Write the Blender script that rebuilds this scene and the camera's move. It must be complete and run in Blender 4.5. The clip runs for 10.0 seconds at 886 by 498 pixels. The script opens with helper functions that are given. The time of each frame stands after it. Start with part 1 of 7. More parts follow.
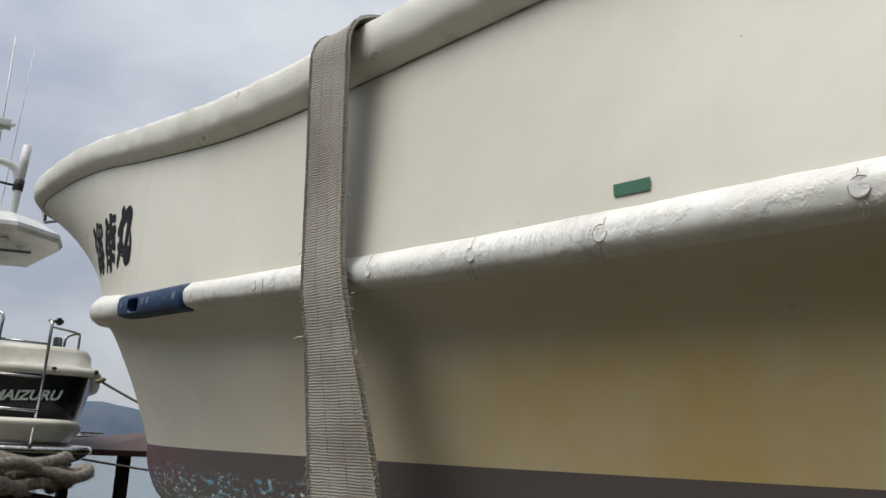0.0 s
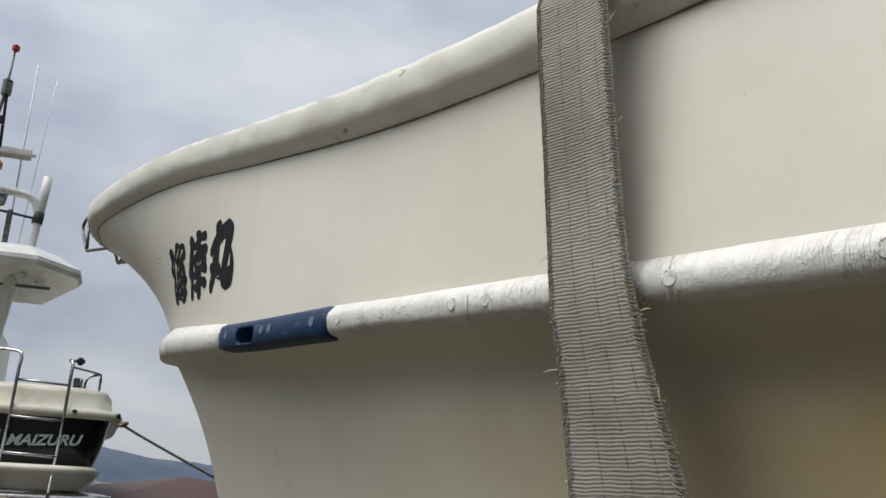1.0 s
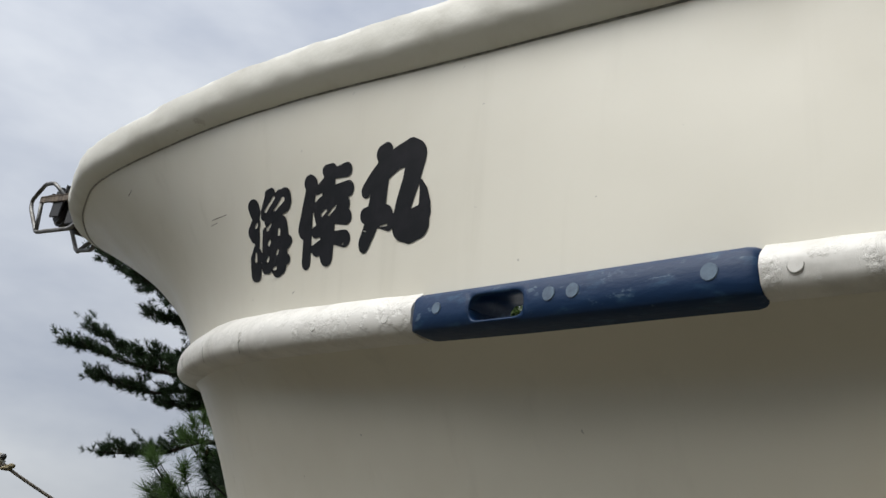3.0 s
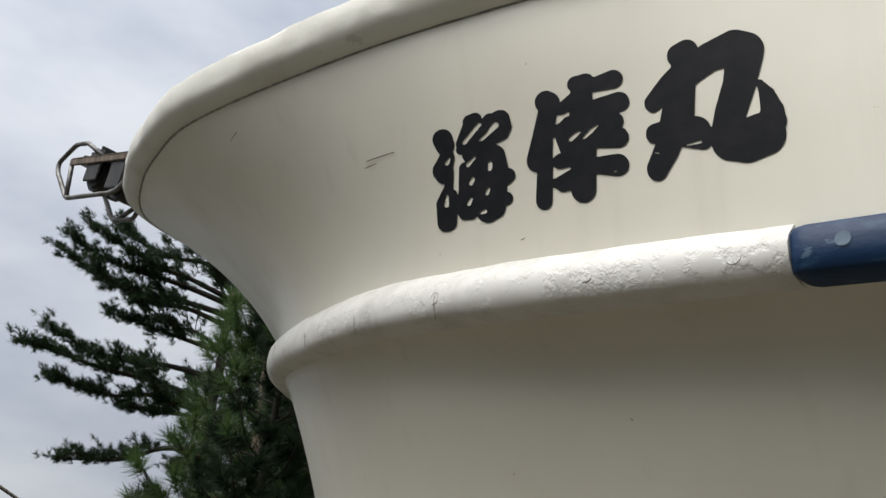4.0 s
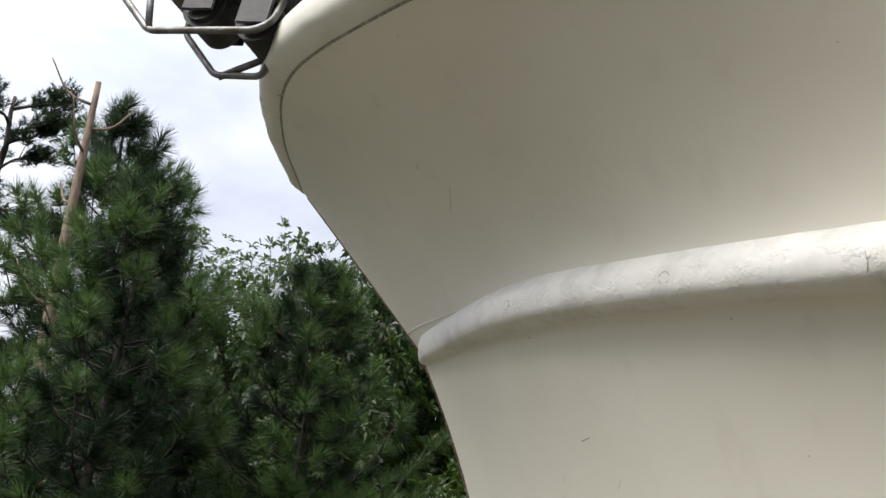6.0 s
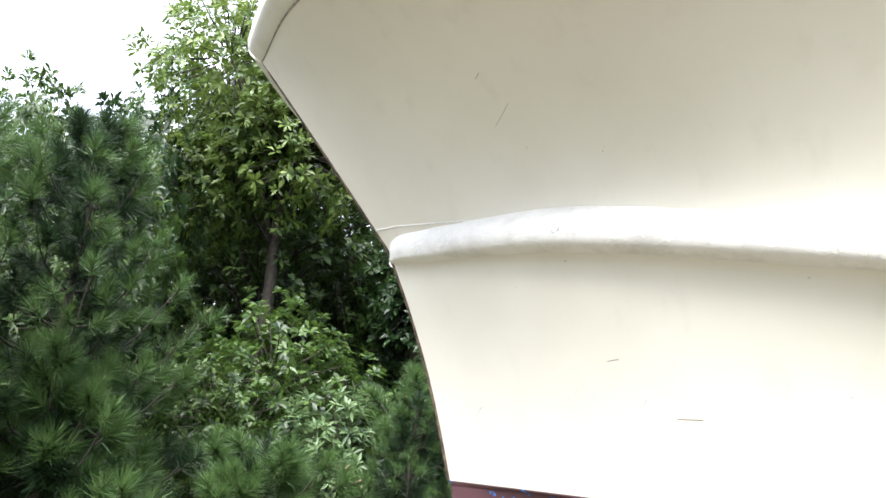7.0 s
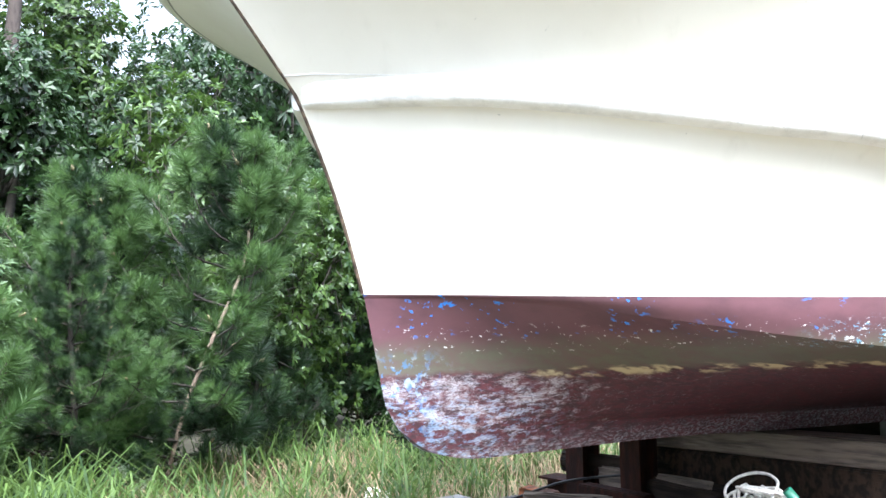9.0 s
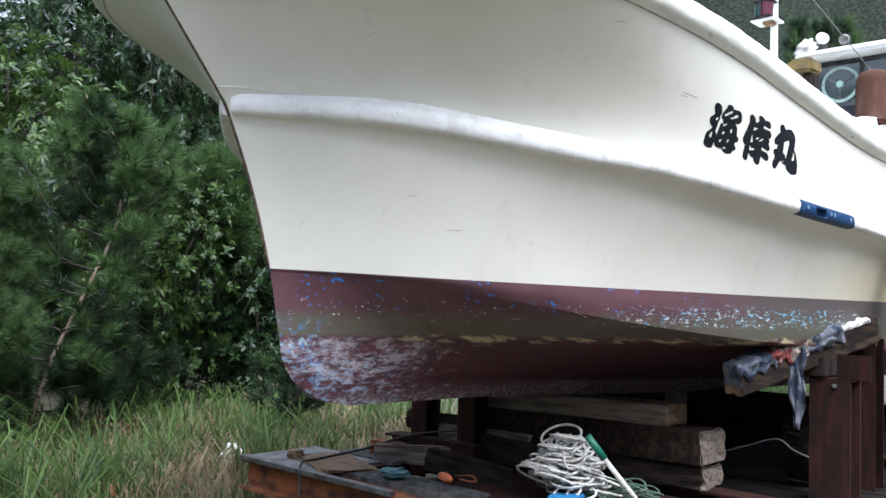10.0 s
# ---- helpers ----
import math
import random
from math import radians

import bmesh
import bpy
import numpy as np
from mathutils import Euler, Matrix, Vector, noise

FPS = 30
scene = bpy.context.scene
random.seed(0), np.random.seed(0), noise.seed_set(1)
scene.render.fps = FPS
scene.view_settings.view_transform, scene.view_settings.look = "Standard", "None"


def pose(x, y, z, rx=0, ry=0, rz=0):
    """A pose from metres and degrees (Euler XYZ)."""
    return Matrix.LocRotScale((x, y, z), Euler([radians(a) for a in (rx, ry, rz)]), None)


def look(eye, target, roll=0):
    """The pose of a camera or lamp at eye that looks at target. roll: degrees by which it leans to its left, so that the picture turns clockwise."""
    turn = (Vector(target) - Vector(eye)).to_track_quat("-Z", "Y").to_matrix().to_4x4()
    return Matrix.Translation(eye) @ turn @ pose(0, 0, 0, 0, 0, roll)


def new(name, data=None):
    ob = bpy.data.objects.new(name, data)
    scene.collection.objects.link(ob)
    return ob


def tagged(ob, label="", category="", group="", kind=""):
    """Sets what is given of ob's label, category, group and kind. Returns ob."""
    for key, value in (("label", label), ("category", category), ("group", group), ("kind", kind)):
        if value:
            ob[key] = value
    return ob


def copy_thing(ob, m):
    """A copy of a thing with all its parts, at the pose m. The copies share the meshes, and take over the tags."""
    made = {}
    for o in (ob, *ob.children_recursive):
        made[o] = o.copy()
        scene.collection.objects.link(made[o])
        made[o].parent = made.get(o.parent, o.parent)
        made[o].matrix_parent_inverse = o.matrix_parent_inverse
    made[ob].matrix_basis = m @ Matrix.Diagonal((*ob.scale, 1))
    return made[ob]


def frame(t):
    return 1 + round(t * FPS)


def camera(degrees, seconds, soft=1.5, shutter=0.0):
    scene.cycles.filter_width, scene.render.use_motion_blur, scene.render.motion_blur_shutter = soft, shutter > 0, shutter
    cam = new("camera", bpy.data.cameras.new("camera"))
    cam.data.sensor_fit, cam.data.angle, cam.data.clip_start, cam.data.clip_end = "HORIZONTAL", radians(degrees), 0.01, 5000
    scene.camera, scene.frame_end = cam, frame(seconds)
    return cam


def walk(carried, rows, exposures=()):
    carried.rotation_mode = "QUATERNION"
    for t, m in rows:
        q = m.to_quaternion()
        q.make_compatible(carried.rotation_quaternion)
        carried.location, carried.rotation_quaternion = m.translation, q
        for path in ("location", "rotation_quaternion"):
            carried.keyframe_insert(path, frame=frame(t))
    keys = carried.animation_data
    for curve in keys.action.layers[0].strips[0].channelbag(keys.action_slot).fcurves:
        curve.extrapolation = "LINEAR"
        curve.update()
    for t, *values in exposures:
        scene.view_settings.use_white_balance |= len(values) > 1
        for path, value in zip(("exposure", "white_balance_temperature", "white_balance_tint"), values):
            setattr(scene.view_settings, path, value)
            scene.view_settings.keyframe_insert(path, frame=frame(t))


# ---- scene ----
from mathutils.bvhtree import BVHTree

cam = camera(52.9, 10.0)
PATH = [
    (0, (0.053, 0.007, 1.559), (1.312, 1.492, 2.015), 2.5),
    (0.5, (0.025, 0.406, 1.592), (1.23, 1.923, 2.09), 1.4),
    (1, (0.006, 0.71, 1.587), (1.251, 2.176, 2.137), 2.7),
    (1.5, (0.091, 1.022, 1.596), (1.35, 2.462, 2.18), 4.6),
    (2, (0.063, 1.316, 1.589), (1.372, 2.699, 2.2), 4.4),
    (2.2, (0.044, 1.463, 1.59), (1.387, 2.804, 2.221), 4.4),
    (3.3, (0.086, 2.267, 1.563), (1.487, 3.496, 2.29), 5.4),
    (3.5, (0.089, 2.408, 1.561), (1.492, 3.63, 2.294), 5.4),
    (4, (0.059, 2.813, 1.55), (1.522, 3.957, 2.292), 5.1),
    (4.5, (0.103, 3.191, 1.542), (1.678, 4.138, 2.332), 5.4),
    (5, (0.127, 3.642, 1.564), (1.779, 4.379, 2.417), 5.9),
    (5.2, (0.107, 3.848, 1.548), (1.789, 4.534, 2.384), 5.6),
    (6.3, (0.013, 4.941, 1.59), (1.835, 5.431, 2.252), 3.5),
    (6.5, (-0.009, 5.109, 1.599), (1.855, 5.475, 2.224), 4.1),
    (7, (-0.111, 5.59, 1.569), (1.815, 5.483, 2.096), 5.4),
    (7.5, (-0.133, 5.905, 1.547), (1.784, 5.548, 1.992), 5.2),
    (8, (-0.099, 6.25, 1.516), (1.784, 5.737, 1.952), 4.2),
    (8.5, (-0.086, 6.64, 1.509), (1.716, 5.831, 1.82), 1.1),
    (9, (-0.096, 7.07, 1.527), (1.512, 5.889, 1.675), -1.2),
    (9.5, (-0.315, 7.406, 1.494), (1.144, 6.044, 1.621), 0.4),
    (10, (-0.608, 7.787, 1.51), (0.757, 6.328, 1.613), 1.6),
]
# exposure in stops, with white balance, through the clip
EXPOSURES = [(0, -0.16, 6350, 9), (1.5, -0.20, 6350, 9), (2.2, -0.13, 6350, 9), (3.3, -0.09, 6350, 9), (4.0, 0.0, 6400, 9), (4.5, 0.7, 6450, 9), (4.9, 0.38, 6500, 10), (5.2, 0.42, 6500, 10),
             (6.3, 0.92, 6500, 11), (6.6, 1.12, 6500, 11), (7.0, 2.2, 6200, 11), (7.5, 2.75, 5900, 10), (8.0, 2.85, 5600, 10), (8.5, 3.06, 5550, 10), (9.0, 2.8, 5650, 11), (9.5, 1.88, 5550, 12), (10, 1.37, 5600, 12)]
SKY, SUN = 0.71, 3.8
walk(cam, [(t, look(eye, target, roll)) for t, eye, target, roll in PATH], EXPOSURES)

# ---- world, sun ----
world = bpy.data.worlds.new("overcast_sky")
scene.world = world
world.use_nodes = True
wn, wl = world.node_tree.nodes, world.node_tree.links
wn.clear()
w_out = wn.new("ShaderNodeOutputWorld")
w_bg = wn.new("ShaderNodeBackground")
w_sky = wn.new("ShaderNodeTexSky")
w_sky.sky_type = "NISHITA"
w_sky.sun_disc = False
w_sky.sun_elevation = radians(60)
w_sky.sun_rotation = radians(-65)
w_scale = wn.new("ShaderNodeVectorMath")
w_scale.operation = "SCALE"
w_scale.inputs["Scale"].default_value = 0.10
w_co = wn.new("ShaderNodeTexCoord")
w_map = wn.new("ShaderNodeMapping")
w_map.inputs["Scale"].default_value = (1.6, 1.6, 3.6)
w_noise = wn.new("ShaderNodeTexNoise")
w_noise.inputs["Scale"].default_value = 2.0
w_noise.inputs["Detail"].default_value = 5.0
w_noise.inputs["Roughness"].default_value = 0.5
w_ramp = wn.new("ShaderNodeValToRGB")
w_ramp.color_ramp.elements[0].position = 0.33
w_ramp.color_ramp.elements[0].color = (0.50, 0.54, 0.64, 1)
w_ramp.color_ramp.elements[1].position = 0.68
w_ramp.color_ramp.elements[1].color = (0.86, 0.88, 0.92, 1)
w_mix = wn.new("ShaderNodeMix")
w_mix.data_type = "RGBA"
w_mix.inputs["Factor"].default_value = 0.88
wl.new(w_co.outputs["Generated"], w_map.inputs["Vector"])
wl.new(w_map.outputs["Vector"], w_noise.inputs["Vector"])
wl.new(w_noise.outputs["Fac"], w_ramp.inputs["Fac"])
wl.new(w_sky.outputs["Color"], w_scale.inputs[0])
wl.new(w_scale.outputs["Vector"], w_mix.inputs[6])
wl.new(w_ramp.outputs["Color"], w_mix.inputs[7])
w_sep = wn.new("ShaderNodeSeparateXYZ")
w_up = wn.new("ShaderNodeMapRange")
for key, value in (("From Min", 0.0), ("From Max", 1.0), ("To Min", 0.82), ("To Max", 1.8)):
    w_up.inputs[key].default_value = value
w_grad = wn.new("ShaderNodeVectorMath")
w_grad.operation = "SCALE"
wl.new(w_co.outputs["Generated"], w_sep.inputs[0])
wl.new(w_sep.outputs[2], w_up.inputs["Value"])
wl.new(w_mix.outputs[2], w_grad.inputs[0])
w_dot = wn.new("ShaderNodeVectorMath")
w_dot.operation = "DOT_PRODUCT"
w_dot.inputs[1].default_value = (-0.18, 0.30, 0.0)
w_sum = wn.new("ShaderNodeMath")
w_sum.operation = "ADD"
wl.new(w_co.outputs["Generated"], w_dot.inputs[0])
wl.new(w_dot.outputs["Value"], w_sum.inputs[0])
wl.new(w_up.outputs["Result"], w_sum.inputs[1])
wl.new(w_sum.outputs[0], w_grad.inputs["Scale"])
wl.new(w_grad.outputs["Vector"], w_bg.inputs["Color"])
w_bg.inputs["Strength"].default_value = SKY
wl.new(w_bg.outputs["Background"], w_out.inputs["Surface"])

sun = new("sun", bpy.data.lights.new("sun", "SUN"))
sun.data.energy = SUN
sun.data.angle = radians(50)
sun.data.color = (1.0, 0.96, 0.9)
sun.matrix_world = look((-4.1, 1.9, 7.8), (0, 0, 0))


# ---- materials ----
def mat(name, base, rough=0.6, metal=0.0, second=None, scale=8.0, detail=6.0, contrast=(0.4, 0.65), bump=0.1, bump_scale=60.0, stretch=(1, 1, 1), spec=0.5):
    """A material whose colour wanders between base and second, with fine relief."""
    m = bpy.data.materials.new(name)
    m.use_nodes = True
    n, l = m.node_tree.nodes, m.node_tree.links
    b = n["Principled BSDF"]
    b.inputs["Roughness"].default_value = rough
    b.inputs["Metallic"].default_value = metal
    b.inputs["Specular IOR Level"].default_value = spec
    co = n.new("ShaderNodeTexCoord")
    mp = n.new("ShaderNodeMapping")
    mp.inputs["Scale"].default_value = stretch
    l.new(co.outputs["Object"], mp.inputs["Vector"])
    col = rgb(n, base)
    if second:
        col = blend(m, col, rgb(n, second), band(m, noise_of(m, mp.outputs["Vector"], scale, detail), *contrast))
    l.new(col, b.inputs["Base Color"])
    if bump:
        bp = n.new("ShaderNodeBump")
        bp.inputs["Strength"].default_value = bump
        bp.inputs["Distance"].default_value = 0.01
        l.new(noise_of(m, mp.outputs["Vector"], bump_scale, 4), bp.inputs["Height"])
        l.new(bp.outputs["Normal"], b.inputs["Normal"])
    return m


def rgb(n, c):
    r = n.new("ShaderNodeRGB")
    r.outputs[0].default_value = (*c, 1)
    return r.outputs[0]


def noise_of(m, vec, scale, detail=4.0, rough=0.55, distort=0.0):
    t = m.node_tree.nodes.new("ShaderNodeTexNoise")
    t.inputs["Scale"].default_value = scale
    t.inputs["Detail"].default_value = detail
    t.inputs["Roughness"].default_value = rough
    t.inputs["Distortion"].default_value = distort
    m.node_tree.links.new(vec, t.inputs["Vector"])
    return t.outputs["Fac"]


def band(m, value, low, high, a=0.0, b=1.0):
    r = m.node_tree.nodes.new("ShaderNodeMapRange")
    r.interpolation_type = "SMOOTHSTEP"
    for key, v in (("From Min", low), ("From Max", high), ("To Min", a), ("To Max", b)):
        r.inputs[key].default_value = v
    m.node_tree.links.new(value, r.inputs["Value"])
    return r.outputs["Result"]


def blend(m, a, b, fac):
    x = m.node_tree.nodes.new("ShaderNodeMix")
    x.data_type = "RGBA"
    m.node_tree.links.new(a, x.inputs[6])
    m.node_tree.links.new(b, x.inputs[7])
    m.node_tree.links.new(fac, x.inputs["Factor"])
    return x.outputs[2]


def calc(m, op, a, b=None):
    x = m.node_tree.nodes.new("ShaderNodeMath")
    x.operation = op
    for i, v in enumerate((a, b)):
        if v is None:
            continue
        if isinstance(v, (int, float)):
            x.inputs[i].default_value = v
        else:
            m.node_tree.links.new(v, x.inputs[i])
    return x.outputs[0]


def axes_of(m, stretch=(1, 1, 1)):
    """Object coordinates, scaled, and their x, y, z."""
    n, l = m.node_tree.nodes, m.node_tree.links
    co = n.new("ShaderNodeTexCoord")
    mp = n.new("ShaderNodeMapping")
    mp.inputs["Scale"].default_value = stretch
    l.new(co.outputs["Object"], mp.inputs["Vector"])
    s = n.new("ShaderNodeSeparateXYZ")
    l.new(co.outputs["Object"], s.inputs[0])
    return mp.outputs["Vector"], s.outputs


def bump_of(m, height, strength, distance=0.01):
    n, l = m.node_tree.nodes, m.node_tree.links
    bp = n.new("ShaderNodeBump")
    bp.inputs["Strength"].default_value = strength
    bp.inputs["Distance"].default_value = distance
    l.new(height, bp.inputs["Height"])
    l.new(bp.outputs["Normal"], n["Principled BSDF"].inputs["Normal"])


def topside_paint():
    """Cream gelcoat, greyer aft, yellowed low down and aft, with faint streaks and scuffs."""
    m = bpy.data.materials.new("topside_paint")
    m.use_nodes = True
    n, l = m.node_tree.nodes, m.node_tree.links
    b = n["Principled BSDF"]
    vec, xyz = axes_of(m)
    cloud = noise_of(m, vec, 1.3, 4)
    col = blend(m, rgb(n, (0.75, 0.722, 0.622)), rgb(n, (0.69, 0.657, 0.555)), band(m, cloud, 0.35, 0.7))
    # greyer and darker towards the stern, broken up by noise
    aft_grey = calc(m, "MULTIPLY", band(m, xyz[1], 2.6, 0.4), band(m, noise_of(m, vec, 2.2, 6, 0.6), 0.25, 0.75, 0.25, 0.75))
    col = blend(m, col, rgb(n, (0.50, 0.475, 0.40)), aft_grey)
    low = band(m, xyz[2], 1.95, 1.70)
    aft = band(m, xyz[1], 3.0, 0.6)
    yellow = calc(m, "MULTIPLY", calc(m, "MULTIPLY", low, aft), band(m, noise_of(m, vec, 3.2, 7, 0.6), 0.25, 0.7, 0.6, 1.0))
    col = blend(m, col, rgb(n, (0.52, 0.385, 0.155)), yellow)
    vec2, _ = axes_of(m, (9, 9, 0.7))
    col = blend(m, col, rgb(n, (0.5, 0.47, 0.38)), calc(m, "MULTIPLY", band(m, noise_of(m, vec2, 1.2, 5), 0.55, 0.85), 0.3))
    fleck = band(m, noise_of(m, vec, 40, 2), 0.775, 0.79)
    col = blend(m, col, rgb(n, (0.25, 0.24, 0.21)), calc(m, "MULTIPLY", fleck, 0.5))
    l.new(col, b.inputs["Base Color"])
    l.new(band(m, noise_of(m, vec, 5, 5), 0.3, 0.7, 0.34, 0.5), b.inputs["Roughness"])
    bump_of(m, noise_of(m, vec, 7, 3), 0.05, 0.02)
    return m


def bottom_paint():
    """Maroon antifouling: a slime line, blue and white chips, a chalky scraped forefoot."""
    m = bpy.data.materials.new("bottom_paint")
    m.use_nodes = True
    n, l = m.node_tree.nodes, m.node_tree.links
    b = n["Principled BSDF"]
    vec, xyz = axes_of(m)
    flow, _ = axes_of(m, (3.0, 1.0, 3.2))
    wob = calc(m, "MULTIPLY", calc(m, "SUBTRACT", noise_of(m, vec, 5, 6), 0.5), 0.075)
    z = calc(m, "ADD", xyz[2], wob)
    col = blend(m, rgb(n, (0.116, 0.049, 0.058)), rgb(n, (0.080, 0.034, 0.042)), band(m, noise_of(m, flow, 3, 6), 0.35, 0.7))
    col = blend(m, rgb(n, (0.082, 0.066, 0.06)), col, band(m, calc(m, "ADD", xyz[1], calc(m, "MULTIPLY", noise_of(m, vec, 2, 4), 0.8)), 3.0, 4.3))
    lower = blend(m, rgb(n, (0.084, 0.020, 0.027)), rgb(n, (0.038, 0.016, 0.021)), band(m, noise_of(m, flow, 14, 8, 0.7), 0.4, 0.6))
    col = blend(m, col, lower, band(m, z, 1.335, 1.285))
    slime = calc(m, "MULTIPLY", band(m, z, 1.47, 1.37), band(m, z, 1.285, 1.315))
    col = blend(m, col, rgb(n, (0.098, 0.095, 0.064)), calc(m, "MULTIPLY", slime, band(m, noise_of(m, flow, 6, 8, 0.7), 0.3, 0.65, 0.45, 1.0)))
    # scraped, chalky patches low on the forefoot, thinning out aft
    reach = calc(m, "MULTIPLY", band(m, xyz[1], 3.5, 5.0), band(m, z, 1.315, 1.285))
    streak, _ = axes_of(m, (2.0, 2.2, 6.0))
    grit = calc(m, "MULTIPLY", calc(m, "SUBTRACT", noise_of(m, flow, 34, 10, 0.85), 0.5), 0.55)
    rubbed = calc(m, "ADD", calc(m, "ADD", noise_of(m, streak, 4.5, 10, 0.72), grit), calc(m, "MULTIPLY", reach, 0.15))
    heart = calc(m, "MULTIPLY", calc(m, "MULTIPLY", band(m, xyz[1], 4.35, 4.65), band(m, z, 1.075, 1.13)), band(m, z, 1.30, 1.26))
    wear = calc(m, "MULTIPLY", band(m, z, 1.325, 1.27), band(m, calc(m, "ADD", rubbed, calc(m, "MULTIPLY", heart, 0.06)), 0.62, 0.80))
    col = blend(m, col, rgb(n, (0.40, 0.365, 0.375)), calc(m, "MULTIPLY", wear, band(m, noise_of(m, streak, 42, 10, 0.82), 0.42, 0.56, 0.10, 0.95)))
    speck = calc(m, "MULTIPLY", band(m, z, 1.32, 1.27), band(m, noise_of(m, streak, 26, 10, 0.8), 0.57, 0.63))
    col = blend(m, col, rgb(n, (0.42, 0.38, 0.40)), calc(m, "MULTIPLY", speck, band(m, noise_of(m, flow, 4, 5), 0.35, 0.65, 0.15, 0.75)))
    blue = calc(m, "MULTIPLY", calc(m, "MULTIPLY", band(m, xyz[1], 4.2, 5.2), band(m, z, 1.33, 1.1)), band(m, noise_of(m, streak, 9, 8, 0.72), 0.50, 0.58))
    col = blend(m, col, rgb(n, (0.22, 0.37, 0.55)), calc(m, "MULTIPLY", blue, 0.5))
    edge = calc(m, "MULTIPLY", calc(m, "MULTIPLY", band(m, xyz[1], 5.0, 5.2), band(m, z, 1.42, 1.30)), band(m, noise_of(m, vec, 26, 7, 0.7), 0.53, 0.57))
    col = blend(m, col, blend(m, rgb(n, (0.06, 0.20, 0.44)), rgb(n, (0.45, 0.55, 0.60)), band(m, noise_of(m, vec, 17, 4), 0.45, 0.6)), calc(m, "MULTIPLY", edge, 0.65))
    ochre = calc(m, "MULTIPLY", calc(m, "MULTIPLY", band(m, z, 1.318, 1.30), band(m, z, 1.26, 1.285)), calc(m, "MULTIPLY", band(m, noise_of(m, flow, 5, 7), 0.48, 0.6), band(m, xyz[1], 4.85, 4.6)))
    col = blend(m, col, rgb(n, (0.50, 0.42, 0.24)), calc(m, "MULTIPLY", ochre, 0.85))
    foot = band(m, z, 1.03, 0.965)
    col = blend(m, col, rgb(n, (0.48, 0.52, 0.56)), calc(m, "MULTIPLY", foot, band(m, noise_of(m, streak, 20, 8, 0.7), 0.47, 0.6, 0.0, 0.4)))
    # white flakes along the slime line, blue chips under the waterline, a turquoise patch further aft
    near_line = calc(m, "MULTIPLY", band(m, z, 1.50, 1.455), band(m, z, 1.365, 1.40))
    chip_w = calc(m, "MULTIPLY", band(m, noise_of(m, flow, 17, 8, 0.70), 0.622, 0.634), near_line)
    col = blend(m, col, rgb(n, (0.70, 0.70, 0.68)), chip_w)
    aft = calc(m, "MULTIPLY", calc(m, "MULTIPLY", band(m, xyz[1], 1.7, 2.3), band(m, xyz[1], 4.1, 3.7)), calc(m, "MULTIPLY", band(m, z, 1.50, 1.45), band(m, z, 1.36, 1.39)))
    flake = calc(m, "MULTIPLY", aft, band(m, noise_of(m, flow, 19, 8, 0.72), 0.555, 0.58))
    col = blend(m, col, blend(m, rgb(n, (0.16, 0.40, 0.56)), rgb(n, (0.66, 0.70, 0.70)), band(m, noise_of(m, vec, 30, 3), 0.48, 0.6)), flake)
    gate = calc(m, "MULTIPLY", band(m, noise_of(m, vec, 2.6, 2), 0.50, 0.58), band(m, xyz[1], 3.0, 3.8))
    chip_b = calc(m, "MULTIPLY", band(m, noise_of(m, flow, 16, 4), 0.62, 0.635), calc(m, "MULTIPLY", gate, band(m, z, 1.42, 1.46)))
    col = blend(m, col, rgb(n, (0.035, 0.19, 0.60)), chip_b)
    off_y = calc(m, "MULTIPLY", calc(m, "SUBTRACT", xyz[1], 5.13), 17.0)
    off_z = calc(m, "MULTIPLY", calc(m, "SUBTRACT", xyz[2], 1.566), 60.0)
    spot = calc(m, "ADD", calc(m, "ADD", calc(m, "MULTIPLY", off_y, off_y), calc(m, "MULTIPLY", off_z, off_z)), calc(m, "MULTIPLY", noise_of(m, vec, 38, 5, 0.7), 7.0))
    col = blend(m, col, rgb(n, (0.035, 0.19, 0.60)), band(m, spot, 3.7, 3.5))
    l.new(col, b.inputs["Base Color"])
    b.inputs["Roughness"].default_value = 0.6
    bump_of(m, noise_of(m, vec, 60, 6, 0.7), 0.12, 0.004)
    return m


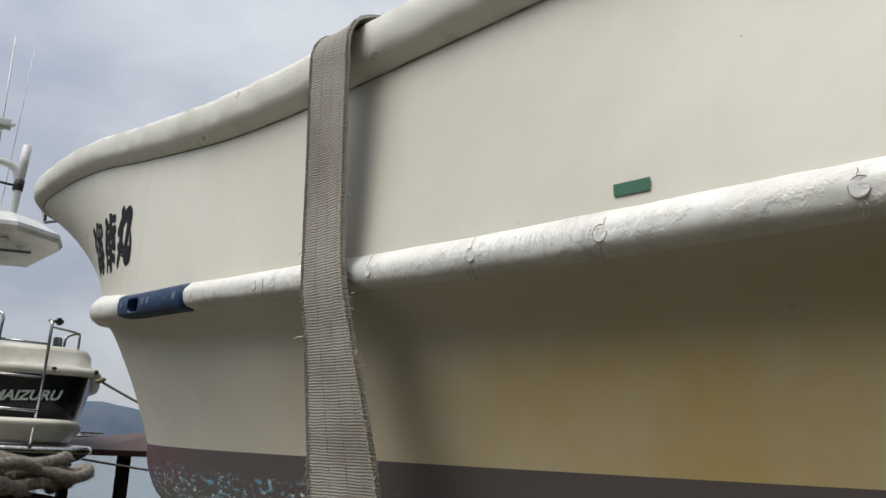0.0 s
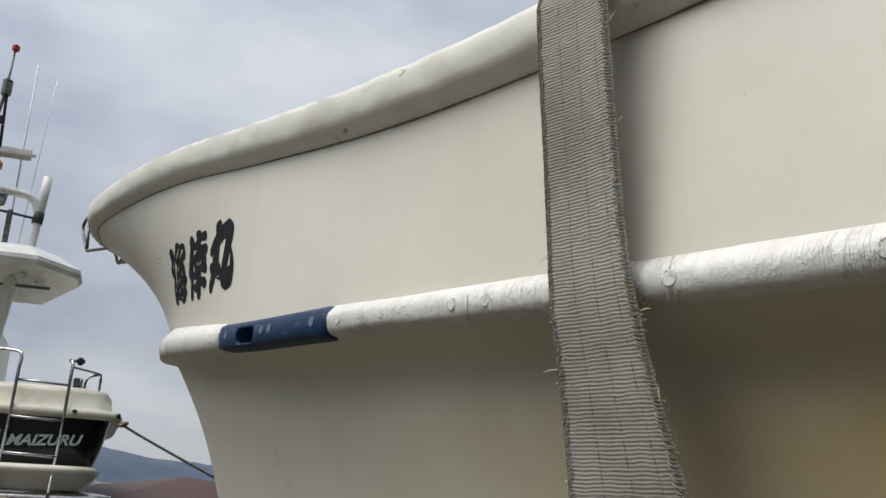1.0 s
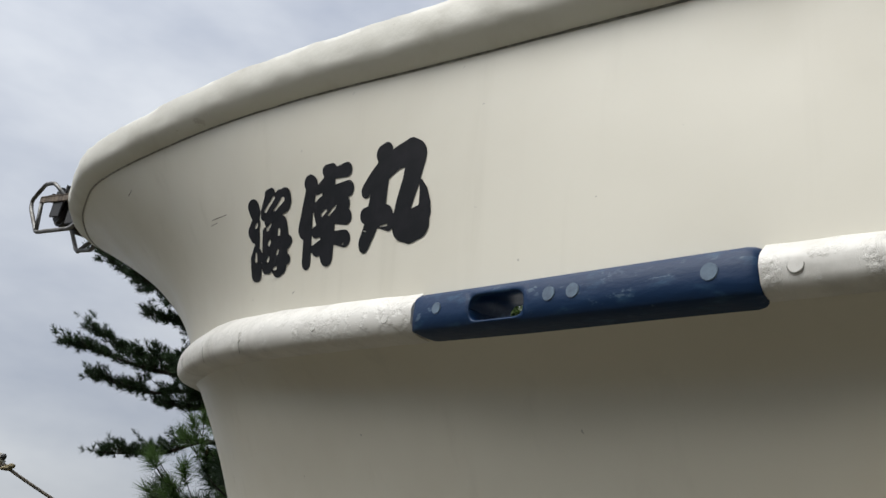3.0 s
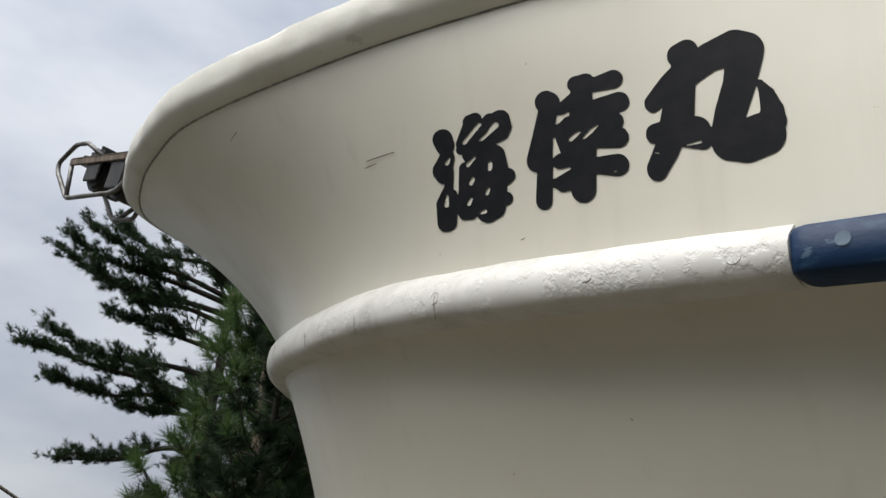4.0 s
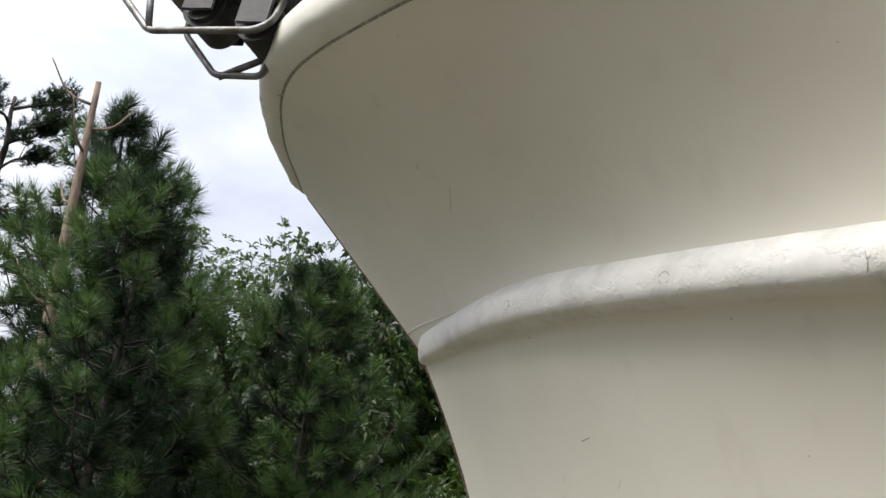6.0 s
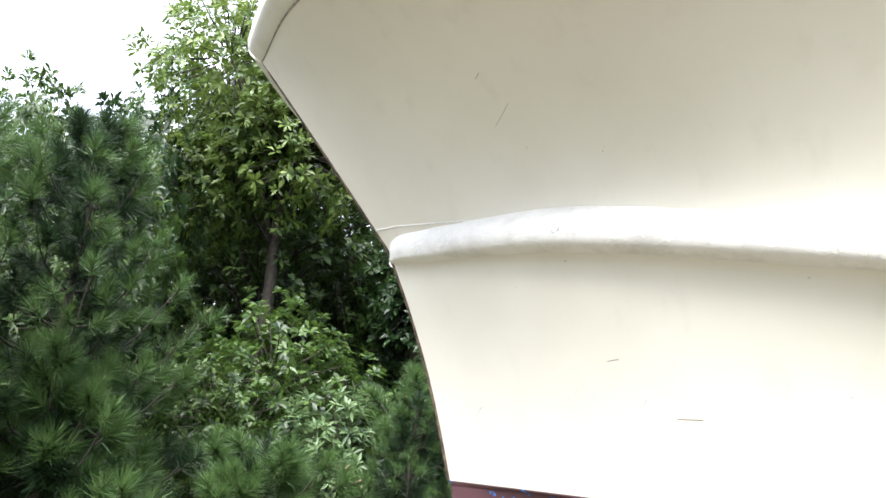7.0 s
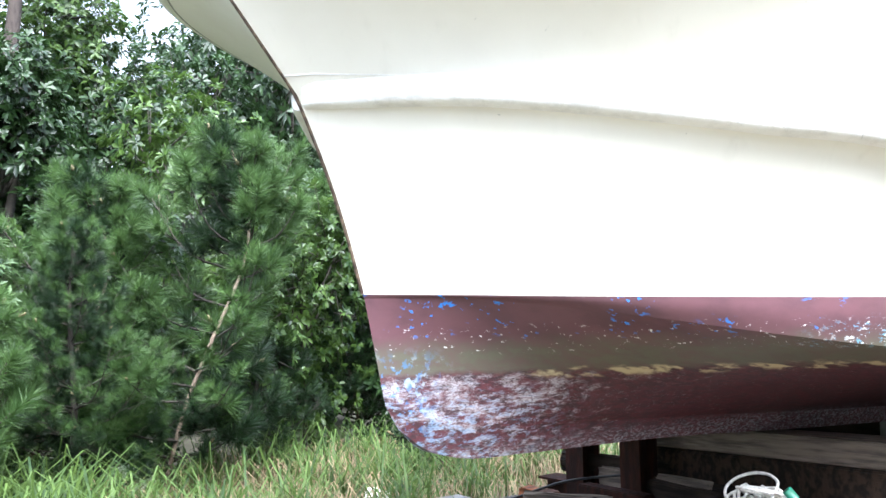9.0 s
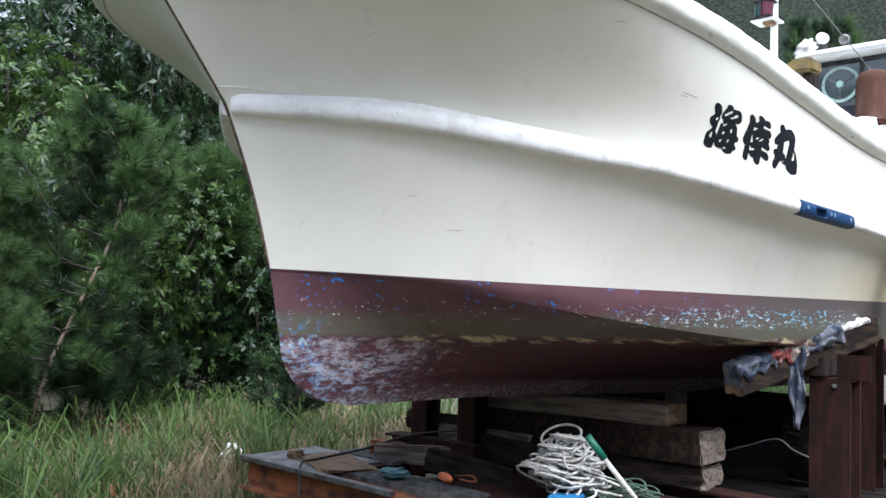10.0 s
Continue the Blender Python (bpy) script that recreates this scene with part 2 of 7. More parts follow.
def rail_paint():
    """White paint over a rubbing strake: short upright crazing, grey smudges, dents."""
    m = bpy.data.materials.new("rail_paint")
    m.use_nodes = True
    n, l = m.node_tree.nodes, m.node_tree.links
    b = n["Principled BSDF"]
    vec, xyz = axes_of(m)
    upright, _ = axes_of(m, (3, 44, 4))
    col = blend(m, rgb(n, (0.77, 0.755, 0.71)), rgb(n, (0.62, 0.605, 0.56)), band(m, noise_of(m, vec, 7, 8, 0.68), 0.42, 0.68))
    col = blend(m, col, rgb(n, (0.42, 0.42, 0.40)), calc(m, "MULTIPLY", band(m, noise_of(m, vec, 19, 6, 0.7), 0.62, 0.72), 0.35))
    craze = calc(m, "ABSOLUTE", calc(m, "SUBTRACT", noise_of(m, upright, 2.6, 4, 0.6, 0.15), 0.5))
    aft = band(m, xyz[1], 3.3, 2.2)
    lines = calc(m, "MULTIPLY", calc(m, "MULTIPLY", band(m, craze, 0.03, 0.0), band(m, noise_of(m, vec, 2.3, 3), 0.44, 0.6)), aft)
    col = blend(m, col, rgb(n, (0.36, 0.35, 0.33)), calc(m, "MULTIPLY", lines, 0.35))
    l.new(col, b.inputs["Base Color"])
    b.inputs["Roughness"].default_value = 0.48
    ripple = calc(m, "MULTIPLY", calc(m, "MULTIPLY", noise_of(m, upright, 2.0, 3, 0.5, 0.1), band(m, noise_of(m, vec, 1.7, 3), 0.4, 0.6)), aft)
    h = calc(m, "ADD", calc(m, "ADD", calc(m, "MULTIPLY", lines, -0.35), calc(m, "MULTIPLY", ripple, 1.1)), calc(m, "MULTIPLY", band(m, noise_of(m, vec, 15, 6, 0.62), 0.46, 0.60), 0.42))
    bump_of(m, h, 0.6, 0.006)
    return m


def webbing():
    """Grey woven sling: close weft ribs, warp lines and stains."""
    m = bpy.data.materials.new("webbing")
    m.use_nodes = True
    n, l = m.node_tree.nodes, m.node_tree.links
    b = n["Principled BSDF"]
    vec, xyz = axes_of(m)
    n_uv = n.new("ShaderNodeUVMap")
    sep = n.new("ShaderNodeSeparateXYZ")
    l.new(n_uv.outputs["UV"], sep.inputs[0])
    jitter = calc(m, "MULTIPLY", calc(m, "SUBTRACT", noise_of(m, vec, 42, 5), 0.5), 7.5)
    rib = calc(m, "SINE", calc(m, "ADD", calc(m, "MULTIPLY", sep.outputs[1], 6.2832 / 0.0062), jitter))
    warp = calc(m, "SINE", calc(m, "MULTIPLY", sep.outputs[0], 6.2832 / 0.0425))
    stain = noise_of(m, vec, 5, 6, 0.65)
    col = blend(m, rgb(n, (0.37, 0.345, 0.305)), rgb(n, (0.26, 0.235, 0.20)), band(m, stain, 0.35, 0.7))
    col = blend(m, col, rgb(n, (0.15, 0.135, 0.115)), calc(m, "MULTIPLY", band(m, rib, 0.0, -1.0), band(m, noise_of(m, vec, 14, 5, 0.7), 0.35, 0.65, 0.07, 0.32)))
    col = blend(m, col, rgb(n, (0.15, 0.13, 0.105)), calc(m, "MULTIPLY", band(m, warp, 0.965, 1.0), band(m, noise_of(m, vec, 70, 3), 0.4, 0.6, 0.1, 0.8)))
    col = blend(m, col, rgb(n, (0.33, 0.26, 0.15)), calc(m, "MULTIPLY", band(m, noise_of(m, vec, 21, 4), 0.6, 0.75), 0.5))
    l.new(col, b.inputs["Base Color"])
    b.inputs["Roughness"].default_value = 0.95
    b.inputs["Specular IOR Level"].default_value = 0.15
    h = calc(m, "ADD", calc(m, "MULTIPLY", rib, 0.55), calc(m, "MULTIPLY", noise_of(m, vec, 150, 5, 0.7), 2.6))
    bump_of(m, h, 0.45, 0.002)
    return m


def foliage(name, dark, light, rough=0.5, trans=0.25):
    """Leaves that vary from one to the next, and let some light through."""
    m = bpy.data.materials.new(name)
    m.use_nodes = True
    n, l = m.node_tree.nodes, m.node_tree.links
    b = n["Principled BSDF"]
    g = n.new("ShaderNodeNewGeometry")
    vec, _ = axes_of(m)
    f = calc(m, "ADD", calc(m, "MULTIPLY", g.outputs["Random Per Island"], 0.35), calc(m, "MULTIPLY", noise_of(m, vec, 4.2, 2), 0.85))
    l.new(blend(m, rgb(n, dark), rgb(n, light), band(m, f, 0.36, 0.82)), b.inputs["Base Color"])
    b.inputs["Roughness"].default_value = rough
    b.inputs["Specular IOR Level"].default_value = 0.3
    t = n.new("ShaderNodeBsdfTranslucent")
    l.new(rgb(n, tuple(min(1, c * 1.25) for c in light)), t.inputs["Color"])
    mx = n.new("ShaderNodeMixShader")
    mx.inputs["Fac"].default_value = trans
    l.new(b.outputs[0], mx.inputs[1])
    l.new(t.outputs[0], mx.inputs[2])
    l.new(mx.outputs[0], n["Material Output"].inputs["Surface"])
    return m


TOPSIDE, BOTTOM, RAIL, WEB = topside_paint(), bottom_paint(), rail_paint(), webbing()
CAPWHITE = mat("cap_paint", (0.71, 0.695, 0.62), 0.5, second=(0.60, 0.58, 0.50), scale=5, detail=10, contrast=(0.45, 0.75), bump=0.25, bump_scale=22)


def scraped(m, colour, scale, low, high, amount):
    """Worn-through flecks over a material that mat() has made."""
    n, l = m.node_tree.nodes, m.node_tree.links
    base = n["Principled BSDF"].inputs["Base Color"]
    vec, _ = axes_of(m, (1.0, 0.55, 1.3))
    worn = calc(m, "MULTIPLY", band(m, noise_of(m, vec, scale, 9, 0.7), low, high), band(m, noise_of(m, vec, scale * 0.2, 3), 0.45, 0.6, 0.0, amount))
    l.new(blend(m, base.links[0].from_socket, rgb(n, colour), worn), base)


scraped(CAPWHITE, (0.20, 0.155, 0.10), 16, 0.60, 0.66, 0.8)
NAVYBLOCK = mat("blue_rubber", (0.004, 0.026, 0.080), 0.5, second=(0.030, 0.080, 0.150), scale=40, detail=8, contrast=(0.54, 0.76), bump=0.12, bump_scale=70, stretch=(1, 0.4, 1), spec=0.3)
scraped(NAVYBLOCK, (0.16, 0.23, 0.30), 55, 0.58, 0.66, 0.45)
SEAMGREY = mat("seam_grime", (0.21, 0.20, 0.18), 0.8, second=(0.40, 0.39, 0.35), scale=60)
CREAMHULL = mat("cream_gelcoat", (0.78, 0.745, 0.63), 0.35, second=(0.66, 0.6, 0.46), scale=4, bump=0.03)
PLUGBLUE = mat("plug_blue", (0.14, 0.2, 0.27), 0.55, second=(0.1, 0.14, 0.2), scale=60)
INK = mat("lettering", (0.007, 0.008, 0.010), 0.65, second=(0.012, 0.012, 0.015), scale=20, bump=0.05, spec=0.12)
BROWNBAND = mat("stem_band", (0.05, 0.03, 0.022), 0.6, second=(0.17, 0.12, 0.08), scale=30)
GREENTAPE = mat("green_sticker", (0.005, 0.105, 0.045), 0.5, second=(0.004, 0.09, 0.04), scale=9, bump=0.02)
# near-black wood: the deep shade under the boat is put into its colour
SHADEWOOD = mat("shade_black_plank", (0.010, 0.009, 0.008), 0.95, second=(0.018, 0.015, 0.013), scale=6, detail=8, bump=0.5, bump_scale=40, spec=0.05)
# brighter, yellower copy of the leaf green with sunlight put into its colour
LEAFSUN = foliage("sun_tinted_leaves", (0.018, 0.042, 0.007), (0.125, 0.180, 0.036), 0.35, 0.3)
WOODFAR = foliage("far_woods", (0.0048, 0.0136, 0.0048), (0.0240, 0.0480, 0.0160), 0.5, 0.15)
RUST = mat("rusty_steel", (0.020, 0.011, 0.009), 0.85, 0.0, second=(0.040, 0.015, 0.010), scale=7, detail=9, bump=0.5, bump_scale=60, spec=0.12, stretch=(3, 3, 0.6))
RUSTRED = mat("bright_rust", (0.26, 0.085, 0.028), 0.85, 0.1, second=(0.07, 0.028, 0.017), scale=6, detail=9, bump=0.5, bump_scale=70, stretch=(1, 1, 2))
OLDWOOD = mat("weathered_timber", (0.20, 0.155, 0.115), 0.85, second=(0.080, 0.064, 0.050), scale=5, detail=9, bump=0.6, bump_scale=30, stretch=(7, 7, 0.7))
ENDGRAIN = mat("timber_end", (0.24, 0.15, 0.08), 0.85, second=(0.12, 0.075, 0.045), scale=14, detail=8, bump=0.5, bump_scale=60)
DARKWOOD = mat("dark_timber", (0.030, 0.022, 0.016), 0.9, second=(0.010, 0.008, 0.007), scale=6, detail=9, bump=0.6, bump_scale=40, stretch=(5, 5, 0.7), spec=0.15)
BEAMWOOD = mat("brown_beam_timber", (0.040, 0.026, 0.017), 0.9, second=(0.014, 0.010, 0.008), scale=5, detail=10, contrast=(0.4, 0.6), bump=0.8, bump_scale=34, stretch=(4, 0.8, 6), spec=0.15)
CONCRETE = mat("grey_plate", (0.24, 0.235, 0.22), 0.85, second=(0.12, 0.115, 0.105), scale=6, detail=9, bump=0.4, bump_scale=60)
GALV = mat("galvanised", (0.20, 0.20, 0.195), 0.5, 0.6, second=(0.10, 0.092, 0.08), scale=20, bump=0.15)
CHROME = mat("stainless", (0.55, 0.55, 0.55), 0.22, 1.0, second=(0.4, 0.38, 0.35), scale=30, bump=0.03)
BLACKRUBBER = mat("black_rubber", (0.018, 0.018, 0.019), 0.55, second=(0.035, 0.033, 0.03), scale=20)
WHITEPAINT = mat("white_paint", (0.78, 0.78, 0.75), 0.35, second=(0.66, 0.65, 0.6), scale=4, bump=0.04)
NAVYHULL = mat("navy_hull", (0.008, 0.010, 0.016), 0.18, second=(0.012, 0.014, 0.02), scale=3, bump=0.02)
PALEINK = mat("pale_lettering", (0.62, 0.70, 0.60), 0.45, second=(0.42, 0.5, 0.42), scale=30, bump=0.02)
ROPEWHITE = mat("white_rope", (0.62, 0.6, 0.55), 0.9, second=(0.42, 0.4, 0.35), scale=60, bump=0.7, bump_scale=220)
ROPEGREEN = mat("green_net", (0.05, 0.1, 0.06), 0.9, second=(0.1, 0.12, 0.09), scale=50, bump=0.6, bump_scale=200)
ROPEGREY = mat("shaggy_rope", (0.30, 0.265, 0.21), 0.95, second=(0.16, 0.14, 0.12), scale=30, bump=0.8, bump_scale=160)
ORANGE = mat("orange_float", (0.55, 0.14, 0.04), 0.6, second=(0.4, 0.11, 0.05), scale=30)
TARPBLUE = mat("blue_plastic", (0.02, 0.15, 0.36), 0.45, second=(0.04, 0.2, 0.36), scale=10)
GREENPLASTIC = mat("green_plastic", (0.01, 0.12, 0.07), 0.4, second=(0.02, 0.1, 0.06), scale=20)
CLOTH = mat("rag_cloth", (0.115, 0.12, 0.14), 0.95, second=(0.022, 0.030, 0.052), scale=10, detail=7, contrast=(0.42, 0.58), bump=0.8, bump_scale=45)
CLOTHTAN = mat("rag_tan", (0.34, 0.285, 0.22), 0.95, second=(0.16, 0.13, 0.10), scale=16, detail=7, bump=0.8, bump_scale=60)
CLOTHWHITE = mat("rag_white", (0.62, 0.60, 0.56), 0.95, second=(0.36, 0.34, 0.31), scale=12, detail=7, bump=0.8, bump_scale=50)
CLOTHRED = mat("rag_red", (0.16, 0.035, 0.03), 0.95, second=(0.26, 0.22, 0.21), scale=12, detail=6, contrast=(0.5, 0.6), bump=0.7, bump_scale=45)
GREENGLASS = mat("green_lens", (0.004, 0.03, 0.02), 0.15, bump=0.0)
REDGLASS = mat("red_lens", (0.07, 0.006, 0.012), 0.15, bump=0.0)
TWIG = mat("twig_bark", (0.035, 0.028, 0.02), 0.95, second=(0.018, 0.015, 0.011), scale=20)
BARK = mat("bark", (0.050, 0.038, 0.031), 0.95, second=(0.028, 0.021, 0.017), scale=8, detail=8, bump=0.9, bump_scale=22, stretch=(3, 3, 0.8))
DEADBARK = mat("dead_bark", (0.20, 0.152, 0.112), 0.9, second=(0.12, 0.085, 0.06), scale=8, detail=8, bump=0.8, bump_scale=22, stretch=(3, 3, 0.8))
NEEDLE = foliage("pine_needles", (0.0042, 0.0120, 0.0048), (0.0215, 0.0450, 0.0160), 0.45, 0.22)
NEEDLETIP = foliage("young_needles", (0.0180, 0.0440, 0.0110), (0.0740, 0.1290, 0.0370), 0.45, 0.3)
NEEDLEFAR = foliage("old_pine_needles", (0.0056, 0.0160, 0.0056), (0.0224, 0.0464, 0.0144))
LEAF = foliage("evergreen_leaves", (0.0074, 0.0222, 0.0050), (0.0640, 0.1100, 0.0225), 0.35, 0.3)
LEAFDARK = foliage("dark_leaves", (0.0050, 0.0151, 0.0043), (0.0274, 0.0547, 0.0158), 0.35)
LEAFPALE = foliage("pale_leaves", (0.03, 0.062, 0.022), (0.12, 0.18, 0.075), 0.4, 0.25)
GRASSMAT = foliage("long_grass", (0.010, 0.027, 0.006), (0.090, 0.142, 0.035), 0.6, 0.35)
DRYGRASS = foliage("dry_grass", (0.085, 0.062, 0.034), (0.29, 0.215, 0.13), 0.8, 0.2)
CONE = mat("pine_cone", (0.15, 0.125, 0.06), 0.8, second=(0.1, 0.08, 0.04), scale=60)
SOIL = mat("soil", (0.112, 0.100, 0.073), 0.95, second=(0.058, 0.057, 0.036), scale=3, detail=9, bump=0.6, bump_scale=12)
SEA = mat("sea_water", (0.10, 0.14, 0.16), 0.25, second=(0.12, 0.16, 0.18), scale=0.05, bump=0.25, bump_scale=0.8)
HILL = mat("wooded_hill", (0.012, 0.016, 0.012), 0.95, second=(0.032, 0.038, 0.024), scale=3.2, detail=12, contrast=(0.40, 0.66), bump=1.0, bump_scale=1.1, spec=0.1)
# distance haze is mixed into this blue; no haze is rendered
HILLFAR = mat("haze_tinted_hill", (0.058, 0.085, 0.130), 0.95, second=(0.085, 0.112, 0.150), scale=0.02, detail=6, bump=0.0)
ROOFTILE = mat("brown_roof", (0.075, 0.03, 0.022), 0.6, second=(0.05, 0.022, 0.018), scale=6)
TOWN = mat("pale_building", (0.6, 0.6, 0.58), 0.8, second=(0.45, 0.45, 0.44), scale=0.3, bump=0)
GLASS = mat("window_glass", (0.03, 0.045, 0.045), 0.05, second=(0.04, 0.055, 0.05), scale=3, bump=0.0, spec=0.8)


# ---- mesh helpers ----
def link(name, verts, faces, mats, parent=None, label="", smooth=True, index=None):
    me = bpy.data.meshes.new(name)
    me.from_pydata([tuple(map(float, v)) for v in verts], [], faces)
    for m in mats if isinstance(mats, (list, tuple)) else [mats]:
        me.materials.append(m)
    me.polygons.foreach_set("use_smooth", [smooth] * len(me.polygons))
    if index is not None:
        me.polygons.foreach_set("material_index", index)
    me.validate()
    me.update()
    ob = new(name, me)
    if parent:
        ob.parent = parent
    if label:
        tagged(ob, label)
    return ob


def part(name, bm, material, parent, label="", smooth=False):
    me = bpy.data.meshes.new(name)
    bm.to_mesh(me)
    bm.free()
    for m in material if isinstance(material, (list, tuple)) else [material]:
        me.materials.append(m)
    me.polygons.foreach_set("use_smooth", [smooth] * len(me.polygons))
    me.update()
    ob = new(name, me)
    if parent:
        ob.parent = parent
    if label:
        tagged(ob, label)
    return ob


def thing(name, label, category, group="", kind="", at=(0, 0, 0)):
    ob = new(name)
    ob.location = at
    return tagged(ob, label, category, group, kind)


def box(size, m=None, bevel=0.01, rough=0.0, cuts=0, seed=0):
    """A bevelled block about its centre; rough shifts its corners a little."""
    bm = bmesh.new()
    bmesh.ops.create_cube(bm, size=1)
    bmesh.ops.scale(bm, vec=size, verts=bm.verts)
    if cuts:
        bmesh.ops.subdivide_edges(bm, edges=bm.edges[:], cuts=cuts, use_grid_fill=True)
    if rough:
        r = random.Random(seed)
        for v in bm.verts:
            v.co += Vector((r.uniform(-1, 1), r.uniform(-1, 1), r.uniform(-1, 1))) * rough
    if bevel:
        sharp = [e for e in bm.edges if len(e.link_faces) == 2 and e.calc_face_angle(0) > 0.6]
        bmesh.ops.bevel(bm, geom=sharp, offset=bevel, segments=2, affect="EDGES")
    if m is not None:
        bmesh.ops.transform(bm, matrix=m, verts=bm.verts)
    return bm


def spline(pts, n, even=True):
    """n points evenly along a smooth curve through pts."""
    p = np.array(pts, float)
    q = np.vstack([2 * p[0] - p[1], p, 2 * p[-1] - p[-2]])
    d = np.maximum(np.linalg.norm(np.diff(q, axis=0), axis=1), 1e-6) ** 0.5
    k = np.concatenate([[0], np.cumsum(d)])
    out = []
    for i in range(1, len(q) - 2):
        t = np.linspace(k[i], k[i + 1], 24, endpoint=(i == len(q) - 3))[:, None]
        a1 = (k[i] - t) / (k[i] - k[i - 1]) * q[i - 1] + (t - k[i - 1]) / (k[i] - k[i - 1]) * q[i]
        a2 = (k[i + 1] - t) / (k[i + 1] - k[i]) * q[i] + (t - k[i]) / (k[i + 1] - k[i]) * q[i + 1]
        a3 = (k[i + 2] - t) / (k[i + 2] - k[i + 1]) * q[i + 1] + (t - k[i + 1]) / (k[i + 2] - k[i + 1]) * q[i + 2]
        b1 = (k[i + 1] - t) / (k[i + 1] - k[i - 1]) * a1 + (t - k[i - 1]) / (k[i + 1] - k[i - 1]) * a2
        b2 = (k[i + 2] - t) / (k[i + 2] - k[i]) * a2 + (t - k[i]) / (k[i + 2] - k[i]) * a3
        out.append((k[i + 1] - t) / (k[i + 1] - k[i]) * b1 + (t - k[i]) / (k[i + 1] - k[i]) * b2)
    c = np.vstack(out)
    s = np.concatenate([[0], np.cumsum(np.linalg.norm(np.diff(c, axis=0), axis=1))])
    u = np.linspace(0, s[-1], n)
    return np.stack([np.interp(u, s, c[:, i]) for i in range(c.shape[1])], axis=1)


def grid_faces(rows, cols, flip=False, skip=None, base=0):
    f = []
    for i in range(rows - 1):
        for j in range(cols - 1):
            if skip and skip(i, j):
                continue
            a = base + i * cols + j
            q = (a, a + 1, a + cols + 1, a + cols)
            f.append(q[::-1] if flip else q)
    return f


def tube_data(points, radius, sides=8, base=0, closed=False):
    """Vertices and faces of a round bar along points; radius may taper."""
    p = np.array(points, float)
    r = np.broadcast_to(np.array(radius, float), (len(p),))
    tan = np.gradient(p, axis=0)
    tan /= np.maximum(np.linalg.norm(tan, axis=1), 1e-9)[:, None]
    ref = np.array((0.0, 0.0, 1.0)) if abs(tan[0][2]) < 0.9 else np.array((1.0, 0.0, 0.0))
    verts, side = [], np.cross(tan[0], ref)
    for i in range(len(p)):
        side = side - tan[i] * np.dot(side, tan[i])
        side /= max(np.linalg.norm(side), 1e-9)
        up = np.cross(side, tan[i])
        for k in range(sides):
            a = 2 * math.pi * k / sides
            verts.append(p[i] + r[i] * (math.cos(a) * side + math.sin(a) * up))
    faces = []
    for i in range(len(p) - 1):
        for k in range(sides):
            a, b = base + i * sides + k, base + i * sides + (k + 1) % sides
            faces.append((a, b, b + sides, a + sides))
    faces.append(tuple(base + k for k in range(sides))[::-1])
    faces.append(tuple(base + (len(p) - 1) * sides + k for k in range(sides)))
    return verts, faces


def tube(name, points, radius, material, parent=None, sides=8, label=""):
    v, f = tube_data(points, radius, sides)
    return link(name, v, f, material, parent, label)


def disc_bm(radius, depth, m, segs=16, bevel=0.0):
    bm = bmesh.new()
    bmesh.ops.create_cone(bm, cap_ends=True, segments=segs, radius1=radius, radius2=radius, depth=depth)
    if bevel:
        rim = [e for e in bm.edges if len(e.link_faces) == 2 and e.calc_face_angle(0) > 0.6]
        bmesh.ops.bevel(bm, geom=rim, offset=bevel, segments=2, affect="EDGES")
    bmesh.ops.transform(bm, matrix=m, verts=bm.verts)
    return bm


# ---- the fishing boat's hull: level lines as (half breadth, along, height) ----
MID = 2.77
N = 300
HOLLOW = 0.022  # how far the stem bows aft between waterline and strake
GUNWALE = spline([(1.40, -7, 2.45), (1.56, -4, 2.42), (1.60, -1, 2.38), (1.615, 1.0, 2.395), (1.595, 2.2, 2.438), (1.555, 3.0, 2.552), (1.51, 3.64, 2.664), (1.485, 4.1, 2.712), (1.40, 4.81, 2.762),
                  (1.30, 5.08, 2.785), (1.16, 5.36, 2.815), (0.88, 5.739, 2.87), (0.461, 5.975, 2.93), (0.0, 6.123, 2.96)], N)
MIDTOP = spline([(1.40, -7, 2.18), (1.56, -4, 2.14), (1.62, -1, 2.15), (1.635, 1.1, 2.17), (1.605, 2.2, 2.215), (1.540, 3.2, 2.33), (1.422, 3.85, 2.37), (1.322, 4.2, 2.41),
                 (1.158, 4.65, 2.46), (0.944, 4.98, 2.50), (0.594, 5.35, 2.57), (0.305, 5.628, 2.61), (0.0, 5.862, 2.64)], N)
STRAKE = spline([(1.38, -7, 1.92), (1.55, -4, 1.88), (1.63, -1, 1.875), (1.635, 1.14, 1.905), (1.605, 1.98, 1.954), (1.575, 2.41, 1.983), (1.545, 2.89, 2.007), (1.46, 3.45, 2.057),
                 (1.365, 3.83, 2.10), (1.255, 4.14, 2.137), (1.132, 4.418, 2.158), (0.919, 4.756, 2.206), (0.561, 5.165, 2.276), (0.0, 5.612, 2.328)], N)
WATER = spline([(1.25, -7, 1.54), (1.42, -4, 1.54), (1.50, -1, 1.542), (1.48, 1.0, 1.543), (1.42, 2.0, 1.547), (1.30, 3.0, 1.553), (1.17, 3.6, 1.56), (1.03, 4.0, 1.565), (0.85, 4.4, 1.573),
                (0.56, 4.8, 1.585), (0.32, 5.05, 1.597), (0.0, 5.345, 1.61)], N)
CHINE = spline([(1.15, -7, 1.19), (1.33, -4, 1.19), (1.44, -1, 1.195), (1.43, 1.0, 1.21), (1.38, 2.0, 1.245), (1.25, 3.1, 1.315), (1.07, 3.79, 1.385), (0.91, 4.2, 1.442), (0.72, 4.53, 1.50),
                (0.53, 4.77, 1.545), (0.28, 5.06, 1.585), (0.0, 5.335, 1.595)], N)
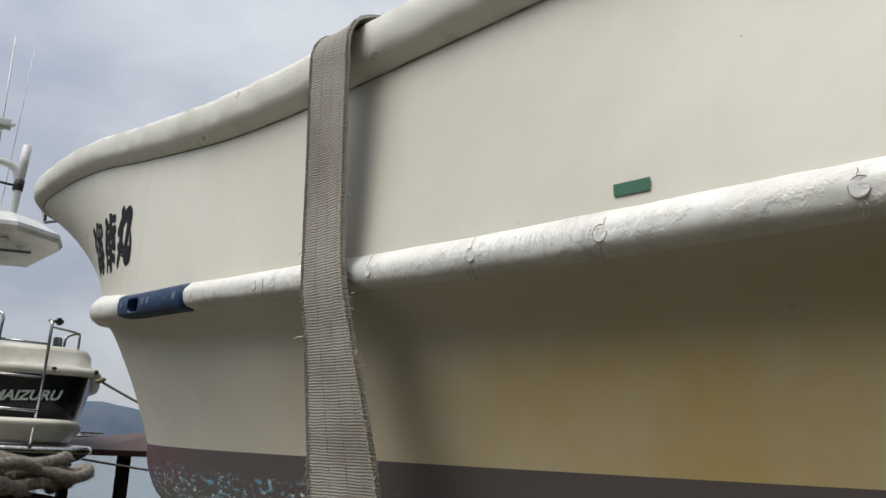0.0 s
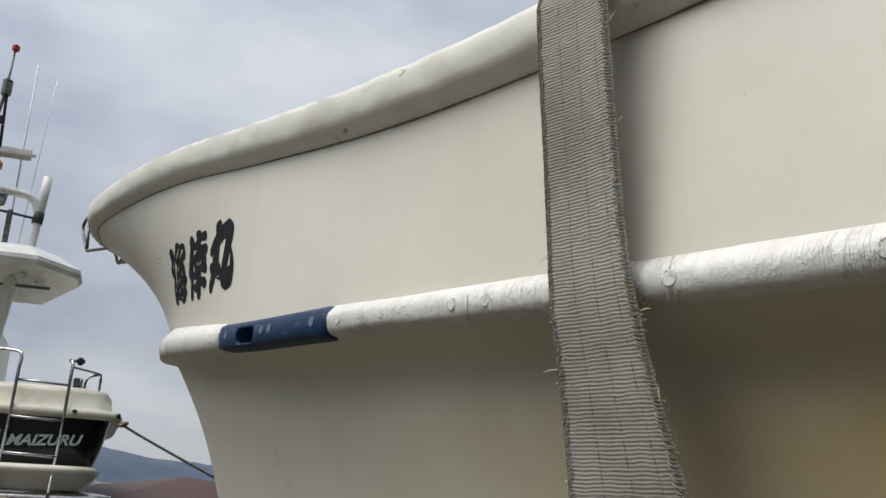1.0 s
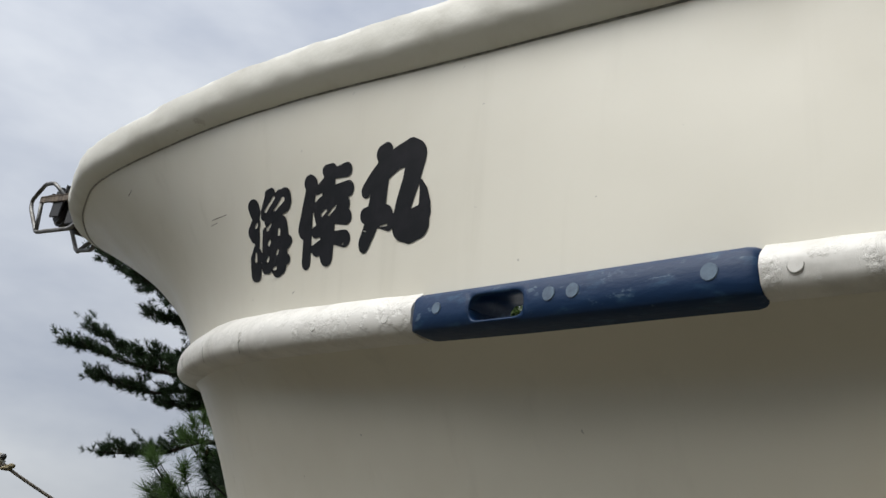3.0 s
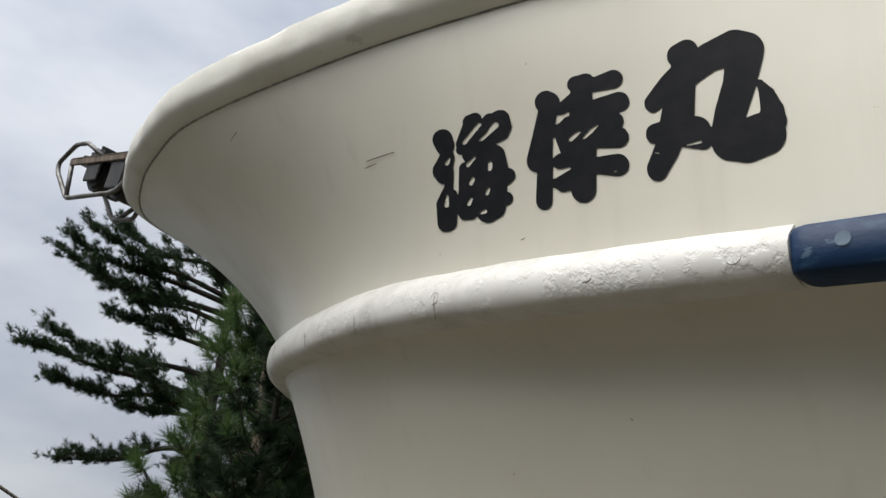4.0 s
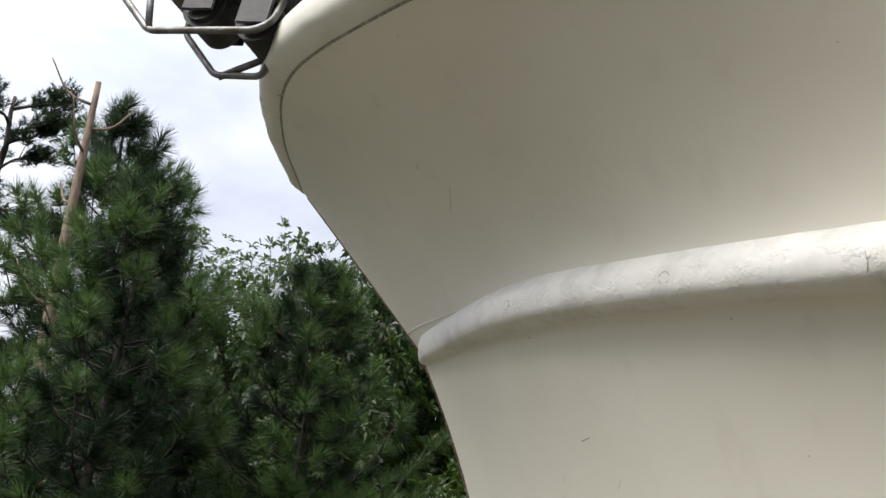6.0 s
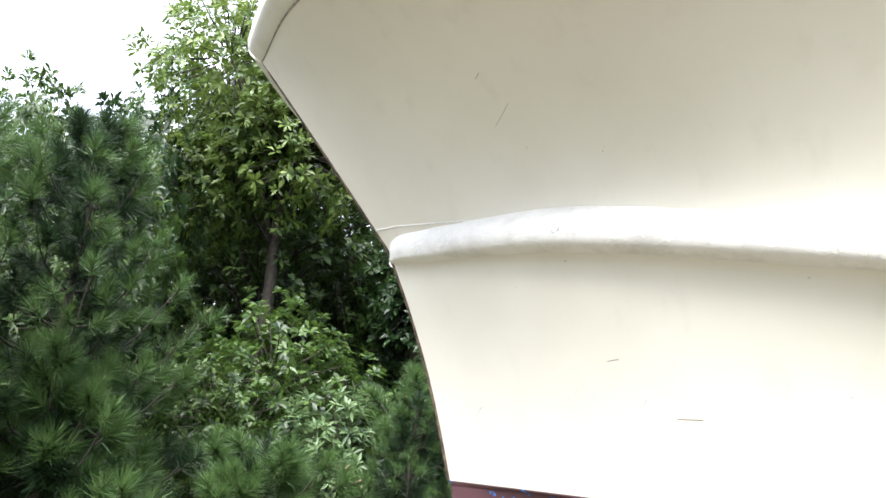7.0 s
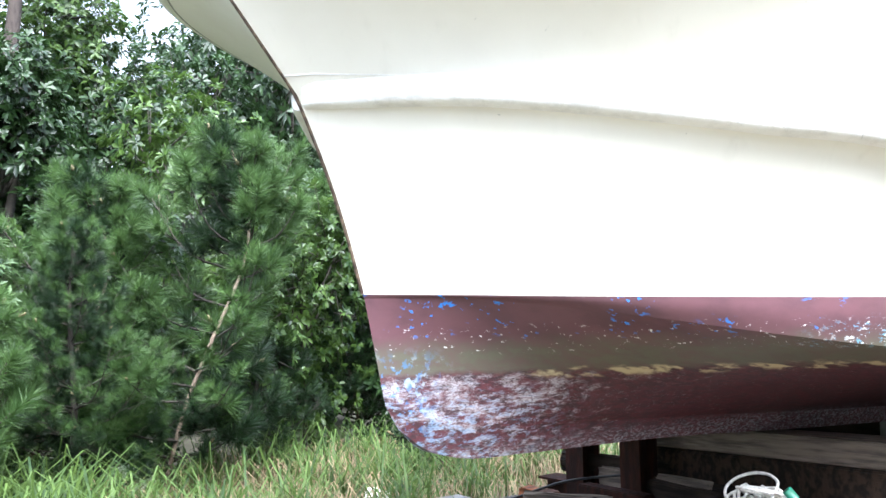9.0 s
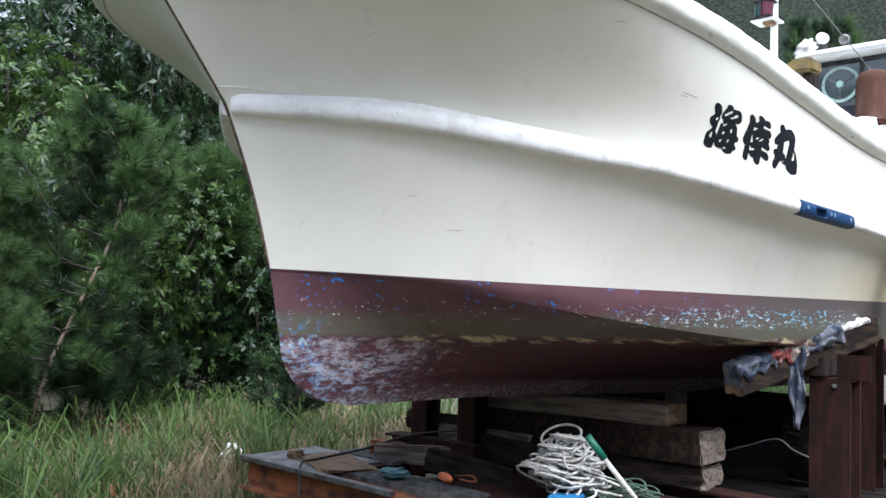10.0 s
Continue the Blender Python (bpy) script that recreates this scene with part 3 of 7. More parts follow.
KEELTOP = spline([(0.10, -7, 0.81), (0.10, -1, 0.85), (0.10, 1.0, 0.905), (0.10, 2.6, 0.97), (0.105, 3.7, 1.03), (0.105, 4.2, 1.05), (0.10, 4.8, 1.07), (0.06, 5.12, 1.14), (0.0, 5.25, 1.19)], N)
KEELBASE = spline([(0.06, -7, 0.70), (0.06, -1, 0.75), (0.06, 1.0, 0.805), (0.06, 2.6, 0.874), (0.055, 3.7, 0.931), (0.05, 4.6, 0.951), (0.045, 4.90, 0.962), (0.03, 5.08, 1.01), (0.0, 5.195, 1.10)], N)


def cove(d, y):
    """How far the side stands off its straight line, d below the strake: a hollow close under it, tighter at the bow."""
    if d < 0.115:
        aft = 0.040 - 0.064 * (1 - (1 - max(0.0, d - 0.030) / 0.085) ** 2.3)
    else:
        aft = -0.024 * max(0.0, 1 - (d - 0.115) / 0.18) ** 2
    bow = 0.020 * max(0.0, 1 - max(0.0, d - 0.036) / 0.024) ** 1.2
    k = min(1.0, max(0.0, (y - 3.7) / 0.7))
    return aft * (1 - k) + bow * k


def topside_section(i):
    """Points up the side from waterline to gunwale at column i."""
    w, s, m, g = WATER[i], STRAKE[i], MIDTOP[i], GUNWALE[i]
    full = min(1.0, s[0] * 2.2)
    out = []
    drop = s[2] - w[2]
    for t in list(np.linspace(0, 1 - 0.24 / drop, 6, endpoint=False)) + [1 - d / drop for d in (0.24, 0.20, 0.165, 0.14, 0.12, 0.108, 0.096, 0.084, 0.073, 0.063, 0.054, 0.046, 0.038, 0.03)]:
        p = w + (s - w) * t
        p[0] += -0.022 * math.sin(math.pi * t) * min(1.0, w[0] * 2.0) + full * cove(drop * (1 - t), s[1])
        p[1] -= HOLLOW * math.sin(math.pi * t) * (1 - full)
        out.append(p)
    s = s + np.array((np.interp(s[1], (3.0, 4.1), (0.030, 0.006)) * full, 0, 0))
    for t in np.linspace(0, 1, 21):
        out.append(s * (1 - t) * (1 - 2 * t) + m * 4 * t * (1 - t) + g * t * (2 * t - 1))
    return out


SIDE = np.array([topside_section(i) for i in range(N)])
SLOT = (2.842, 2.962, 0.022)  # along from, along to, half height


def side_of(p, port=True):
    return (MID - p[0] if port else MID + p[0], p[1], p[2])


boat = thing("fishing_boat", "cream white fishing boat with maroon bottom propped on a cradle", "boat")
rows_n = SIDE.shape[1]


def in_slot(y, z):
    zc = np.interp(y, STRAKE[:, 1], STRAKE[:, 2])
    return SLOT[0] - 0.07 < y < SLOT[1] + 0.07 and -0.022 < z - zc < 0.04


verts, faces = [], []
for port in (True, False):
    base = len(verts)
    verts += [side_of(p, port) for col in SIDE for p in col]

    def cut(i, j):
        c = SIDE[i:i + 2, j:j + 2].reshape(-1, 3).mean(axis=0)
        return in_slot(c[1], c[2])
    faces += grid_faces(N, rows_n, flip=port, skip=cut, base=base)
topsides = link("topside_shell", verts, faces, TOPSIDE, boat, "cream gelcoat topsides yellowed low down")

verts, faces = [], []
for port in (True, False):
    for a, b, cuts, hollow in ((KEELBASE, KEELTOP, 3, 0.0), (KEELTOP, CHINE, 12, -0.07), (CHINE, WATER, 6, 0.012)):
        base = len(verts)
        for i in range(N):
            for t in np.linspace(0, 1, cuts):
                p = a[i] * (1 - t) + b[i] * t
                p[0] = max(0.0, p[0] + hollow * math.sin(math.pi * t) * min(1, p[0] * 3))
                verts.append(side_of(p, port))
        faces += grid_faces(N, cuts, flip=port, base=base)
base = len(verts)
for i in range(N):
    verts += [side_of(KEELBASE[i], True), side_of(KEELBASE[i], False)]
faces += grid_faces(N, 2, flip=False, base=base)
link("bottom", verts, faces, BOTTOM, boat, "maroon antifouled bottom, chalky and chipped at the forefoot")


def outward(curve):
    """Level outward directions along a port level line, in world axes."""
    w = np.stack([MID - curve[:, 0], curve[:, 1]], axis=1)
    t = np.gradient(w, axis=0)
    t /= np.linalg.norm(t, axis=1)[:, None]
    return np.stack([-t[:, 1], t[:, 0]], axis=1)


def sweep(name, curve, profile, material, parent, port=True, label="", lump=0.0, skip=None, seed=0.0, swell=None, deep=None, dent=0.0):
    """A moulding along a level line; profile is (out, up) pairs."""
    out = outward(curve)
    v = []
    for i, c in enumerate(curve):
        x, y, z = side_of(c, True)
        wide = swell(c[1]) if swell else 1.0
        for k, (o, u) in enumerate(profile):
            o = o * wide if o > 0 else o
            u = u * deep(c[1]) if deep else u
            q = lump * (noise.noise(Vector((c[1] * 4.0 + seed, c[0] * 4.0, k * 0.6))) + dent * noise.noise(Vector((c[1] * 17.0 + seed, c[0] * 9.0, k * 0.45)))) if lump else 0.0
            px, py, pz = x + out[i][0] * (o + q), y + out[i][1] * (o + q), z + u + q * 0.6
            v.append((px, py, pz) if port else (2 * MID - px, py, pz))
    ends = [tuple(range(len(profile))), tuple((len(curve) - 1) * len(profile) + k for k in range(len(profile)))[::-1]]
    f = grid_faces(len(curve), len(profile), flip=not port, skip=skip)
    if not skip:
        f += [e if port else e[::-1] for e in ends]
    ob = link(name, v, f, material, parent, label)
    ob.data.set_sharp_from_angle(angle=radians(38))
    return ob


RAILPRO = [(-0.012, 0.092), (0.006, 0.077), (0.018, 0.064), (0.030, 0.052), (0.042, 0.040), (0.050, 0.028), (0.0535, 0.015), (0.054, 0.002), (0.0525, -0.010), (0.0495, -0.018), (0.0445, -0.026), (0.037, -0.032), (0.027, -0.0355), (0.012, -0.038), (-0.01, -0.040), (-0.03, -0.041)]
y_of = STRAKE[:, 1]


def along_strake(y0, y1, n):
    s = np.linspace(0, 1, n)
    ys = y0 + (y1 - y0) * s
    return np.stack([np.interp(ys, y_of, STRAKE[:, k]) for k in range(3)], axis=1)


BLUE = (2.46, 3.115)


def strake_depth(y):
    """The strake grows a little deeper towards the bow."""
    return 0.80 + 0.32 * min(1.0, max(0.0, (y - 2.2) / 2.2))


fine = spline(STRAKE, 420)
for port in (True, False):
    aft = np.array([p for p in fine if p[1] < BLUE[0]] + [along_strake(BLUE[0], BLUE[0] + 1e-3, 2)[0]])
    fore = np.array([along_strake(BLUE[1], BLUE[1] + 1e-3, 2)[0]] + [p for p in fine if BLUE[1] < p[1] < 5.600])
    sweep("rubbing_strake", aft, RAILPRO, RAIL, boat, port, "white painted rubbing strake, crazed and scuffed", 0.0024, dent=0.4, deep=strake_depth)
    sweep("rubbing_strake", fore, RAILPRO, RAIL, boat, port, "white painted rubbing strake, crazed and scuffed", 0.0018, dent=0.7, seed=3.0, deep=strake_depth, swell=lambda y: (1.0 - 0.35 * min(1.0, max(0.0, (y - 5.25) / 0.3))) * math.sqrt(max(0.04, 1 - max(0.0, (y - 5.535) / 0.066) ** 2)))


def blue_block(port):
    """The dark blue stretch of the strake, with an open freeing slot."""
    ys = sorted(set([BLUE[0], BLUE[0] + 0.001, BLUE[0] + 0.004, BLUE[0] + 0.010] + list(np.linspace(BLUE[0] + 0.022, SLOT[0] - 0.012, 16)) + [SLOT[0] + (SLOT[1] - SLOT[0]) * (0.5 - 0.5 * math.cos(math.pi * k / 22)) for k in range(23)] + list(np.linspace(SLOT[1] + 0.012, BLUE[1] - 0.022, 8)) + [BLUE[1] - 0.010, BLUE[1] - 0.004, BLUE[1] - 0.001, BLUE[1]]))
    curve = np.stack([np.interp(ys, y_of, STRAKE[:, k]) for k in range(3)], axis=1)
    out = outward(curve)
    mid, half, rad = (SLOT[0] + SLOT[1]) / 2, (SLOT[1] - SLOT[0]) / 2, SLOT[2]
    v, f = [], []
    prof_n = 20
    for i, c in enumerate(curve):
        x, y, z = side_of(c, True)
        end = 1 - 0.22 * (1 - math.sqrt(1 - max(0.0, 1 - min(ys[i] - BLUE[0], BLUE[1] - ys[i]) / 0.022) ** 2))
        d = max(0.0, abs(ys[i] - mid) - (half - rad))
        h = rad * max(0.0, 1 - (d / rad) ** 2.5) ** 0.4 if abs(ys[i] - mid) <= half else 0.0
        wide = h + 0.010 if h > 0.004 else h + 0.0005
        bore = [(-0.045, wide), (0.01, max(h + 0.008 * (h > 0.004), 0.0005)), (0.0555, max(h, 0.0005)), (0.057, max(h, 0.0005) + 0.003)]
        above = [(0.055, 0.031), (0.049, 0.038), (0.036, 0.044), (0.016, 0.048), (-0.012, 0.049), (-0.035, 0.051)]
        below = [(0.055, -0.0265), (0.0515, -0.029), (0.044, -0.032), (0.028, -0.0345), (-0.012, -0.037), (-0.035, -0.038)]
        for o, u in bore + above + below[::-1] + [(o, -u) for o, u in bore[::-1]]:
            o2, u2 = (o if o < 0 else o * end), u * (end if abs(u) > 0.03 else 1)
            v.append((x + out[i][0] * o2, y + out[i][1] * o2, z + u2))
    if not port:
        v = [(2 * MID - a, b, c) for a, b, c in v]
    def solid(i):
        return not (SLOT[0] - 1e-6 <= ys[i] and ys[i + 1] <= SLOT[1] + 1e-6)
    f = grid_faces(len(ys), prof_n, flip=not port, skip=lambda i, j: (solid(i) and (j < 3 or j > 15)) or (j == 9 and not solid(i)))
    for i in range(len(ys) - 1):
        if solid(i):
            a, c = i * prof_n + 16, i * prof_n + 3
            q = (a, c, c + prof_n, a + prof_n)
            f.append(q if port else q[::-1])
    f.append(tuple(range(prof_n)) if port else tuple(range(prof_n))[::-1])
    last = (len(ys) - 1) * prof_n
    f.append(tuple(last + k for k in range(prof_n))[::-1] if port else tuple(last + k for k in range(prof_n)))
    return link("fairlead_block", v, f, NAVYBLOCK, boat, "dark blue scuffed strake block with an open slot", smooth=True)


blocks = [blue_block(True), blue_block(False)]


def on_strake(y, out=0.05, up=0.0):
    o = Vector((-1, 0, 0))
    for _ in range(3):
        p = along_strake(y - out * o.y, y - out * o.y + 0.02, 2)
        x, yy, z = side_of(p[0], True)
        t = Vector((MID - p[1][0] - x, p[1][1] - yy, 0)).normalized()
        o = Vector((-t.y, t.x, 0))
    return Vector((x, yy, z + up)) + o * out, o


for y, r in ((0.457, 0.014), (0.851, 0.014), (1.146, 0.013), (1.465, 0.013), (1.879, 0.012), (1.98, 0.012), (2.229, 0.010), (2.415, 0.011), (3.20, 0.012), (3.453, 0.011), (3.833, 0.012), (4.142, 0.010),
             (4.418, 0.010), (4.762, 0.013), (4.955, 0.012), (5.171, 0.012)):
    p, o = on_strake(y, 0.0508, 0.004)
    part("bolt_plug", disc_bm(r, 0.006, Matrix.Translation(p) @ o.to_track_quat("Z", "Y").to_matrix().to_4x4(), 18, 0.0012), RAIL, boat)
    ring_m = Matrix.Translation(p + o * 0.0022) @ o.to_track_quat("Z", "Y").to_matrix().to_4x4()
    tube("plug_seam", [tuple(ring_m @ Vector((r * math.cos(a), r * math.sin(a), 0))) for a in np.linspace(0.4 + y, 5.6 + y, 22)], 0.0008, SEAMGREY, boat, 5)
for y, r in ((2.53, 0.013), (2.752, 0.012), (2.797, 0.012), (3.05, 0.011)):
    p, o = on_strake(y, 0.0565, 0.008)
    part("bolt_plug", disc_bm(r, 0.004, Matrix.Translation(p) @ o.to_track_quat("Z", "Y").to_matrix().to_4x4(), 18, 0.001), PLUGBLUE, blocks[0])

CAPPRO = [(-0.004, 0.0), (0.010, 0.003), (0.026, 0.014), (0.038, 0.025), (0.045, 0.034), (0.049, 0.047), (0.051, 0.070), (0.050, 0.100), (0.046, 0.115), (0.034, 0.124), (0.006, 0.129), (-0.05, 0.130), (-0.10, 0.118), (-0.108, 0.09), (-0.10, 0.02), (-0.06, 0.0)]
SEAMPRO = [(-0.006, -0.0028), (0.0018, -0.0028), (0.0018, 0.002), (-0.006, 0.002)]
capline = spline(GUNWALE, 620)
for port in (True, False):
    sweep("gunwale_cap", capline, CAPPRO, CAPWHITE, boat, port, "rounded cream gunwale capping with chipped edges", 0.0022, dent=1.7, swell=lambda y: 1.0 + 0.4 * min(1.0, max(0.0, (y - 4.6) / 1.0)) - 0.25 * min(1.0, max(0.0, (y - 5.95) / 0.17)))
    sweep("cap_seam", capline, SEAMPRO, SEAMGREY, boat, port, "dark bedding line under the capping")

# inner bulwark and deck
verts, faces = [], []
for port in (True, False):
    base = len(verts)
    for i in range(N):
        for t in np.linspace(0, 1, 10):
            p = STRAKE[i] * (1 - t) * (1 - 2 * t) + MIDTOP[i] * 4 * t * (1 - t) + GUNWALE[i] * t * (2 * t - 1)
            inner = max(0.0, 1 - 0.09 / max(p[0], 0.09))
            p = np.array((p[0] * inner, p[1] - 0.11 * min(1.0, max(0.0, (p[1] - 3.6) / 1.2)), p[2] - 0.05 * (1 - t)))
            verts.append(side_of(p, port))

    def cut_in(i, j):
        y, z = STRAKE[i][1], STRAKE[i][2] - 0.07 + 0.6 * j / 9
        return SLOT[0] - 0.12 < y < SLOT[1] + 0.4 and j < 6
    faces += grid_faces(N, 10, flip=not port, skip=cut_in, base=base)
link("bulwark_lining", verts, faces, WHITEPAINT, boat)
verts = [side_of((max(0, s[0] - 0.13), s[1] - 0.13, s[2] - 0.075), port) for s in STRAKE for port in (True, False)]
link("deck", verts, grid_faces(N, 2, flip=True), WHITEPAINT, boat)

# stem band
stem = [(p[1], p[2]) for p in SIDE[-1][::3]]
stem = spline(stem, 70)
v, f = [], []
for i, (y, z) in enumerate(stem):
    w = 0.006
    v += [(MID - w, y - 0.010, z), (MID - w, y + 0.003, z), (MID + w, y + 0.003, z), (MID + w, y - 0.010, z)]
link("stem_band", v, grid_faces(70, 4, flip=True), BROWNBAND, boat, "thin brown stem band with worn paint", smooth=False)

# ---- the name in brush lettering: strokes as (across, down, radius) in each character's own units ----
KAI = [[(28, 62, 19), (33, 73, 18)], [(35, 77, 13), (42, 87, 7)], [(37, 97, 15), (29, 119, 19), (33, 125, 18)], [(42, 120, 9), (43, 150, 8)], [(42, 150, 9), (31, 180, 13), (38, 212, 17), (44, 211, 17)],
       [(52, 160, 7), (52, 205, 9)], [(51, 171, 10), (67, 171, 10)], [(77, 31, 13), (85, 27, 12)], [(75, 39, 11), (61, 71, 8)], [(63, 81, 9), (95, 77, 11)], [(127, 29, 17), (131, 43, 17)],
       [(111, 30, 13), (81, 65, 8)], [(132, 53, 13), (107, 72, 8)], [(111, 65, 8), (95, 77, 8)], [(79, 91, 13), (95, 85, 13)], [(73, 115, 12), (76, 193, 14)], [(121, 93, 20), (127, 115, 20), (127, 183, 21)],
       [(95, 97, 16), (95, 177, 20)], [(118, 189, 21), (125, 183, 21)], [(78, 189, 17), (85, 191, 15)], [(147, 127, 13), (140, 133, 14)], [(147, 167, 12), (140, 165, 14)]]
KAI_GAPS = [[(100, 64, 2), (121, 39, 6)], [(69, 68, 4), (93, 37, 4)], [(77, 108, 4), (89, 95, 2)], [(116, 106, 4), (116, 115, 4)], [(87, 134, 4), (84, 141, 4)],
       [(116, 151, 3), (114, 158, 3.5)], [(86, 169, 3), (82, 177, 4)], [(105, 193, 2.5), (112, 190, 4)], [(38, 105, 4.5), (42, 98, 2.5)], [(40, 165, 3), (39, 180, 5)]]
KOU = [[(47, 63, 21), (53, 65, 20)], [(50, 85, 18), (42, 130, 20), (33, 170, 21)], [(48, 125, 14), (48, 185, 14)], [(48, 175, 15), (48, 241, 16)], [(50, 121, 12), (74, 113, 10)],
       [(100, 32, 15), (116, 31, 18)], [(130, 35, 13), (163, 26, 17)], [(110, 53, 20), (116, 135, 24), (120, 219, 22)], [(96, 63, 14), (78, 75, 11), (73, 79, 9)],
       [(135, 77, 16), (174, 67, 18)], [(135, 103, 14), (167, 101, 17)], [(140, 131, 16), (175, 128, 18)], [(90, 101, 11), (72, 115, 9)], [(84, 111, 13), (79, 130, 12), (86, 151, 10)],
       [(75, 171, 13), (96, 163, 16)], [(135, 177, 14), (176, 175, 19)], [(70, 209, 9), (83, 209, 15), (106, 199, 18)]]
KOU_GAPS = [[(95, 131, 4), (104, 123, 4), (111, 118, 1.5)], [(118, 129, 2.5), (130, 117, 4), (141, 107, 1.5)], [(172, 187, 1.5), (175, 185, 1.2)]]
MARU = [[(75, 56, 22), (89, 50, 23)], [(86, 70, 23), (78, 160, 31), (60, 222, 24), (42, 259, 21)], [(29, 143, 17), (59, 112, 22), (81, 90, 22)], [(97, 92, 22), (132, 61, 27), (175, 45, 32), (193, 51, 33)],
       [(193, 60, 32), (186, 110, 28), (172, 160, 27), (167, 198, 28)], [(174, 206, 34), (200, 206, 36), (228, 194, 35), (241, 172, 23), (241, 155, 19), (232, 128, 13), (220, 109, 6)],
       [(35, 198, 18), (75, 192, 26), (113, 194, 28), (125, 204, 19)]]
MARU_GAPS = [[(97, 216, 1.5), (121, 210, 2.5)], [(37, 231, 1.4), (45, 232, 1)]]

KAI_MAP = ((3.8588, 2.5180), (-0.001540, -0.000472), (0.000178, -0.001068))
KOU_MAP = ((3.6059, 2.5064), (-0.001217, -0.000400), (0.000083, -0.001033))
MARU_MAP = ((3.3496, 2.4909), (-0.000928, -0.000329), (0.000076, -0.000976))
SKIN = BVHTree.FromPolygons([v.co for v in topsides.data.vertices], [tuple(p.vertices) for p in topsides.data.polygons])


def skin_at(y, z):
    """The point of the port side at that length and height, and its normal."""
    hit, nor, _, _ = SKIN.ray_cast(Vector((-3, y, z)), Vector((1, 0, 0)))
    if hit is None:
        return None, None
    return hit, (nor if nor.x < 0 else -nor)


def glyph(strokes, gaps, width, height, origin, across, down):
    """One painted character as a thin raised skin on the topside: round brush strokes, less the gaps left open."""
    step = 1.8

    def near(lines, u, v):
        best = 1e9
        for s in lines:
            for (x0, y0, r0), (x1, y1, r1) in zip(s, s[1:]):
                dx, dy = x1 - x0, y1 - y0
                k = min(1, max(0, ((u - x0) * dx + (v - y0) * dy) / max(dx * dx + dy * dy, 1e-6)))
                best = min(best, math.hypot(u - x0 - k * dx, v - y0 - k * dy) - (r0 + (r1 - r0) * k))
        return best

    def inside(u, v):
        return max(near(strokes, u, v), -near(gaps, u, v))
    nu, nv = int(width / step) + 12, int(height / step) + 12
    pts = {}
    field = [[inside((a - 5) * step, (b - 5) * step) for b in range(nv)] for a in range(nu)]
    quads = [(a, b) for a in range(nu - 1) for b in range(nv - 1) if (field[a][b] + field[a + 1][b] + field[a][b + 1] + field[a + 1][b + 1]) < 0]
    used = {}
    for a, b in quads:
        for c in ((a, b), (a + 1, b), (a + 1, b + 1), (a, b + 1)):
            used[c] = used.get(c, 0) + 1
    verts, ids = [], {}
    for (a, b), n_faces in used.items():
        u, v = (a - 5) * step, (b - 5) * step
        if n_faces < 4:
            for _ in range(3):
                d = inside(u, v)
                gx, gy = inside(u + 0.4, v) - inside(u - 0.4, v), inside(u, v + 0.4) - inside(u, v - 0.4)
                g = math.hypot(gx, gy)
                if g > 0.1:
                    u, v = u - d * gx / g * 0.9, v - d * gy / g * 0.9
        y = origin[0] + across[0] * u + down[0] * v
        z = origin[1] + across[1] * u + down[1] * v
        hit, nor = skin_at(y, z)
        ids[(a, b)] = len(verts)
        verts.append(hit + nor * 0.0012)
    faces = [tuple(ids[c] for c in ((a, b), (a + 1, b), (a + 1, b + 1), (a, b + 1))) for a, b in quads]
    return link("name_character", verts, faces, INK, boat, "black brush-lettered name character")


glyph(KAI, KAI_GAPS, 170, 240, *KAI_MAP)
glyph(KOU, KOU_GAPS, 205, 270, *KOU_MAP)
glyph(MARU, MARU_GAPS, 280, 295, *MARU_MAP)

# green sticker and scratches on the topside
def decal(name, corners, material, parent, label="", lift=0.003, n=6):
    (y0, z0), (y1, z1), (y2, z2), (y3, z3) = corners
    v = []
    for i in range(n + 1):
        for j in range(3):
            s, t = i / n, j / 2
            y = (y0 * (1 - s) + y1 * s) * (1 - t) + (y3 * (1 - s) + y2 * s) * t
            z = (z0 * (1 - s) + z1 * s) * (1 - t) + (z3 * (1 - s) + z2 * s) * t
            hit, nor = skin_at(y, z)
            v.append(hit + nor * lift)
    return link(name, v, grid_faces(n + 1, 3, flip=True), material, parent, label)


# the crease running aft from the stem above the strake
for port in (True, False):
    line = []
    for y in np.linspace(5.15, 5.66, 30):
        q = along_strake(min(y, 5.59), min(y, 5.59) + 0.008, 2)[0]
        hit, nor = skin_at(y, q[2] + np.interp(y, (5.15, 5.4, 5.66), (0.050, 0.056, 0.068)))
        if hit is not None:
            hit = hit - nor * 0.001
            line.append(hit if port else Vector((2 * MID - hit.x, hit.y, hit.z)))
    tube("bow_crease", line, np.linspace(0.0012, 0.0042, len(line)), RAIL, boat, 6)

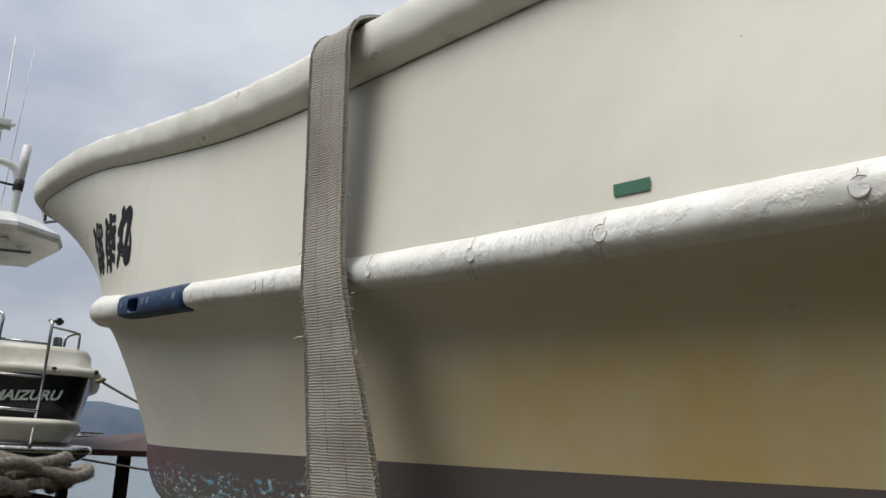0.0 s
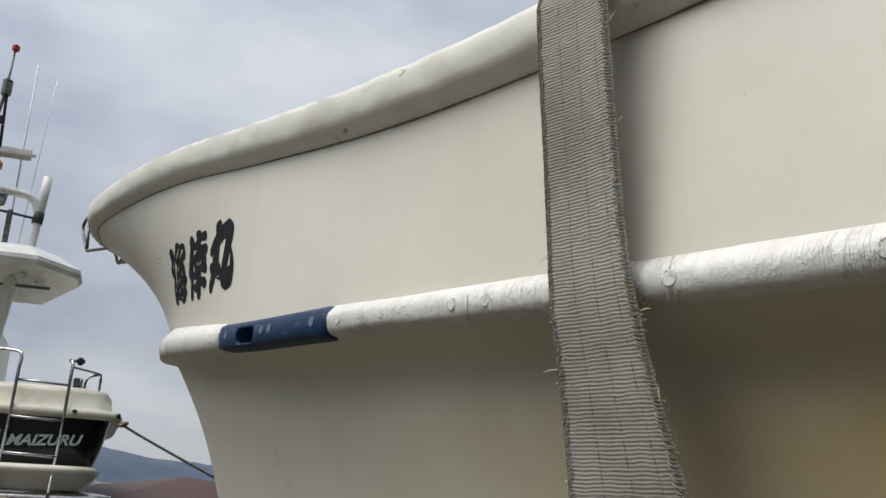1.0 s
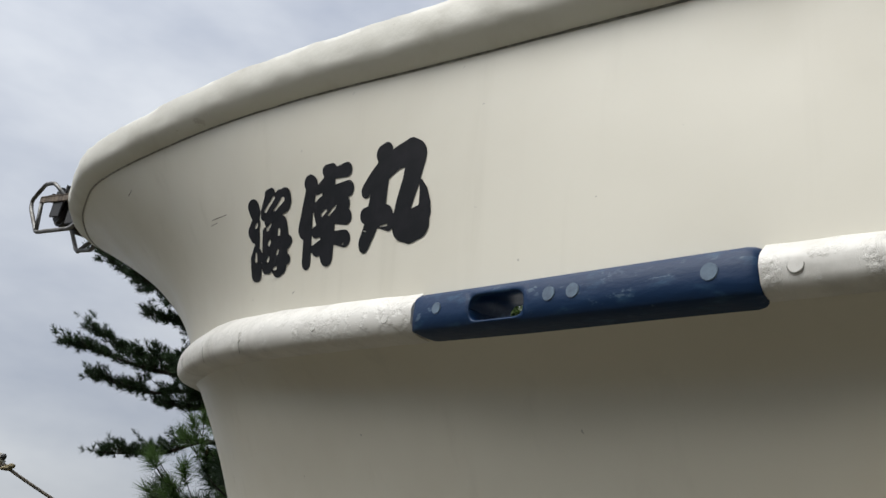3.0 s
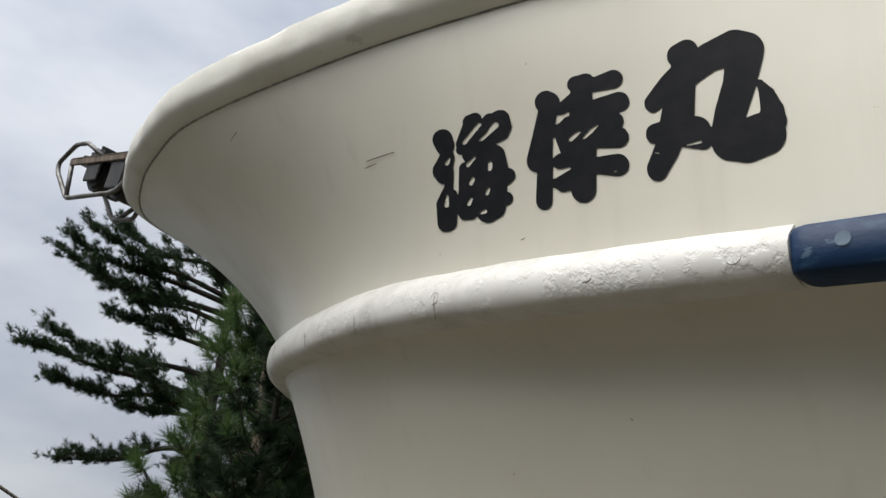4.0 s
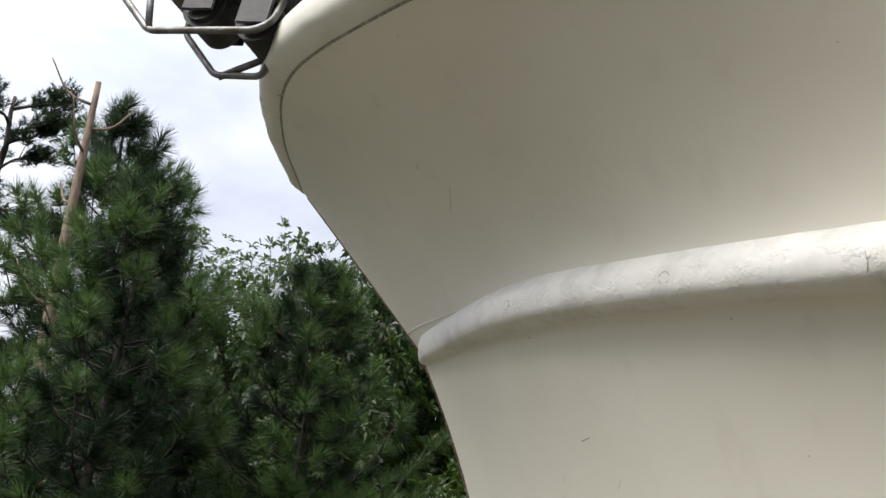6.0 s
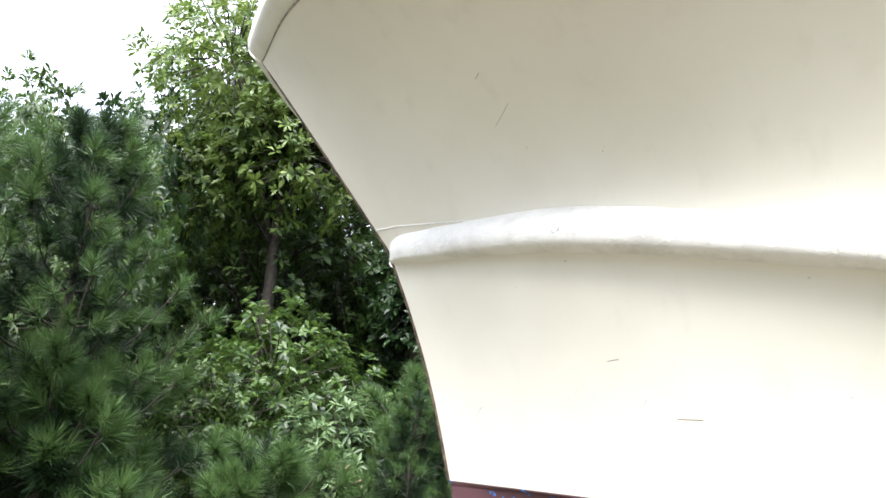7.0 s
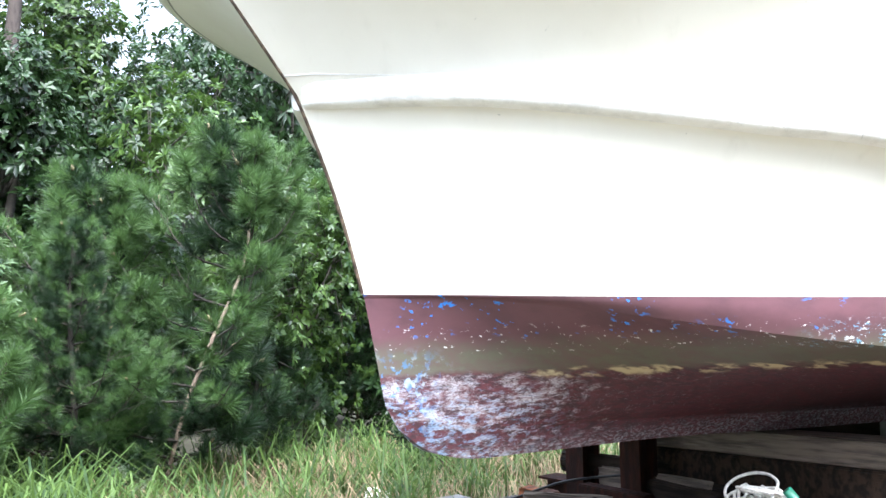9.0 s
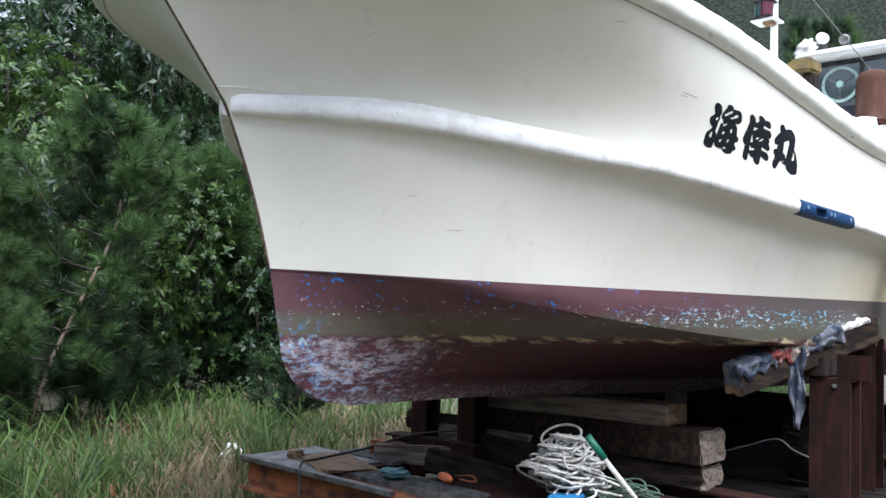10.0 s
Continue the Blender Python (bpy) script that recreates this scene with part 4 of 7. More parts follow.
decal("sticker", [(0.850, 1.984), (0.780, 1.982), (0.779, 1.961), (0.847, 1.963)], GREENTAPE, boat, "plain dark green rectangular sticker")
for y, z, dy, dz in ((4.07, 2.459, 0.022, -0.002), (4.03, 2.466, 0.05, -0.006), (5.338, 2.581, 0.010, 0.016), (5.42, 2.66, 0.003, 0.003), (4.80, 1.804, 0.026, 0.0), (4.897, 1.843, 0.004, 0.012), (4.294, 1.884, 0.002, 0.012),
                     (5.05, 1.87, 0.003, 0.012), (4.98, 1.95, 0.012, 0.002), (4.5, 1.76, 0.003, 0.008), (4.35, 1.83, 0.004, 0.01), (5.24, 1.75, 0.004, 0.02), (5.28, 1.82, 0.006, 0.012), (4.6, 2.68, 0.02, 0.003), (3.62, 2.18, 0.006, 0.001)):
    decal("scuff", [(y + dy, z - dz), (y - dy, z + dz), (y - dy, z + dz + 0.0018), (y + dy, z - dz + 0.0018)], BROWNBAND, boat, lift=0.002, n=2)
for y0, z0, z1 in ((1.465, 0.018, 0.04), (1.455, -0.035, -0.016), (1.47, -0.04, -0.016), (1.146, 0.016, 0.04), (1.14, -0.04, -0.016), (1.152, -0.036, -0.016), (1.93, -0.03, 0.02), (4.142, -0.04, 0.03), (3.833, -0.035, 0.035), (4.418, -0.03, 0.03), (4.95, 0.01, 0.03), (0.851, -0.035, -0.015), (0.845, 0.016, 0.03), (0.457, -0.04, -0.016), (0.45, -0.036, -0.016), (0.46, 0.016, 0.03)):
    pts = []
    for k in range(6):
        t = k / 5
        up = z0 + (z1 - z0) * t
        o = 0.0545 - 0.0175 * (up / 0.045) ** 2
        q, _ = on_strake(y0 + 0.0012 * math.sin(k * 2.1 + y0 * 9), o, up)
        pts.append(q)
    tube("crack", pts, 0.0007, SEAMGREY, boat, 4)

# ---- lifting sling over the gunwale ----
sling = thing("lifting_sling", "worn grey woven webbing sling hanging over the gunwale", "strap")


def sling_mesh():
    """The webbing band: over the cap, down past the strake, turning as it hangs."""
    path = [(1.50, 1.65, 2.40, 0.080), (1.42, 1.65, 2.51, 0.080), (1.36, 1.65, 2.550, 0.080), (1.25, 1.65, 2.556, 0.080), (1.16, 1.65, 2.551, 0.080), (1.104, 1.649, 2.526, 0.080), (1.083, 1.648, 2.49, 0.080), (1.081, 1.645, 2.40, 0.080),
            (1.079, 1.628, 2.20, 0.079), (1.077, 1.612, 2.02, 0.080), (1.078, 1.602, 1.92, 0.083), (1.092, 1.588, 1.80, 0.087), (1.115, 1.567, 1.62, 0.101), (1.132, 1.549, 1.46, 0.110), (1.155, 1.54, 1.2, 0.106), (1.17, 1.535, 0.9, 0.106), (1.175, 1.535, 0.55, 0.106)]
    c = spline(path, 150)
    v, uv, across = [], [], 13
    run = 0.0
    for i, (x, y, z, half) in enumerate(c):
        if i:
            run += float(np.linalg.norm(c[i][:3] - c[i - 1][:3]))
        a = radians(np.interp(z, (1.5, 1.95), (7.0, 0.0)))
        side = np.array((math.sin(a), -math.cos(a), 0.0))
        ahead = c[min(i + 1, 149)][:3] - c[max(i - 1, 0)][:3]
        nor = np.cross(ahead, side)
        nor /= np.linalg.norm(nor)
        for face in (1, -1):
            for k in range(across):
                t = (k / (across - 1)) * 2 - 1
                fray = 0.0022 * noise.noise(Vector((run * 90, t * 3, 1.0))) * (1 if abs(t) > 0.8 else 0.3)
                thick = 0.0045 if abs(t) < 0.93 else 0.0025
                curl = 0.006 * t * t
                v.append(np.array((x, y, z)) + side * t * (half + fray) + nor * (face * thick + fray + curl))
                uv.append((t * 0.085, run))
    cols = across * 2
    f = []
    for i in range(149):
        for k in range(cols):
            k2 = (k + 1) % cols if k != across - 1 else None
            if k == across - 1:
                a, b = i * cols + across - 1, i * cols + cols - 1
            elif k == cols - 1:
                continue
            else:
                a, b = i * cols + k, i * cols + k + 1
            f.append((a, b, b + cols, a + cols))
        f.append((i * cols + across, i * cols, (i + 1) * cols, (i + 1) * cols + across))
    ob = link("webbing_band", v, f, WEB, sling)
    layer = ob.data.uv_layers.new(name="UVMap")
    for loop in ob.data.loops:
        layer.data[loop.index].uv = uv[loop.vertex_index]
    return c


sling_line = sling_mesh()


def fray(count, seed, sides, short, long, material):
    """Loose threads along the sling's edges, as one mesh."""
    r = random.Random(seed)
    verts, faces = [], []
    for _ in range(count):
        x, y, z, half = sling_line[r.randrange(8, 149)]
        a = radians(np.interp(z, (1.5, 1.95), (7.0, 0.0)))
        side = Vector((math.sin(a), -math.cos(a), 0.0)) * r.choice(sides)
        p = Vector((x, y, z + r.uniform(-0.02, 0.02))) + side * (half - r.uniform(0, 0.004)) + Vector((-0.006, 0, 0)) * r.uniform(-0.6, 1.6)
        big = r.random() < 0.03
        way = (side * r.uniform(0.2, 1) + Vector((r.uniform(-0.9, 0.3), r.uniform(-0.5, 0.5), r.uniform(-1.2, 0.5)))).normalized()
        length = r.uniform(0.018, 0.038) if big else r.uniform(short, long)
        mid = p + way * length * 0.5 + Vector((0, 0, -0.002))
        w = Vector((0.0004, 0.0007, 0.0006)) * 1.9
        n0 = len(verts)
        verts += [p - w, p + w, mid + w, mid - w, p + way * length + Vector((0, 0, -length * 0.3))]
        faces += [(n0, n0 + 1, n0 + 2, n0 + 3), (n0 + 3, n0 + 2, n0 + 4)]
    return tagged(link("frayed_edge", verts, faces, material, sling), kind="stuff")


fray(700, 4, (1, -1, -1), 0.003, 0.008, mat("fray", (0.36, 0.31, 0.24), 0.95, second=(0.2, 0.19, 0.16), scale=60, bump=0))
fray(700, 5, (1,), 0.003, 0.008, mat("stitch_thread", (0.46, 0.36, 0.2), 0.95, second=(0.22, 0.3, 0.28), scale=55, contrast=(0.45, 0.55), bump=0))


def overlock(edge, pitch, reach, seed):
    """Looped thread sewn over one edge of the sling, as one mesh."""
    r = random.Random(seed)
    runs = np.concatenate([[0], np.cumsum(np.linalg.norm(np.diff(sling_line[:, :3], axis=0), axis=1))])
    verts, faces = [], []
    for at in np.arange(0.05, runs[-1] - 0.02, pitch):
        x, y, z, half = [float(np.interp(at, runs, sling_line[:, k])) for k in range(4)]
        x2, y2, z2 = [float(np.interp(at + 0.02, runs, sling_line[:, k])) for k in range(3)]
        ahead = Vector((x2 - x, y2 - y, z2 - z)).normalized()
        a = radians(np.interp(z, (1.5, 1.95), (7.0, 0.0)))
        side = Vector((math.sin(a), -math.cos(a), 0.0)) * edge
        nor = ahead.cross(side).normalized() * edge
        mid = Vector((x, y, z)) + side * (half - 0.0015) + nor * 0.006
        deep = reach * r.uniform(0.6, 1.1)
        slip = r.uniform(-0.3, 0.3) * pitch
        pts = [mid - side * deep + nor * 0.0036 + ahead * (slip - pitch * 0.9), mid - side * deep * 0.5 + nor * 0.0058 + ahead * slip, mid + nor * 0.0042 + ahead * (slip + pitch * 0.3), mid + side * 0.0003 - nor * 0.001 + ahead * (slip + pitch * 0.3), mid - side * 0.002 - nor * 0.006 + ahead * pitch * 0.4]
        v, f = tube_data([tuple(p) for p in pts], 0.0010, 5, len(verts))
        verts += list(v)
        faces += list(f)
    return tagged(link("edge_stitching", verts, faces, THREAD, sling, "tan and faded teal looped edge stitching"), kind="stuff")


THREAD = mat("edge_thread", (0.31, 0.265, 0.195), 0.95, second=(0.22, 0.27, 0.24), scale=38, contrast=(0.5, 0.62), bump=0.3, bump_scale=300, spec=0.15)
overlock(1, 0.0058, 0.015, 21)
overlock(-1, 0.0062, 0.009, 22)

# ---- bow rollers on the port bow ----
roller = thing("bow_roller", "galvanised double bow roller with bent guard bars", "roller")


def bent_bar(points, r=0.010):
    """A round bar with tight rounded bends at the points."""
    p = [Vector(q) for q in points]
    path = [p[0]]
    for a, b, d in zip(p, p[1:], p[2:]):
        back, on = (a - b).normalized() * min(0.022, (a - b).length / 2), (d - b).normalized() * min(0.022, (d - b).length / 2)
        path += [(b + back) * (1 - t) ** 2 + b * 2 * t * (1 - t) + (b + on) * t * t for t in (0, 0.25, 0.5, 0.75, 1)]
    return tube("guard_bar", path + [p[-1]], r, GALV, roller, 8, "bent galvanised guard bar")


SLOPE = math.degrees(math.atan2(0.075, 0.45))
part("base_plate", box((0.20, 0.52, 0.010), pose(1.84, 5.885, 3.108, SLOPE, 0, 0), 0.003), GALV, roller)
part("plate_edge", box((0.010, 0.50, 0.035), pose(1.745, 5.89, 3.098, SLOPE, 0, 0), 0.003), OLDWOOD, roller, "weathered timber strip under the plate")
for y, z in ((5.975, 3.055), (5.80, 2.985)):
    part("rubber_roller", disc_bm(0.068, 0.14, pose(1.84, y, z, 0, 90, 0), 24, 0.014), BLACKRUBBER, roller, "black rubber roller")
    for x in (1.755, 1.925):
        part("cheek_plate", box((0.010, 0.10, 0.13), pose(x, y - 0.01, z + 0.03, SLOPE, 0, 0), 0.003), BLACKRUBBER, roller)
bent_bar([(1.752, 5.91, 3.115), (1.75, 6.05, 3.21), (1.75, 6.14, 3.226), (1.75, 6.25, 3.165), (1.75, 6.24, 3.12), (1.75, 6.116, 2.97), (1.752, 5.784, 2.925), (1.76, 5.74, 2.95), (1.77, 5.72, 3.02)])
bent_bar([(1.75, 6.14, 3.15), (1.75, 6.116, 2.972)])
bent_bar([(1.90, 6.10, 3.12), (1.90, 6.108, 3.06), (1.90, 5.985, 2.905), (1.90, 5.836, 2.882), (1.90, 5.80, 2.96), (1.90, 5.80, 3.05)])
bent_bar([(1.90, 5.97, 2.897), (1.90, 5.81, 2.945)])
part("rubber_pad", box((0.13, 0.05, 0.09), pose(1.84, 6.02, 3.165, SLOPE, 0, 0), 0.02), BLACKRUBBER, roller)
for y in (6.09, 6.12):
    part("nut", disc_bm(0.014, 0.028, pose(1.78, y, 3.157), 6, 0.002), RUST, roller)

# ---- wheelhouse, mast and deck gear ----
def rag(name, label, centre, size, m, material, seed, wave=0.35):
    """A crumpled cloth lump: a bumpy shell folded over the beam."""
    bm = bmesh.new()
    bmesh.ops.create_icosphere(bm, subdivisions=4, radius=1)
    for vv in bm.verts:
        c = vv.co.copy()
        q = noise.fractal(c * 1.7 + Vector((seed, 0, 0)), 0.8, 2.2, 4) * wave
        fold = 0.12 * math.sin(9 * c.z + 6 * c.x + seed)
        vv.co = Vector((c.x * size[0], c.y * size[1], c.z * size[2])) * (1 + q + fold * 0.6)
    bmesh.ops.transform(bm, matrix=Matrix.Translation(centre) @ m, verts=bm.verts)
    return tagged(part(name, bm, material, None, smooth=True), label, "rag")


house = thing("wheelhouse", "white wheelhouse with dark framed front windows", "wheelhouse")
part("wall", box((1.75, 2.2, 2.0), pose(2.77, -4.62, 2.85), 0.03), WHITEPAINT, house)
part("roof", box((2.0, 2.6, 0.09), pose(2.77, -4.55, 4.62), 0.035), WHITEPAINT, house)
part("upper_wall", box((1.70, 2.1, 0.76), pose(2.77, -4.60, 4.20), 0.02), NAVYHULL, house)
for k, x in enumerate((2.22, 2.77, 3.32)):
    win = part("window", box((0.50, 0.02, 0.52), pose(x, -3.535, 4.24), 0.004), GLASS, house, "dark reflecting wheelhouse window")
    for dx in (-0.262, 0.262):
        part("window_frame", box((0.03, 0.035, 0.58), pose(x + dx, -3.53, 4.24), 0.006), BLACKRUBBER, win)
ring = [(3.29 + 0.21 * math.cos(a), -3.50, 4.25 + 0.21 * math.sin(a)) for a in np.linspace(0, 2 * math.pi, 33)]
cv = part("clear_view_screen", disc_bm(0.19, 0.015, pose(3.29, -3.505, 4.25, 90, 0, 0), 28), GLASS, house)
tube("rim", ring, 0.022, mat("green_rim", (0.32, 0.42, 0.38), 0.5, second=(0.25, 0.33, 0.3), scale=20), cv, 8)
part("hub", disc_bm(0.045, 0.03, pose(3.29, -3.485, 4.25, 90, 0, 0), 14, 0.006), mat("green_hub", (0.3, 0.45, 0.4), 0.5), cv)
for a in (30, 150, 270):
    tube("spoke", [(3.29, -3.485, 4.25), (3.29 + 0.2 * math.cos(radians(a)), -3.49, 4.25 + 0.2 * math.sin(radians(a)))], 0.010, GALV, cv, 6)
lamp = thing("searchlight", "small white searchlight on the wheelhouse roof", "lamp")
part("lamp_body", disc_bm(0.07, 0.2, pose(3.55, -3.6, 4.90, 70, 0, 30), 16, 0.02), WHITEPAINT, lamp)
part("lamp_stand", box((0.09, 0.07, 0.18), pose(3.53, -3.6, 4.73), 0.01), BLACKRUBBER, lamp)
horn = thing("horn_speaker", "grey round horn speaker on the wheelhouse roof", "horn")
part("horn_body", disc_bm(0.06, 0.1, pose(3.28, -3.6, 4.84, 60, 0, 0), 16, 0.02), GALV, horn)
part("horn_foot", box((0.04, 0.04, 0.08), pose(3.28, -3.62, 4.73), 0.006), GALV, horn)

rag("plastic_bag", "white plastic bag tied over gear on the wheelhouse roof", (3.74, -3.58, 4.78), (0.15, 0.10, 0.10), pose(0, 0, 0, 0, 25, 0), CLOTHWHITE, 44.0)
mast = thing("signal_mast", "white pole mast with a red and green navigation lamp", "mast")
tube("pole", [(2.83, -0.4, 1.9), (2.83, -0.4, 4.9)], 0.035, WHITEPAINT, mast, 14)
part("lamp_tray", box((0.24, 0.22, 0.02), pose(2.88, -0.36, 4.185), 0.006), WHITEPAINT, mast)
nav = part("lamp_housing", disc_bm(0.050, 0.17, pose(2.88, -0.33, 4.285), 18, 0.01), BLACKRUBBER, mast, "black navigation lamp housing")
part("red_lens", disc_bm(0.062, 0.14, pose(2.865, -0.30, 4.285), 18, 0.01), REDGLASS, nav, "dark red lamp lens")
part("green_lens", disc_bm(0.05, 0.14, pose(2.925, -0.30, 4.285), 18, 0.01), GREENGLASS, nav, "dark green lamp lens")
for zz in (4.205, 4.365):
    part("lamp_cap", box((0.20, 0.17, 0.018), pose(2.89, -0.32, zz), 0.007), BLACKRUBBER, nav)
part("lamp_guard", box((0.014, 0.014, 0.15), pose(2.895, -0.236, 4.285), 0.004), BLACKRUBBER, nav)
part("stay_plate", box((0.10, 0.10, 0.035), pose(2.85, -0.34, 4.158), 0.01), ENDGRAIN, mast, "rust-stained bracket under the lamp tray")
tube("stay_wire", [(2.83, -0.4, 4.85), (2.3, -2.8, 3.6)], 0.006, GALV, mast, 6)
tube("stay_wire", [(2.87, -0.42, 4.2), (2.87, -0.44, 3.2)], 0.005, BLACKRUBBER, mast, 6)

drum = thing("capstan", "rusty domed steel capstan on the foredeck", "capstan")
v, f = [], []
prof = [(0.20, 1.9), (0.20, 3.30), (0.19, 3.36), (0.175, 3.38), (0.175, 3.73), (0.165, 3.79), (0.13, 3.835), (0.06, 3.86), (0.0, 3.865)]
for r, z in prof:
    for k in range(24):
        a = 2 * math.pi * k / 24
        v.append((2.27 + r * math.cos(a), -1.5 + r * math.sin(a), z))
for i in range(len(prof) - 1):
    for k in range(24):
        f.append((i * 24 + k, i * 24 + (k + 1) % 24, (i + 1) * 24 + (k + 1) % 24, (i + 1) * 24 + k))
link("drum", v, f, mat("brown_drum", (0.060, 0.028, 0.018), 0.8, second=(0.115, 0.065, 0.045), scale=5, detail=9, contrast=(0.45, 0.7), bump=0.4, stretch=(2, 2, 0.5), spec=0.12), drum)
part("base_ring", disc_bm(0.23, 0.1, pose(2.27, -1.5, 3.28), 24, 0.02), RUST, drum)
part("white_cover", box((0.55, 0.45, 0.3), pose(2.35, -1.2, 3.12, 0, 10, 20), 0.08, 0.02, 2, 3), WHITEPAINT, drum)
yb = thing("yellow_winch", "faded yellow winch frame on the deck", "winch")
part("frame", box((0.26, 0.3, 0.15), pose(3.0, -1.6, 4.02), 0.03), mat("yellow_paint", (0.17, 0.125, 0.03), 0.7, second=(0.10, 0.07, 0.03), scale=8), yb)
part("leg", box((0.16, 0.2, 2.0), pose(2.95, -1.6, 2.93), 0.03), DARKWOOD, yb)

# ---- cradle ----
def timber(parent, size, m, material=OLDWOOD, end=None, seed=0, name="timber", label=""):
    """A sawn baulk along its own z, with cut ends of another colour."""
    bm = box((size[0], size[1], size[2]), None, 0.008, 0.004, 3, seed)
    for fc in bm.faces:
        fc.material_index = 1 if abs(fc.normal.z) > 0.8 else 0
    bmesh.ops.transform(bm, matrix=m, verts=bm.verts)
    return part(name, bm, [material, end or ENDGRAIN], parent, label)


def baulk(name, label, size, m, material=OLDWOOD, end=None, seed=0, group="keel blocks"):
    """A loose baulk as a thing; its long axis is z in its own space."""
    bm = box(size, None, 0.010, 0.006, 3, seed)
    for fc in bm.faces:
        fc.material_index = 1 if abs(fc.normal.z) > 0.8 else 0
    ob = part(name, bm, [material, end or ENDGRAIN], None)
    ob.matrix_world = m
    return tagged(ob, label, "timber", group)


baulk("timber_block", "weathered brown timber block with a sawn tan end under the keel", (0.125, 0.27, 1.42), pose(2.80, 2.76, 0.803, 0, 91, 1), seed=1)
baulk("timber_block", "thick dark weathered timber block under the keel", (0.20, 0.30, 1.75), pose(2.72, 2.75, 0.636, 0, 91, -1), BEAMWOOD, OLDWOOD, 2)
baulk("timber_block", "short grey timber block on the cradle beams", (0.135, 0.28, 0.62), pose(2.18, 2.74, 0.466, 0, 90, 2), DARKWOOD, OLDWOOD, 3)
baulk("timber_block", "dark square timber block on the cradle beams", (0.17, 0.24, 0.5), pose(3.15, 2.98, 0.478, 0, 90, 1), DARKWOOD, DARKWOOD, 4)

cradle = thing("boat_cradle", "rusty steel boat cradle with upright posts and added near-black planks as shade", "cradle")


def h_beam(parent, a, b, w, d, material, name="beam"):
    """A rolled H section from a to b; w across the flanges, d deep."""
    a, b = Vector(a), Vector(b)
    m = Matrix.Translation((a + b) / 2) @ (b - a).to_track_quat("Z", "Y").to_matrix().to_4x4()
    length = (b - a).length
    bm = bmesh.new()
    hw, hd, fl, web = w / 2, d / 2, d / 2 - 0.016, 0.006
    outline = [(-hw, -hd), (hw, -hd), (hw, -fl), (web, -fl), (web, fl), (hw, fl), (hw, hd), (-hw, hd), (-hw, fl), (-web, fl), (-web, -fl), (-hw, -fl)]
    low, high = [[bm.verts.new((x, y, z)) for x, y in outline] for z in (-length / 2, length / 2)]
    for k in range(12):
        bm.faces.new((low[k], low[(k + 1) % 12], high[(k + 1) % 12], high[k]))
    for ring, turn in ((low, -1), (high, 1)):
        for quad in ((0, 1, 2, 11), (11, 2, 3, 10), (10, 3, 4, 9), (9, 4, 5, 8), (8, 5, 6, 7)):
            bm.faces.new([ring[q] for q in quad][::turn])
    bmesh.ops.transform(bm, matrix=m, verts=bm.verts)
    return part(name, bm, material, parent)


h_beam(cradle, (1.15, 4.12, 0.25), (4.60, 4.12, 0.25), 0.14, 0.20, RUSTRED)
h_beam(cradle, (1.15, 2.75, 0.30), (4.60, 2.75, 0.30), 0.18, 0.20, RUST)
h_beam(cradle, (1.15, 0.6, 0.30), (4.60, 0.6, 0.30), 0.18, 0.20, RUST)
h_beam(cradle, (1.15, -3.0, 0.30), (4.60, -3.0, 0.30), 0.18, 0.20, RUST)
for x in (1.30, 2.2, 3.3, 4.45):
    h_beam(cradle, (x, 4.0, 0.14), (x, -5.0, 0.14), 0.14, 0.12, RUST)
for x, y, top in ((1.36, 2.15, 1.06), (1.40, 1.50, 1.30), (4.14, 2.15, 1.06), (3.95, 3.05, 0.84), (3.45, 3.1, 0.84), (1.5, -2.4, 1.08), (4.05, -2.4, 1.08)):
    wide = 0.24 if (x, y) == (1.36, 2.15) else 0.19 if y < 3 else 0.15
    h_beam(cradle, (x, y, 0.2), (x, y, top), wide, min(wide, 0.19), RUST, "post")
for x, y in ((1.36, 2.15), (1.40, 1.50)):
    part("bolt", disc_bm(0.014, 0.03, pose(x - 0.03, y + 0.10, 1.03, 90, 0, 0), 6, 0.002), GALV, cradle)
part("cap_plate", box((0.245, 0.19, 0.016), pose(1.36, 2.15, 1.066), 0.003), RUST, cradle)
part("gusset", box((0.21, 0.014, 0.15), pose(1.22, 2.235, 1.145, 0, 0, -8), 0.006), RUST, cradle)
part("packing_block", box((0.16, 0.24, 0.12), pose(1.455, 2.15, 1.138), 0.008), DARKWOOD, cradle)
part("cross_beam", box((0.5, 0.10, 0.10), pose(3.5, 3.25, 0.47), 0.006), RUST, cradle)
for side in (1, -1):
    foot, head = (Vector((2.77 - side * 1.112, 2.934, 1.069)), Vector((2.77 - side * 1.457, 1.664, 1.371)))
    timber(cradle, (0.12, 0.17, (head - foot).length), Matrix.Translation((foot + head) / 2) @ (head - foot).to_track_quat("Z", "Y").to_matrix().to_4x4(), BEAMWOOD, ENDGRAIN, 7, "bilge_beam", "dark brown timber bilge beam with a sawn end")
part("grey_post", box((0.13, 0.13, 0.62), pose(2.91, 1.25, 0.74), 0.006), CONCRETE, cradle, "pale grey post under the keel")
part("deck_plate", box((0.75, 0.62, 0.016), pose(4.22, 3.86, 0.362), 0.003), CONCRETE, cradle)
for k in range(11):
    part("grating_bar", box((0.55, 0.006, 0.03), pose(4.0, 3.28 + 0.03 * k, 0.37), 0.0), GALV, cradle)
for k in range(9):
    part("grating_bar", box((1.1, 0.006, 0.03), pose(3.25, 3.80 + 0.03 * k, 0.365), 0.0), GALV, cradle)
